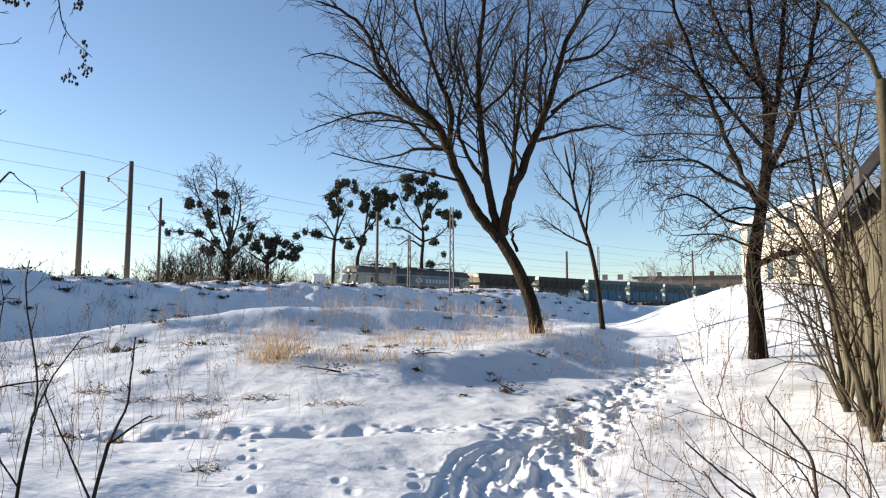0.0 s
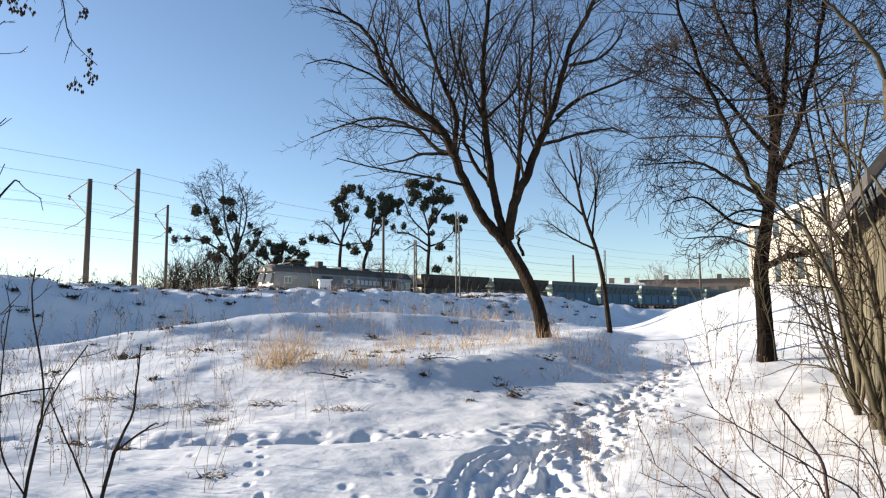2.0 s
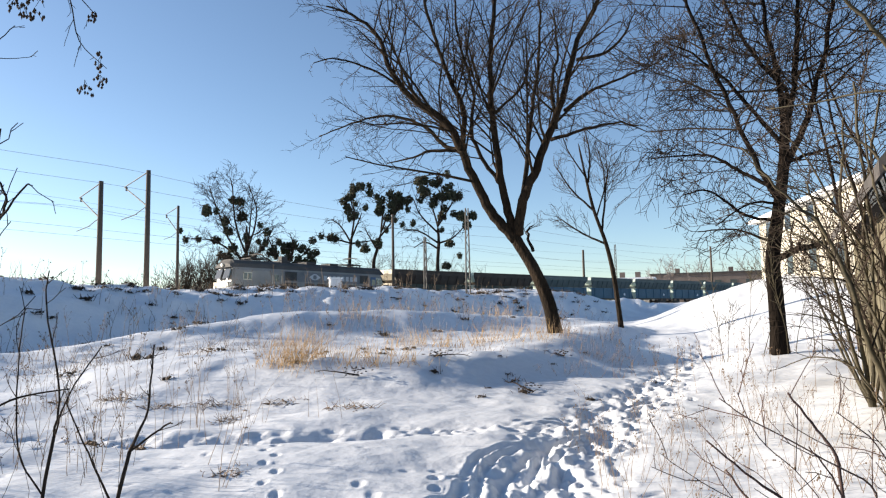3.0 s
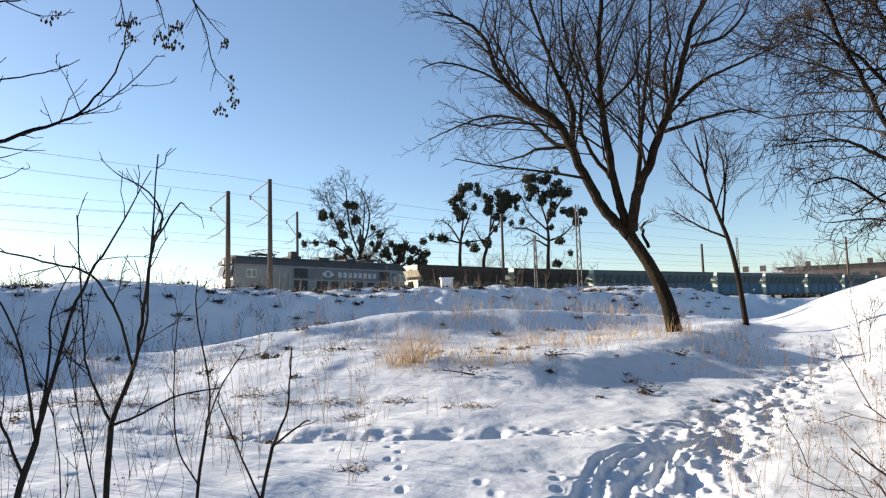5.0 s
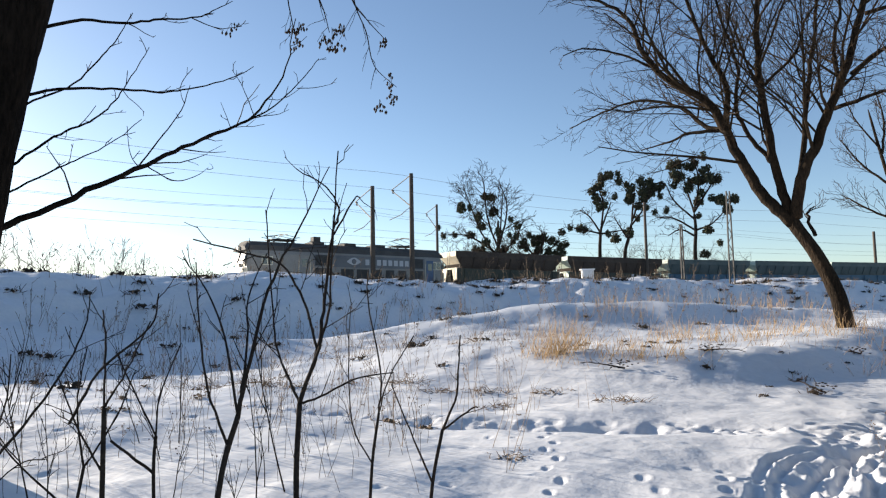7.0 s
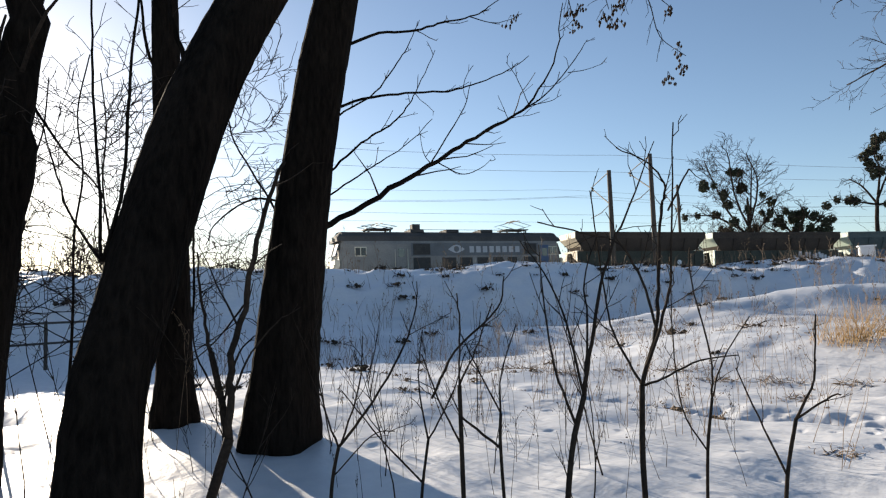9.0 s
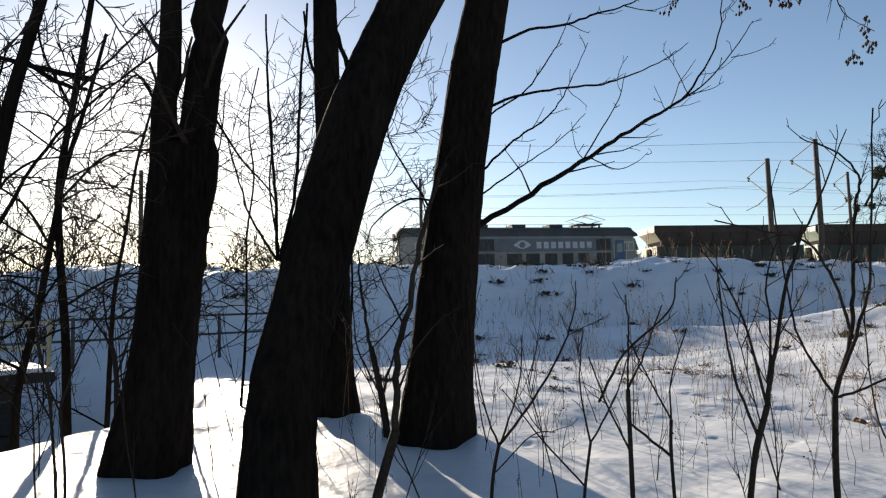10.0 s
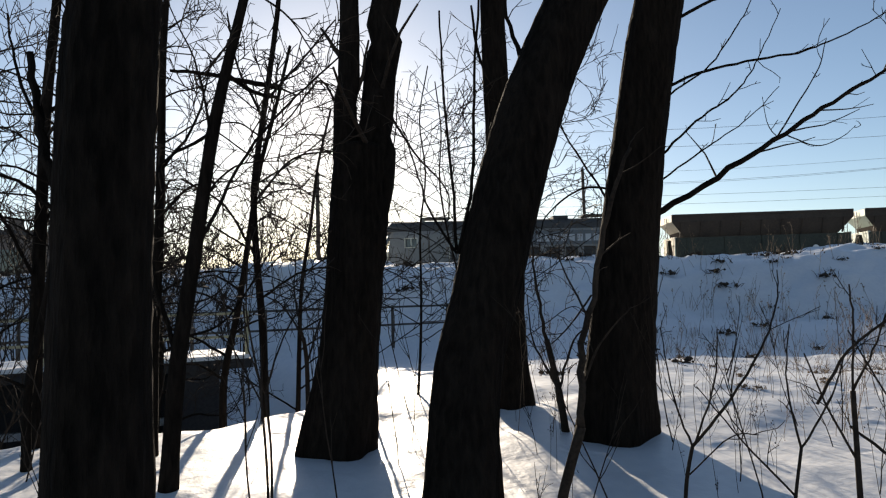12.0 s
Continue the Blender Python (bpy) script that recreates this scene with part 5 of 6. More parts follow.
tree("coppice", put(5.04, 8.69), -30.4, ([(0.0, 0.0), (-0.01, 0.07), (-0.03, 0.18)], 0.0435, 0.0405), [
    ([(-0.03, 0.11), (-0.15, 0.67), (-0.28, 1.39), (-0.38, 2.12), (-0.52, 2.81)], 0.0277, 0.0128),
    ([(-0.02, 0.11), (-0.06, 0.67), (-0.15, 1.53), (-0.17, 2.63), (-0.09, 3.59)], 0.0307, 0.0128),
    ([(-0.03, 0.11), (-0.25, 0.66), (-0.41, 1.39), (-0.52, 1.98)], 0.0218, 0.0090),
    ([(-0.01, 0.11), (0.04, 0.95), (0.02, 1.88), (0.12, 2.82), (0.29, 3.68)], 0.0248, 0.0128),
    ([(-0.02, 0.04), (-0.4, 0.95), (-0.69, 1.84), (-1.02, 2.16)], 0.0188, 0.0060),
    ([(0.0, 0.04), (0.15, 0.67), (0.25, 1.52), (0.46, 2.21)], 0.0218, 0.0090),
], [(3.2, 0.36, 40, 0.25, 0.03), (4.0, 0.45, 40, 0.14, 0.0)], "olive-stemmed coppice shrub in front of a board fence", category="shrub", bark=TWIG_OLIVE, twig=TWIG, seed=52, twig_r=0.0045, depth=0.25)
tree("coppice", put(4.24, 6.84), -32.1, ([(0.0, 0.0), (-0.01, 0.03), (-0.02, 0.14)], 0.0547, 0.0473), [
    ([(-0.02, 0.06), (-0.11, 0.49), (-0.25, 0.99), (-0.38, 1.63), (-0.57, 2.11), (-0.82, 2.38), (-1.14, 2.85)], 0.0345, 0.0097),
    ([(-0.02, 0.06), (-0.01, 0.77), (-0.04, 1.61), (-0.15, 2.2), (-0.21, 3.09), (-0.23, 3.82)], 0.0323, 0.0128),
    ([(-0.01, 0.06), (-0.05, 0.77), (-0.28, 1.45), (-0.57, 1.93), (-0.94, 2.14)], 0.0225, 0.0075),
    ([(0.0, 0.06), (0.14, 0.78), (0.25, 1.6), (0.24, 2.45)], 0.0277, 0.0128),
    ([(-0.01, 0.06), (-0.14, 0.32), (-0.32, 0.54), (-0.51, 0.99)], 0.0150, 0.0053),
    ([(-0.02, 0.11), (-0.16, 0.99), (-0.17, 1.79), (-0.29, 2.5), (-0.42, 3.0)], 0.0203, 0.0075),
], [(3.2, 0.36, 40, 0.25, 0.03), (4.0, 0.45, 40, 0.14, 0.0)], "olive-stemmed coppice shrub in front of a board fence", category="shrub", bark=TWIG_OLIVE, twig=TWIG, seed=53, twig_r=0.0038, depth=0.25)


# thin shoots that stand thickly in the snow before the trunks
def thin_sapling(x, y, h, seed):
    rng = random.Random(seed)
    root = thing("thin_sapling", put(x, y, -0.03), "thin dark leafless shoot standing in the snow", "sapling", "thin shoots in the snow")
    st, sh = Mesh(), Mesh()
    r = 0.003 + 0.0026 * h
    q = wander((0, 0, 0), (rng.gauss(0, 0.16), rng.gauss(0, 0.16), 1), h, 8, rng, 0.055, 0.03)
    st.tube(q, [r * (1 - 0.085 * i) for i in range(9)], 5)
    for k in range(rng.randrange(2, 6)):
        p, d = along(q, rng.uniform(0.22, 0.85))
        a = rng.uniform(0, 6.28)
        w = d + Vector((math.cos(a), math.sin(a), 0)) * rng.uniform(0.35, 0.8)
        L = h * rng.uniform(0.18, 0.5)
        b = wander(p, w, L, 5, rng, 0.08, 0.10)
        sh.tube(b, [r * 0.62 * (1 - 0.13 * i) for i in range(6)], 4)
        for j in range(rng.randrange(1, 4)):
            p2, d2 = along(b, rng.uniform(0.25, 0.9))
            a = rng.uniform(0, 6.28)
            c = wander(p2, d2 + Vector((math.cos(a), math.sin(a), 0.2)) * 0.6, L * rng.uniform(0.15, 0.4), 3, rng, 0.1, 0.05)
            sh.tube(c, [0.0022, 0.002, 0.0018, 0.0013], 3)
    part("stem", st, TWIG, root, smooth=True)
    tagged(part("spray", sh, TWIG, root), kind="stuff")


_r = random.Random(404)
for k in range(20):
    a, d = radians(_r.uniform(27, 69)), _r.uniform(4.3, 8.6)
    thin_sapling(-0.8 - d * math.sin(a), -0.4 + d * math.cos(a), _r.choice((0.45, 0.7, 0.9, 1.3)) * _r.uniform(0.8, 1.2) + 0.08 * d * _r.random(), 900 + k)
for k in range(16):
    a, d = radians(_r.uniform(69, 100)), _r.uniform(5.0, 10.0)
    thin_sapling(-0.9 - d * math.sin(a), -0.5 + d * math.cos(a), _r.uniform(0.8, 2.2), 980 + k)


# tangle of slim trees over the ditch
def slim_tree(x, y, h, r, lean, seed, label="slim bare tree with tangled twigs above the ditch"):
    rng = random.Random(seed)
    trunk = [(lean * h * (k / 6) ** 1.5 + rng.gauss(0, 0.04), h * k / 6) for k in range(7)]
    limbs = []
    for k in range(15):
        t = 0.16 + 0.8 * k / 15
        i = min(int(t * 6), 5)
        f = t * 6 - i
        bx, bz = trunk[i][0] * (1 - f) + trunk[i + 1][0] * f, trunk[i][1] * (1 - f) + trunk[i + 1][1] * f
        g, L = rng.choice((-1, 1)), rng.uniform(0.7, 1.6) * (1.25 - 0.6 * t)
        y1 = rng.uniform(-0.5, 0.5)
        limbs.append(([(bx, bz, 0.0), (bx + g * 0.35 * L, bz + 0.22 * L, y1 * 0.4), (bx + g * 0.75 * L, bz + rng.uniform(0.2, 0.55) * L, y1), (bx + g * L, bz + rng.uniform(0.2, 0.9) * L, y1 * 1.5)], r * (0.42 - 0.2 * t), 0.006))
    return tree("slim_tree", put(x, y), math.degrees(math.atan2(y + 0.5, x + 0.9)) - 90, (trunk, r, r * 0.4), limbs,
                [(4.6, 0.5, 50, 0.45, 0.02), (5.0, 0.5, 46, 0.26, 0.0), (5.0, 0.5, 45, 0.15, 0.0)], label, bark=BARK, seed=seed, twig_r=0.0046, depth=0.3, group="slim trees over the ditch")


for k, (a, d, h, r, lean) in enumerate(((79, 12.5, 6.5, 0.05, 0.10), (84.5, 10.8, 6.2, 0.06, 0.16), (89, 13.5, 7.0, 0.07, -0.05), (93.5, 9.6, 6.0, 0.055, 0.12), (98, 8.2, 5.4, 0.05, 0.18), (103, 11.0, 6.5, 0.07, 0.05))):
    slim_tree(-1.04 - d * math.sin(radians(a)), -0.56 + d * math.cos(radians(a)), h, r, lean, 700 + k)


for k, (a, d, h, r, lean) in enumerate(((61, 9.8, 4.8, 0.020, 0.05), (66, 11.5, 5.2, 0.024, -0.06), (69.5, 10.2, 5.0, 0.022, 0.04), (73.5, 9.4, 4.4, 0.020, 0.10))):
    slim_tree(-0.95 - d * math.sin(radians(a)), -0.45 + d * math.cos(radians(a)), h, r, lean, 740 + k, "slim bare tree with fine twigs among the trunks")


# twigs that fill the crowns beside the board shed
for k, (x, y, h, r, lean) in enumerate(((6.6, 10.6, 5.0, 0.035, -0.16), (6.3, 9.4, 4.6, 0.032, -0.22), (8.3, 14.6, 6.5, 0.05, -0.10))):
    slim_tree(x, y, h, r, lean, 760 + k, "slim bare tree with fine twigs beside the board shed")


# seed clusters that hang from the tips of the long branch
def seed_cluster(place, r, seed):
    rng = random.Random(seed)
    root = thing("seed_cluster", place, "cluster of dry brown seed keys hanging from twigs", "seeds", "dry seed clusters")
    st = Mesh()
    sd = Mesh()
    for k in range(3):
        q = wander((0, 0, 0), (rng.uniform(-0.6, 0.6), rng.uniform(-0.6, 0.6), -1), r * rng.uniform(0.6, 1.3), 3, rng, 0.3, -0.1)
        st.tube(q, [0.0025] * 4, 3)
        for j in range(5):
            p = q[-1] + Vector((rng.gauss(0, 0.018), rng.gauss(0, 0.018), rng.gauss(0, 0.022)))
            sd.blob(p, 0.014, rng, 1.6)
    part("stalk", st, TWIG, root)
    tagged(part("seed", sd, SEED, root), kind="stuff")
    return root


for k, q in enumerate(((-4.37, 5.88, 4.70), (-4.33, 5.91, 4.58), (-4.25, 5.85, 4.70), (-4.03, 5.99, 4.59), (-3.96, 6.04, 4.66), (-3.96, 6.16, 4.55), (-3.37, 6.14, 4.49),
                         (-3.32, 6.17, 4.07), (-3.43, 6.11, 3.82), (-3.32, 6.17, 3.88), (-4.92, 5.58, 4.70), (-3.88, 6.09, 4.70), (-3.99, 6.02, 4.54))):
    seed_cluster(q, 0.10, 60 + k)


def hanging_twig(pts, seed):
    rng = random.Random(seed)
    root = thing("hanging_twig", pts[0], "thin drooping twig with dry seed keys", "twig", "drooping twigs overhead")
    m = Mesh()
    q = smooth_path([Vector(p) - Vector(pts[0]) for p in pts], 4)
    m.tube(q, [0.004 + 0.006 * i / len(q) for i in range(len(q))], 4)
    TWIG_R[0] = 0.003
    sprout(m, q[::-1], 0.008, 0.004, 0, rng, [(4.0, 0.3, 45, 0.12, -0.06), (5.0, 0.4, 40, 0.06, -0.04)])
    part("twig", m, TWIG, root)



hanging_twig([(-3.27, 6.19, 3.95), (-3.48, 6.09, 4.18), (-3.55, 6.05, 4.54), (-3.65, 5.99, 4.84), (-3.70, 5.96, 5.27)], 80)
hanging_twig([(-3.98, 6.02, 4.60), (-4.03, 5.99, 4.84), (-4.13, 5.93, 5.21), (-4.08, 5.96, 5.72)], 81)
hanging_twig([(-4.33, 5.91, 4.55), (-4.37, 5.88, 4.79), (-4.40, 5.86, 5.10), (-4.33, 5.91, 5.74)], 82)
hanging_twig([(-3.37, 6.14, 4.46), (-3.53, 6.06, 4.66), (-3.68, 5.97, 4.90), (-3.78, 5.92, 5.38)], 83)


# ---- far side of the line: mistletoe trees ----
def mistletoe_ball(r, seed):
    """A dense evergreen ball of short forking shoots."""
    rng = random.Random(seed)
    m = Mesh()
    for k in range(110):
        d = Vector((rng.gauss(0, 1), rng.gauss(0, 1), rng.gauss(0, 1))).normalized()
        q = d * r * rng.uniform(0.3, 0.9)
        m.blob(q, r * rng.uniform(0.14, 0.24), rng)
        if k % 4 == 0:
            m.tube([Vector((0, 0, 0)), d * r * 1.1], [r * 0.03, r * 0.02], 3)
    return m.data("mistletoe_ball", MISTLETOE)


BALLS = [mistletoe_ball(0.72, 90), mistletoe_ball(0.58, 91), mistletoe_ball(0.48, 92)]


def mistletoe_tree(place, turn, trunk, limbs, balls, seed=1, r=0.26):
    x, y = place
    z = height(x, y)
    rng = random.Random(seed + len(balls))
    root = tree("mistletoe_tree", (x, y, z), turn, ([(trunk[0][0], -0.3)] + [(a, b - z0(place, z)) for a, b in trunk], r, r * 0.6),
                [([(a, b - z0(place, z)) for a, b in l], r * 0.5, 0.05) for l in limbs],
                [(2.1, 0.42, 46, 1.1, 0.03), (2.4, 0.42, 42, 0.7, 0.02), (2.6, 0.45, 40, 0.4, 0.0)], "bare tree studded with dark mistletoe balls behind the railway",
                bark=TWIG, twig=TWIG, seed=seed, twig_r=0.018, depth=0.8, group="mistletoe trees", sides=8)
    more = [(a + rng.gauss(0, 0.8), b + rng.gauss(0, 0.8)) for a, b in balls if rng.random() < 0.7]
    for k, (a, b) in enumerate(balls + more):
        ob = new("mistletoe_ball", BALLS[rng.randrange(3)])
        ob.parent = root
        ob.matrix_basis = Matrix.Translation((a, rng.uniform(-1.0, 1.0), b - z0(place, z))) @ Matrix.Rotation(rng.uniform(0, 6), 4, "Z") @ Matrix.Diagonal((1, 1, rng.uniform(0.9, 1.25), 1))
    return root


def z0(place, z):
    """Height of the ground under a tree below the level from which its own heights count."""
    return z - SIGHT_BASE


SIGHT_BASE = 5.0
mistletoe_tree((-26.94, 83.77), 17.8, [(0.4, 1.8), (0.5, 4.7), (0.5, 7.7)], [
    [(0.4, 2.5), (-1.7, 6.3), (-3.1, 10.0), (-4.1, 13.0)],
    [(0.4, 2.5), (0.9, 7.7), (1.2, 11.4)],
    [(0.5, 4.0), (-0.8, 7.7), (-1.2, 12.2), (-1.5, 13.3)],
    [(0.4, 2.5), (2.7, 5.4), (3.8, 7.6)],
    [(0.4, 3.3), (-3.1, 5.6), (-6.0, 6.0)],
    [(0.5, 4.0), (1.7, 9.1), (0.7, 12.9)]],
    [(-3.1, 9.4), (-2.0, 8.3), (0.0, 8.8), (2.1, 7.7), (-3.1, 5.9), (-5.2, 6.0), (-6.6, 5.8), (-4.2, 9.3), (0.5, 6.2), (-1.7, 7.0), (-1.1, 4.8), (-2.5, 4.1), (-0.4, 10.7), (1.2, 4.0)])
mistletoe_tree((-14.14, 86.84), 9.2, [(0.1, 2.6), (0.2, 4.7), (0.4, 6.6)], [
    [(0.3, 5.5), (-0.9, 7.7), (-2.2, 8.9)],
    [(0.3, 5.5), (-1.3, 5.9), (-3.5, 6.4)],
    [(0.4, 6.6), (0.8, 9.2), (0.4, 10.7), (0.7, 12.5)],
    [(0.4, 6.2), (1.3, 8.4), (1.7, 9.4)],
    [(0.3, 5.5), (2.0, 5.8), (3.4, 6.1)]],
    [(0.7, 12.3), (0.6, 12.9), (0.4, 11.8), (-3.5, 6.4), (-1.7, 6.1), (0.1, 9.8), (0.8, 9.3), (-0.2, 10.2), (1.2, 5.4), (2.1, 4.8), (0.2, 8.8)])
mistletoe_tree((-11.13, 87.28), 7.2, [(0.1, 2.5), (0.6, 4.7), (1.1, 6.9)], [
    [(1.1, 6.9), (1.3, 9.8), (0.6, 11.7), (-0.4, 13.0)],
    [(1.1, 6.9), (2.0, 9.1), (2.8, 10.9)],
    [(1.1, 6.5), (2.3, 8.0), (3.5, 10.3)],
    [(0.6, 4.7), (-0.3, 6.2), (-1.0, 7.7)]],
    [(-0.4, 13.0), (-0.3, 12.1), (0.7, 11.6), (1.1, 10.2), (1.3, 11.3), (2.4, 11.9), (0.9, 9.7), (3.1, 11.1), (2.9, 9.9), (3.5, 10.3), (1.9, 8.9), (2.9, 8.4), (1.8, 7.3), (2.6, 9.6), (2.4, 10.5)])
mistletoe_tree((-2.89, 87.93), 1.8, [(0.1, 2.5), (0.3, 5.4), (0.2, 7.6)], [
    [(0.2, 7.6), (-0.5, 10.5), (-1.1, 13.5)],
    [(0.2, 7.6), (0.9, 11.2), (0.4, 14.1)],
    [(0.2, 7.6), (2.0, 10.4), (3.1, 12.1)],
    [(0.2, 6.8), (-2.0, 9.1), (-3.0, 11.4)],
    [(0.3, 5.4), (-2.1, 7.0), (-4.2, 7.4)],
    [(0.3, 5.4), (2.1, 6.0), (3.6, 7.4)],
    [(0.2, 4.7), (-1.4, 5.5), (-2.9, 4.8)]],
    [(-2.2, 13.6), (-1.4, 13.7), (-0.4, 13.3), (0.4, 13.7), (1.4, 12.6), (1.7, 12.0), (-1.9, 12.4), (-2.0, 11.2), (-3.5, 11.3), (-3.0, 8.1), (1.0, 11.5), (2.7, 11.4), (3.1, 11.8), (2.3, 9.3), (3.1, 9.0), (4.7, 8.9), (1.7, 5.3), (3.0, 3.8), (1.2, 2.5), (0.8, 9.0), (-1.2, 12.0), (2.0, 11.5), (-0.1, 11.6)])
mistletoe_tree((-22.05, 85.18), 14.5, [(0.0, 1.1), (0.1, 2.6), (0.1, 3.7)], [
    [(0.1, 2.6), (-1.3, 4.8), (-2.0, 6.3)],
    [(0.1, 2.6), (1.2, 4.7), (0.9, 6.2)],
    [(0.1, 2.2), (2.3, 4.0), (3.1, 5.0)],
    [(0.1, 2.2), (-1.7, 3.3), (-2.8, 4.1)]],
    [(-2.3, 5.6), (-1.3, 4.8), (-0.6, 5.7), (0.1, 4.8), (0.7, 4.2), (1.2, 5.3), (2.3, 4.8), (3.1, 4.3), (-1.0, 3.9), (0.5, 3.6), (-1.7, 4.4), (1.8, 3.6), (-0.3, 2.9), (2.7, 3.2), (3.4, 3.1)])
lattice_mast(0.78, 61.97, 11.0, 0.55)
lattice_mast(29.0, 126.8, 13.4, 0.7)
lattice_mast(-3.0, 60.0, 8.2, 0.3)


# overhead wires, along the line
def wire(u, over, sag, label, seed):
    rng = random.Random(seed)
    m = Mesh()
    pts = []
    for k in range(131):
        s = -180 + 2.2 * k
        f = ((s + 16.0) / 46.0) % 1.0
        x, y = tr(s, u)
        pts.append((x, y, rail(s) + over - sag * 4 * f * (1 - f)))
    m.tube(pts, [0.013] * len(pts), 4)
    tagged(part("overhead_wire", m, WIRE_M), label, "wire", "overhead wires")


for k, (u, over, sag) in enumerate(((48.6, 8.9, 0.5), (49.6, 7.9, 0.3), (56.8, 5.75, 0.05), (57.0, 7.4, 0.8), (61.4, 5.7, 0.05), (61.6, 8.0, 0.8), (66.0, 9.4, 0.5))):
    wire(u, over, sag, "thin dark overhead line wire along the railway", k)


# ---- distant woods and shrubs ----
def brush(name, cx, cy, wide, high, n, seed, label, turn=0.0, twig=None, thick=0.03, deep=5.0):
    """Bare scrub: many thin forking stems; one uncountable mass."""
    rng = random.Random(seed)
    m = Mesh()
    c, s_ = math.cos(radians(turn)), math.sin(radians(turn))
    for k in range(n):
        a, b = rng.uniform(-wide / 2, wide / 2), rng.uniform(-deep / 2, deep / 2)
        x, y = cx + a * c - b * s_, cy + a * s_ + b * c
        z = height(x, y) - 0.1
        h = high * rng.uniform(0.45, 1.0) * (1 - 0.5 * (2 * a / wide) ** 2)
        q = wander((x, y, z), (rng.uniform(-0.25, 0.25), rng.uniform(-0.25, 0.25), 1), h, 5, rng, 0.12, 0.05)
        m.tube(q, [thick * (1 - 0.15 * i) for i in range(6)], 3)
        for j in range(9):
            p, d = along(q, rng.uniform(0.25, 0.97))
            w = (d + Vector((rng.uniform(-1, 1), rng.uniform(-1, 1), rng.uniform(-0.2, 0.8)))).normalized()
            q2 = wander(p, w, h * rng.uniform(0.15, 0.4), 3, rng, 0.2, 0.05)
            m.tube(q2, [thick * 0.6, thick * 0.5, thick * 0.45, thick * 0.35], 3)
            for i in range(3):
                p3, d3 = along(q2, rng.uniform(0.3, 0.95))
                w3 = (d3 + Vector((rng.uniform(-1, 1), rng.uniform(-1, 1), rng.uniform(-0.4, 0.8)))).normalized()
                m.tube(wander(p3, w3, h * rng.uniform(0.06, 0.16), 2, rng, 0.2, 0.0), [thick * 0.4, thick * 0.35, thick * 0.3], 3)
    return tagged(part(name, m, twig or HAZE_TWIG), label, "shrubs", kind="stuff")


brush("far_scrub", -62, 74, 34, 7.5, 60, 1, "bare scrub behind the railway, paled for haze", 40, thick=0.03)
brush("far_scrub", -42, 80, 22, 6.0, 40, 2, "bare scrub behind the railway, paled for haze", 25, thick=0.03)
brush("far_scrub", -9, 90, 34, 7.5, 150, 3, "dark bare scrub behind the railway", 5, TWIG, 0.03)
brush("far_scrub", -27, 82, 17, 8.5, 260, 4, "dark dense bare scrub behind the railway", 15, TWIG, 0.05)
brush("far_woods", 75, 190, 70, 13, 70, 5, "bare woods on the skyline, paled for haze", -20, thick=0.09, deep=15)
brush("far_woods", 45, 150, 10, 11, 14, 6, "bare tree on the skyline, paled for haze", -20, thick=0.07, deep=5)
brush("far_woods", -95, 62, 60, 14, 110, 7, "bare woods against the sun, paled for haze", 60, thick=0.07, deep=15)
brush("far_woods", -78, 12, 60, 13, 130, 8, "dark bare woods against the sun", 85, TWIG, 0.07, 15)
brush("far_woods", -70, -30, 50, 13, 110, 9, "dark bare woods against the sun", 110, TWIG, 0.07, 15)
brush("ditch_scrub", -24, -4, 14, 6.0, 70, 10, "tangled bare scrub behind the ditch", 90, TWIG, 0.028, 6)
brush("ditch_scrub", -13, -4.0, 6, 5.0, 40, 11, "tangled bare scrub in the ditch", 80, TWIG, 0.016, 3)
brush("ditch_scrub", -30, 4, 10, 4.0, 16, 12, "thin bare scrub on the bank", 75, TWIG, 0.016, 4)
brush("ditch_scrub", -7.5, -3.3, 3.0, 3.2, 12, 13, "tangled bare scrub near the trunks", 60, TWIG, 0.010, 2)
brush("hill_scrub", 17.5, 33, 8, 2.2, 18, 14, "low bare scrub on the snowy spur", -20, TWIG_WARM, 0.010, 5)
brush("fence_scrub", 8.2, 15.0, 5, 4.5, 26, 15, "bare scrub along the board fence", -60, TWIG_OLIVE, 0.012, 3)


# ---- dry grass, weeds and litter ----
def blades(name, spots, label, material, category="grass"):
    """spots: (x, y, spread, count, low, high, lean, width)."""
    m = Mesh()
    rng = random.Random(len(spots) * 7 + 1)
    for x, y, spread, count, low, high, lean, width in spots:
        for k in range(count):
            px, py = x + rng.gauss(0, spread), y + rng.gauss(0, spread * 0.6)
            z = height(px, py) - 0.03
            h = rng.uniform(low, high)
            d = Vector((rng.gauss(0.1, lean), rng.gauss(0, lean), 1)).normalized()
            q = wander((px, py, z), d, h, 3, rng, 0.12, -0.10 * lean)
            m.tube(q, [width, width * 0.8, width * 0.6, width * 0.3], 3)
    return tagged(part(name, m, material), label, category, kind="stuff")


_r = random.Random(21)
blades("dry_grass", [(-4.0 + 0.19 * k + _r.uniform(-0.2, 0.2), 14.4 + _r.uniform(-0.5, 0.9), _r.uniform(0.12, 0.3), 60 if k in (1, 2, 4) else _r.choice((6, 10, 22, 30)), 0.3, _r.uniform(0.5, 0.9) + (0.3 if k < 5 else 0.0), 0.35, 0.0055) for k in range(16)], "tufts of tall straw-coloured dry grass in the snow", STRAW)
blades("dry_grass", [(-1.8 + 0.4 * k, 20.3 + _r.uniform(-0.6, 0.8), 0.3, 14, 0.3, 0.8, 0.3, 0.007) for k in range(12)], "thin straw-coloured dry grass on the terrace", STRAW)
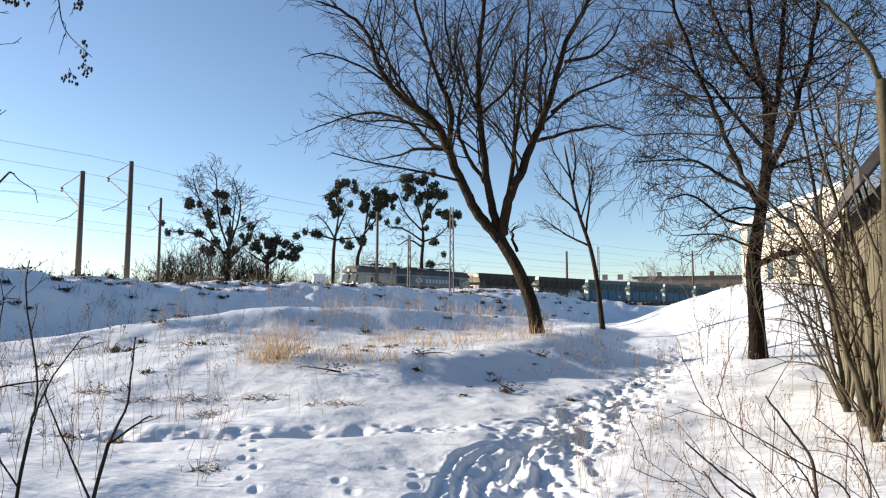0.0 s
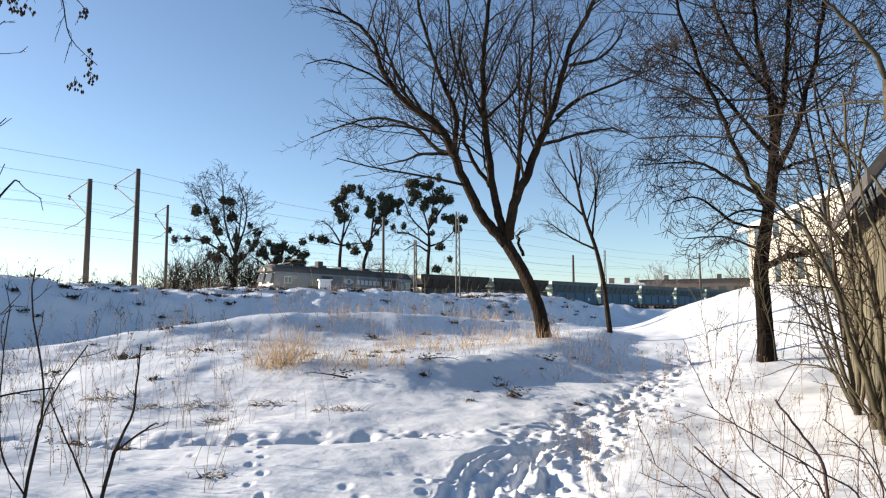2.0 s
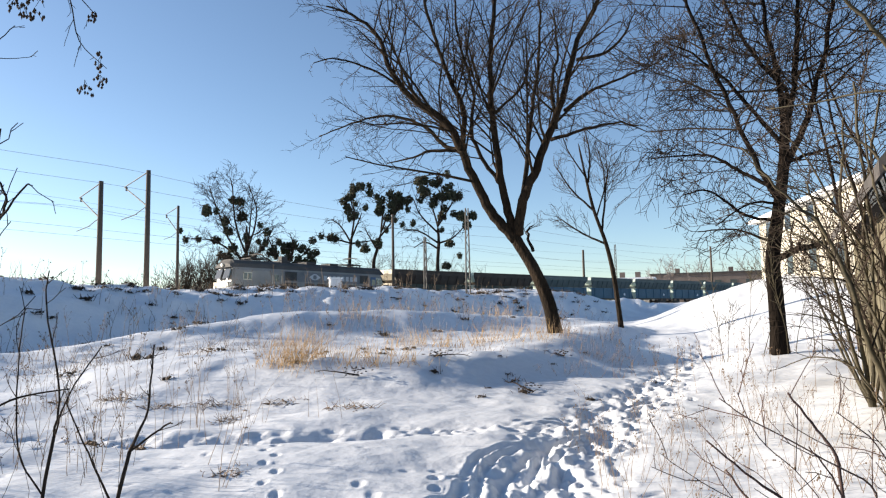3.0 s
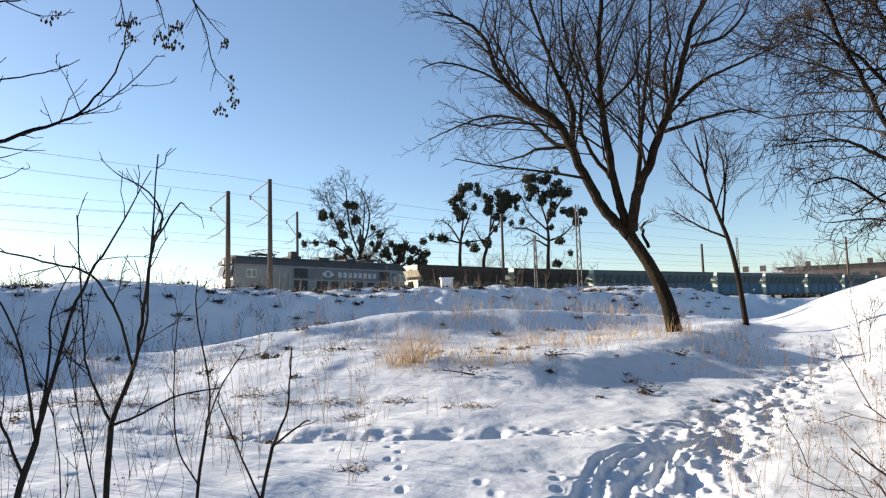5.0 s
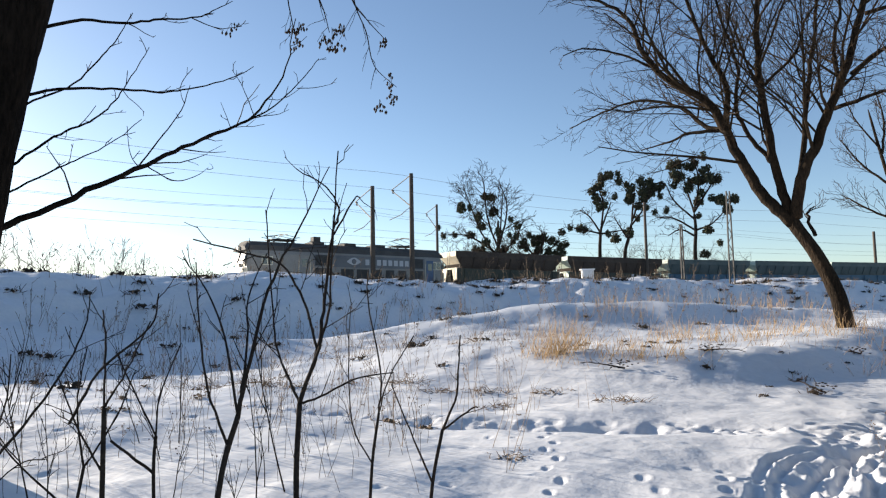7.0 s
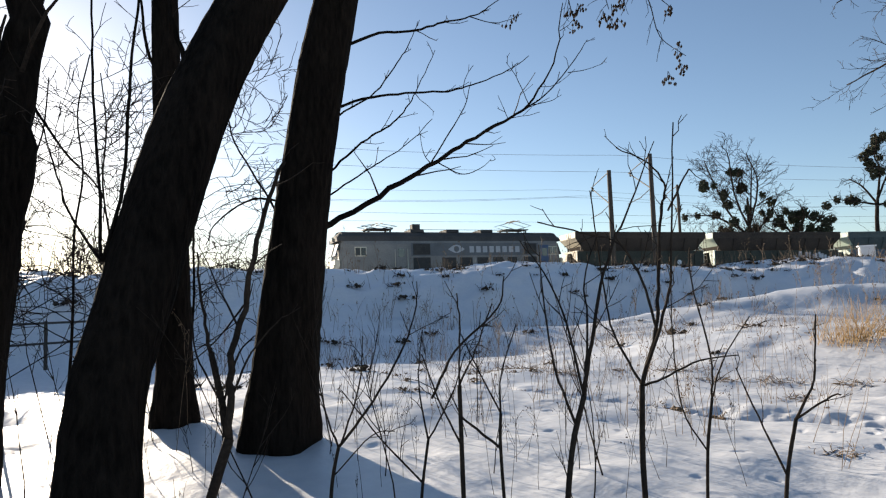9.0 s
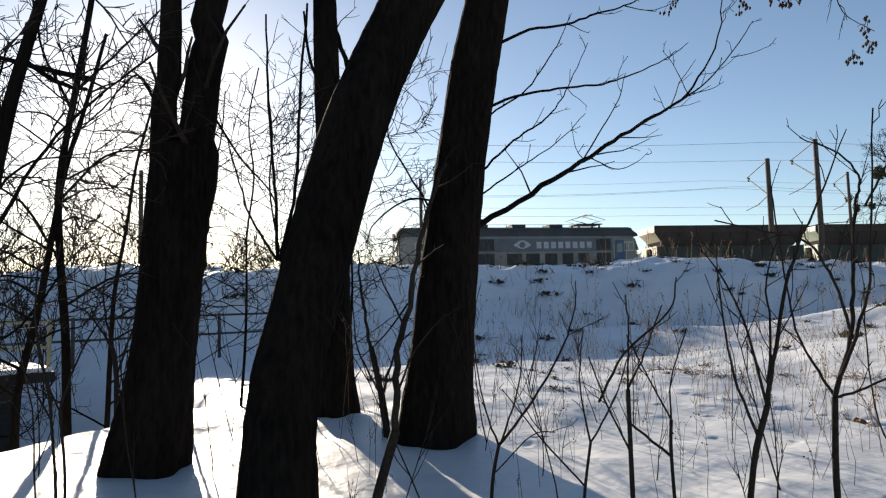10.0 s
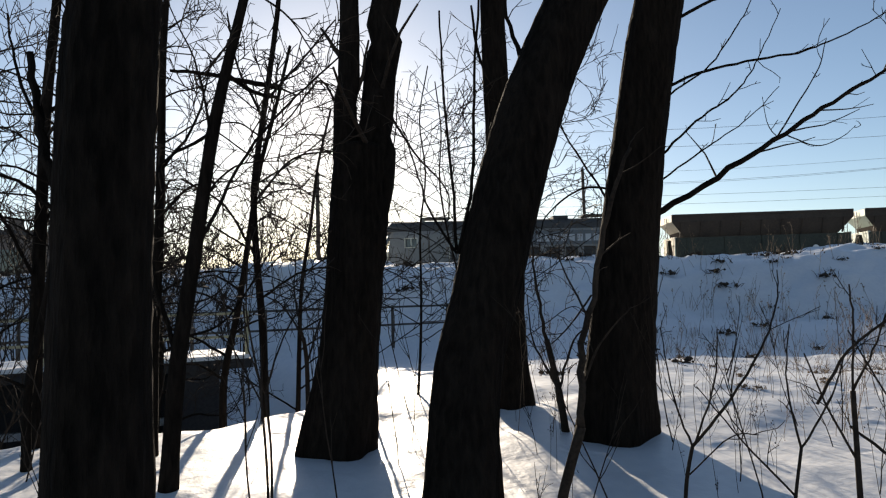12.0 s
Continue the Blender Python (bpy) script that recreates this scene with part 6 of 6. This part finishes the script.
blades("dry_grass", [(_r.uniform(-7, 5), _r.uniform(15, 24), 0.3, 8, 0.15, 0.55, 0.4, 0.005) for k in range(60)], "scattered pale dry grass in the snow", STRAW_DULL)
blades("dry_grass", [(_r.uniform(-18, -6), _r.uniform(9, 22), 0.35, 7, 0.15, 0.6, 0.4, 0.006) for k in range(60)], "scattered dull dry grass in the snow", STRAW_DULL)
blades("dry_grass", [(3.9 + _r.uniform(-1.5, 2), 21 + _r.uniform(-2.5, 2.5), 0.25, 7, 0.15, 0.7, 0.3, 0.006) for k in range(26)], "dull dry stalks round the leaning tree", STRAW_DULL)
blades("weed_stems", [(_r.uniform(-7.5, -1.6), _r.uniform(5.2, 10.5), 0.18, 3, 0.4, 1.35, 0.12, 0.0036) for k in range(22)], "tall thin dead weed stems in the snow", STRAW_DULL, "weeds")
blades("weed_stems", [(_r.uniform(-9.5, -2.6), _r.uniform(2.6, 7.5), 0.14, 2, 0.3, 1.1, 0.14, 0.003) for k in range(18)], "tall thin dead weed stems in the snow", TWIG, "weeds")
blades("weed_stems", [(_r.uniform(1.3, 4.0), _r.uniform(3.4, 7.5), 0.15, 4, 0.2, 0.7, 0.25, 0.003) for k in range(26)], "thin brown dead stems on the snowy slope", STRAW_DULL, "weeds")


def weeds(name, spots, label, material, width=0.0035):
    """Dead stalks that fork near the top and end in small dry heads. spots: (x, y, height)."""
    m = Mesh()
    rng = random.Random(len(spots) * 3 + 2)
    for x, y, h in spots:
        q = wander((x, y, height(x, y) - 0.03), (rng.gauss(0, 0.13), rng.gauss(0, 0.13), 1), h, 5, rng, 0.06, 0.0)
        m.tube(q, [width * (1 - 0.12 * i) for i in range(6)], 3)
        for k in range(rng.randrange(2, 7)):
            p, d = along(q, rng.uniform(0.4, 1.0))
            a = rng.uniform(0, 6.28)
            b = wander(p, d + Vector((math.cos(a), math.sin(a), 0)) * rng.uniform(0.4, 0.9), h * rng.uniform(0.1, 0.3), 3, rng, 0.12, 0.04)
            m.tube(b, [width * 0.6, width * 0.55, width * 0.5, width * 0.4], 3)
            if rng.random() < 0.55:
                for j in range(3):
                    m.blob(b[-1] + Vector((rng.gauss(0, 0.015), rng.gauss(0, 0.015), rng.gauss(0, 0.015))), width * rng.uniform(1.4, 3.0), rng)
    return tagged(part(name, m, material), label, "weeds", kind="stuff")


def fan(a0, a1, d0, d1):
    a, d = radians(_r.uniform(a0, a1)), _r.uniform(d0, d1)
    return -0.5 - d * math.sin(a), -0.2 + d * math.cos(a)


weeds("dead_weeds", [(*fan(14, 66, 7.5, 16.0), _r.uniform(0.35, 1.25)) for k in range(170)], "forking dead weed stalks in the snowy meadow", STRAW_DULL, 0.0042)
weeds("dead_weeds", [(*fan(20, 70, 5.0, 9.0), _r.uniform(0.3, 1.1)) for k in range(46)], "dark forking dead weed stalks in the snow", TWIG, 0.0028)
weeds("slope_weeds", [(_r.uniform(1.2, 4.6), _r.uniform(3.6, 9.0), _r.uniform(0.2, 0.75)) for k in range(170)], "thin brown weed stalks on the snowy slope", STRAW_DULL, 0.003)
weeds("slope_weeds", [(4.0 + _r.uniform(0, 4.5), _r.uniform(9, 22), _r.uniform(0.2, 0.8)) for k in range(120)], "thin brown weed stalks up the snowy slope", STRAW_DULL, 0.005)
weeds("bank_weeds", [(*tr(_r.uniform(-50, 30), _r.uniform(32, 47)), _r.uniform(0.5, 1.6)) for k in range(260)], "wispy forking dead stalks on the snowy bank", STRAW_DULL, 0.012)
weeds("ridge_weeds", [(*su(_r.uniform(-30, 4), _r.uniform(19, 29)), _r.uniform(0.4, 1.3)) for k in range(220)], "wispy forking dead stalks on the snowy ridge", STRAW_DULL, 0.008)


blades("bank_stems", [(*tr(_r.uniform(-55, 30), _r.uniform(33, 47)), _r.uniform(0.2, 0.7), 9, 0.3, 1.1, 0.25, 0.011) for k in range(90)], "wispy brown dead stems on the snowy bank", STRAW_DULL, "weeds")
blades("ridge_stems", [(*su(_r.uniform(-30, 4), _r.uniform(19, 29)), _r.uniform(0.2, 0.6), 9, 0.25, 0.9, 0.3, 0.008) for k in range(70)], "wispy brown dead stems on the snowy ridge", STRAW_DULL, "weeds")
blades("ridge_grass", [(*su(_r.uniform(-30, -16), _r.uniform(21, 27)), _r.uniform(0.2, 0.5), 14, 0.3, 0.9, 0.3, 0.008) for k in range(26)], "straw-coloured dry grass on the snowy ridge", STRAW)


def litter(name, spots, label, material):
    """Low dark tufts and fallen twigs that stick out of the snow."""
    m = Mesh()
    rng = random.Random(77 + len(spots))
    for x, y, r in spots:
        z = height(x, y)
        for k in range(14):
            a = rng.uniform(0, 6.28)
            p = Vector((x + rng.gauss(0, r * 0.5), y + rng.gauss(0, r * 0.4), z - 0.03))
            d = Vector((math.cos(a), math.sin(a), rng.uniform(0.5, 2.2)))
            q = wander(p, d, r * rng.uniform(0.4, 1.0), 3, rng, 0.25, -0.1)
            w = 0.022 * r + 0.003
            m.tube(q, [w, w, w * 0.8, w * 0.5], 3)
        for k in range(9):
            m.blob((x + rng.gauss(0, r * 0.3), y + rng.gauss(0, r * 0.3), z + r * rng.uniform(0.0, 0.25)), r * rng.uniform(0.1, 0.26), rng, 0.6)
    return tagged(part(name, m, material), label, "litter", kind="stuff")


def line_spot(s, u, r):
    x, y = tr(s, u)
    return (x, y, r)


litter("bank_tufts", [line_spot(_r.uniform(-60, 34), _r.triangular(33, 47.5, 42), _r.uniform(0.18, 0.65)) for k in range(380)], "dark dead tufts poking through the snow of the bank", SOIL)
litter("ridge_tufts", [line_spot(_r.uniform(-30, 6), _r.uniform(21, 31), _r.uniform(0.15, 0.5)) for k in range(46)], "dark dead tufts along the snowy ridge", SOIL)
litter("terrace_litter", [(_r.uniform(-6, 5), _r.uniform(11.5, 19), _r.uniform(0.08, 0.22)) for k in range(28)], "fallen twigs and dead leaves on the snow", SOIL)
litter("meadow_litter", [(_r.uniform(-14, -3), _r.uniform(6, 18), _r.uniform(0.06, 0.2)) for k in range(28)], "dead tufts poking through the snowy meadow", STRAW_DULL)


def tussock(x, y, r, seed):
    rng = random.Random(seed)
    root = thing("tussock", (x, y, height(x, y) - 0.02), "low matted tussock of dry brown grass in snow", "grass", "dry tussocks")
    m = Mesh()
    for k in range(110):
        a = rng.uniform(0, 6.28)
        q = wander((rng.gauss(0, r * 0.45), rng.gauss(0, r * 0.3), 0), (math.cos(a), math.sin(a), rng.uniform(0.1, 1.0)), r * rng.uniform(0.25, 0.6), 3, rng, 0.25, -0.2)
        m.tube(q, [0.006, 0.005, 0.004, 0.002], 3)
    tagged(part("tuft", m, STRAW_DULL, root), kind="stuff")


for k, (x, y, r) in enumerate(((-10.3, 11.7, 0.8), (-9.6, 12.2, 0.6), (-8.5, 11.9, 0.5), (-4.36, 12.38, 0.45), (-5.36, 12.18, 0.4), (-3.69, 10.92, 0.35), (-2.29, 6.94, 0.22), (-1.72, 10.91, 0.4), (-6.24, 12.81, 0.5), (-3.1, 12.2, 0.4))):
    tussock(x, y, r, k + 1)


# fallen stick with dead leaves on the terrace edge
def fallen_branch(x, y, turn, length, seed):
    rng = random.Random(seed)
    root = thing("fallen_branch", (x, y, height(x, y) + 0.03), "dead fallen branch with withered leaves on snow", "branch", "fallen branches", turn)
    m = Mesh()
    q = wander((0, 0, 0), (1, 0, 0.25), length, 6, rng, 0.12, -0.03)
    m.tube(q, [0.018 - 0.002 * i for i in range(7)], 5)
    TWIG_R[0] = 0.004
    sprout(m, q, 0.016, 0.006, 0, rng, [(4, 0.3, 45, 0.15, 0.05), (5, 0.4, 40, 0.08, 0.0)])
    part("stick", m, TWIG, root)
    lf = Mesh()
    for k in range(26):
        lf.blob((rng.gauss(0.1, 0.12), rng.gauss(0, 0.1), rng.uniform(0.0, 0.15)), 0.035, rng, 0.4)
    tagged(part("withered_leaves", lf, SEED, root), kind="stuff")


fallen_branch(1.35, 13.2, 120, 1.1, 1)
fallen_branch(2.6, 17.5, 150, 1.3, 2)
fallen_branch(-0.6, 15.0, 20, 0.9, 3)
fallen_branch(-2.0, 13.5, 170, 0.9, 4)


# ---- buildings ----
def wall_run(name, a, b, z_low, z_high, thick, material, parent):
    """A wall from a to b in the plan, in world metres."""
    m = Mesh()
    d = Vector((b[0] - a[0], b[1] - a[1], 0)).normalized()
    n = Vector((-d.y, d.x, 0)) * thick
    c = [(a[0], a[1]), (b[0], b[1]), (b[0] + n.x, b[1] + n.y), (a[0] + n.x, a[1] + n.y)]
    m.loft([[(x, y, z_low) for x, y in c], [(x, y, z_high) for x, y in c]])
    return part(name, m, material, parent)


def white_house():
    root = thing("white_house", (0, 0, 0), "white rendered house with snowy roof behind bare trees", "house")
    a, b = (20.1, 45.8), (17.9, 30.0)
    c, e = (30.1, 44.0), (27.9, 27.3)
    for p, q in ((b, a), (a, c), (c, e), (e, b)):
        wall_run("wall", q, p, 0.5, 7.3, 0.3, PLASTER, root)
    rf = Mesh()
    ra, rb = ((a[0] + c[0]) / 2, (a[1] + c[1]) / 2 + 0.5), ((b[0] + e[0]) / 2, (b[1] + e[1]) / 2 - 0.5)
    lo = [(a[0] - 0.5, a[1] + 0.5, 7.3), (b[0] - 0.5, b[1] - 0.5, 7.3), (e[0] + 0.5, e[1] - 0.5, 7.3), (c[0] + 0.5, c[1] + 0.5, 7.3)]
    hi = [(ra[0], ra[1], 8.2), (rb[0], rb[1], 8.2)]
    rf.raw([*lo, *hi, *[(x, y, z - 0.25) for x, y, z in lo]], [(0, 1, 5, 4), (2, 3, 4, 5), (1, 2, 5), (3, 0, 4), (6, 7, 1, 0), (7, 8, 2, 1), (8, 9, 3, 2), (9, 6, 0, 3), (9, 8, 7, 6)])
    part("roof", rf, SNOWCAP, root, "snow-covered roof")
    d = Vector((b[0] - a[0], b[1] - a[1], 0)).normalized()
    n = Vector((d.y, -d.x, 0))
    if n.x > 0:
        n = -n
    for k in range(4):
        for z in (3.3, 5.9):
            p = Vector((a[0], a[1], 0)) + d * (2.2 + 3.6 * k)
            f = Mesh()
            q = [p + n * 0.05 - d * 0.6, p + n * 0.05 + d * 0.6, p - n * 0.02 + d * 0.6, p - n * 0.02 - d * 0.6]
            f.loft([[(v.x, v.y, z) for v in q], [(v.x, v.y, z + 1.4) for v in q]])
            w = part("window", f, LOCO_CREAM, root)
            g = Mesh()
            q = [p + n * 0.07 - d * 0.5, p + n * 0.07 + d * 0.5, p + d * 0.5, p - d * 0.5]
            g.loft([[(v.x, v.y, z + 0.1) for v in q], [(v.x, v.y, z + 1.3) for v in q]])
            part("pane", g, PANE, w)


white_house()


def shed():
    """Board-clad shed with a dark felt roof, on the right."""
    root = thing("board_shed", (0, 0, 0), "weathered grey-brown board shed with dark roof", "shed")
    a, b = Vector((7.01, 12.24, 0)), Vector((4.16, 6.2, 0))
    d = (b - a).normalized()
    n = Vector((d.y, -d.x, 0))
    if n.x < 0:
        n = -n
    w = Mesh()
    c = [a + n * 0.03, b + n * 0.03, b + n * 3.2, a + n * 3.2]
    w.loft([[(v.x, v.y, -0.2) for v in c], [(v.x, v.y, 3.0) for v in c]])
    wall = part("wall", w, ROOFDARK, root)
    r = Mesh()
    c2 = [a - d * 0.3 - n * 0.35, b + d * 0.3 - n * 0.35, b + d * 0.3 + n * 1.7, a - d * 0.3 + n * 1.7]
    hh = (2.75, 2.75, 5.4, 5.4)
    r.loft([[(v.x, v.y, h) for v, h in zip(c2, hh)], [(v.x, v.y, h + 0.14) for v, h in zip(c2, hh)]])
    part("roof", r, ROOFDARK, root, "dark felt roof")
    rng = random.Random(8)
    L = (b - a).length
    x = 0.0
    while x < L:
        bw = rng.uniform(0.13, 0.17)
        m = Mesh()
        t = rng.uniform(0.018, 0.03)
        p0, p1 = a + d * (x + 0.004), a + d * (x + bw)
        q = [p0 - n * t, p1 - n * t, p1 + n * 0.028, p0 + n * 0.028]
        top = 2.75 + rng.uniform(-0.06, 0.05)
        m.loft([[(v.x, v.y, 0.1) for v in q], [(v.x, v.y, top) for v in q]])
        part("board", m, PLANK, wall)
        x += bw
    x = 0.0
    while x < 3.1:
        bw = rng.uniform(0.13, 0.17)
        m = Mesh()
        p0, p1 = a + n * (x + 0.004), a + n * (x + bw)
        q = [p0 - d * 0.03, p1 - d * 0.03, p1 + d * 0.0, p0 + d * 0.0]
        m.loft([[(v.x, v.y, 0.1) for v in q], [(v.x, v.y, 2.9 + 0.45 * x) for v in q]])
        part("board", m, PLANK, wall)
        x += bw


shed()


def far_building(name, x, y, turn, L, W, H, wall, label, windows=0, snow=True):
    z = max(height(x, y), 1.0) - 0.5
    root = thing(name, (x, y, z), label, "building", turn=turn)
    m = Mesh()
    m.box(-L / 2, L / 2, 0, W, 0, H)
    part("wall", m, wall, root)
    r = Mesh()
    r.box(-L / 2 - 0.4, L / 2 + 0.4, -0.4, W + 0.4, H, H + 0.35, 0.1)
    part("roof", r, SNOWCAP if snow else ROOFDARK, root)
    for k in range(windows):
        wx = -L / 2 + (k + 0.5) * L / windows
        g = Mesh()
        g.box(wx - 0.8, wx + 0.8, -0.06, 0.02, H * 0.45, H * 0.8)
        wn = part("window", g, PANE, root)
        s = Mesh()
        s.box(wx - 0.95, wx + 0.95, -0.12, 0.02, H * 0.42, H * 0.45)
        part("sill", s, CONCRETE, wn)
    for k in (-0.3, 0.1):
        c = Mesh()
        c.box(L * k - 0.6, L * k + 0.6, W * 0.4, W * 0.4 + 1.2, H + 0.3, H + 1.8)
        part("chimney", c, BRICKDARK, root)


far_building("warehouse", 68.0, 181.0, -20, 34, 12, 9.0, BRICKDARK, "long low brown warehouse beyond the railway", 9, False)
far_building("cottage", 40.5, 160.0, -18, 9, 8, 7.0, PLASTER, "small pale cottage with snowy roof beyond the railway", 3)
far_building("brick_hall", -66.0, -13.0, 100, 26, 10, 6.2, BRICKDARK, "dark brick hall beyond the ditch", 6, False)


def cabinet(x, y):
    root = thing("line_side_cabinet", (x, y, height(x, y) - 0.1), "small white line-side equipment cabinet on the bank", "cabinet", turn=20)
    m = Mesh()
    m.box(-0.42, 0.42, -0.3, 0.3, 0, 1.1, 0.04)
    part("body", m, WHITE_MARK, root)
    m = Mesh()
    m.box(-0.5, 0.5, -0.36, 0.36, 1.1, 1.18, 0.04)
    part("lid", m, SNOWCAP, root)
    m = Mesh()
    m.box(-0.36, 0.36, -0.325, -0.3, 0.1, 1.0, 0.01)
    part("door", m, WHITE_MARK, root)


cabinet(-9.0, 49.2)


# ---- bridge over the ditch ----
def bridge():
    root = thing("ditch_bridge", (-17.2, -1.2, 0), "snow-covered concrete ditch bridge with pipe railings", "bridge", turn=96)
    # Deck face, abutments and back wall are painted near black to stand for shade.
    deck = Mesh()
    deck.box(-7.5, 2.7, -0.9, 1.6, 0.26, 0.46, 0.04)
    dk = part("deck", deck, DARKVOID, root, "concrete slab coloured dark as in shade")
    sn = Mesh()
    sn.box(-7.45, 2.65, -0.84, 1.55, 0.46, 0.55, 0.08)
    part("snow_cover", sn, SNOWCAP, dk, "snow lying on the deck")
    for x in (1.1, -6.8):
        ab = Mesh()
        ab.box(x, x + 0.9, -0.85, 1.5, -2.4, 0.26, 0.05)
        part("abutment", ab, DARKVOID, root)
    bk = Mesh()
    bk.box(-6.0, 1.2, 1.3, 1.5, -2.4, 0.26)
    part("back_wall", bk, DARKVOID, root, "culvert wall coloured dark as in shade")
    lg = Mesh()
    lg.box(-6.0, 1.2, 0.1, 0.25, -0.95, -0.8)
    part("beam", lg, CONCRETE, root, "pale cross beam")
    for y, x0, x1 in ((1.45, -7.2, 9.0), (-0.75, -7.2, 2.6)):
        for z in (0.95, 1.45):
            b = Mesh()
            b.tube([(x0, y, z), (x1, y, z)], [0.03, 0.03], 6)
            part("rail", b, RAILPAINT if y < 0 else STEEL, root)
        n = int((x1 - x0) / 1.8)
        for k in range(n + 1):
            p = Mesh()
            x = x0 + k * (x1 - x0) / n
            p.tube([(x, y, 0.3), (x, y, 1.5)], [0.045, 0.04], 6)
            part("post", p, RAILPAINT if y < 0 else STEEL, root)


bridge()


def motions():
    """The train rolls along its line from right to left."""
    front = ((0.0, -44.6), (1.5, -36.4), (2.5, -30.9), (5.5, -14.2), (6.5, -8.6), (8.5, 2.9), (10.5, 14.5), (12.0, 23.2))
    # distance run along the curved line, against s
    table = [-200.0]
    step = 0.5
    for k in range(600):
        sl = (float(bend(-200 + step * (k + 1))) - float(bend(-200 + step * k))) / step
        table.append(table[-1] + step * math.sqrt(1 + sl * sl))
    table = np.array(table) + 0.0
    along_s = -200 + step * np.arange(601)

    def place(a):
        s = float(np.interp(a, table, along_s))
        x, y = tr(s, 57.0)
        return Vector((x, y, rail(s)))

    for k, unit in enumerate([LOCO] + WAGONS):
        back = 0.0 if k == 0 else 19.35 + PITCH * (k - 1)
        length = 18.0 if k == 0 else 11.5
        rows = []
        for t, a in front:
            p, q = place(a - back), place(a - back - length)
            d = p - q
            rows.append((t, pose(p.x, p.y, p.z, 0, 0, math.degrees(math.atan2(d.y, d.x))) @ pose(0, 0, 0, 0, -math.degrees(math.atan2(d.z, math.hypot(d.x, d.y))), 0)))
        walk(unit, rows)


motions()
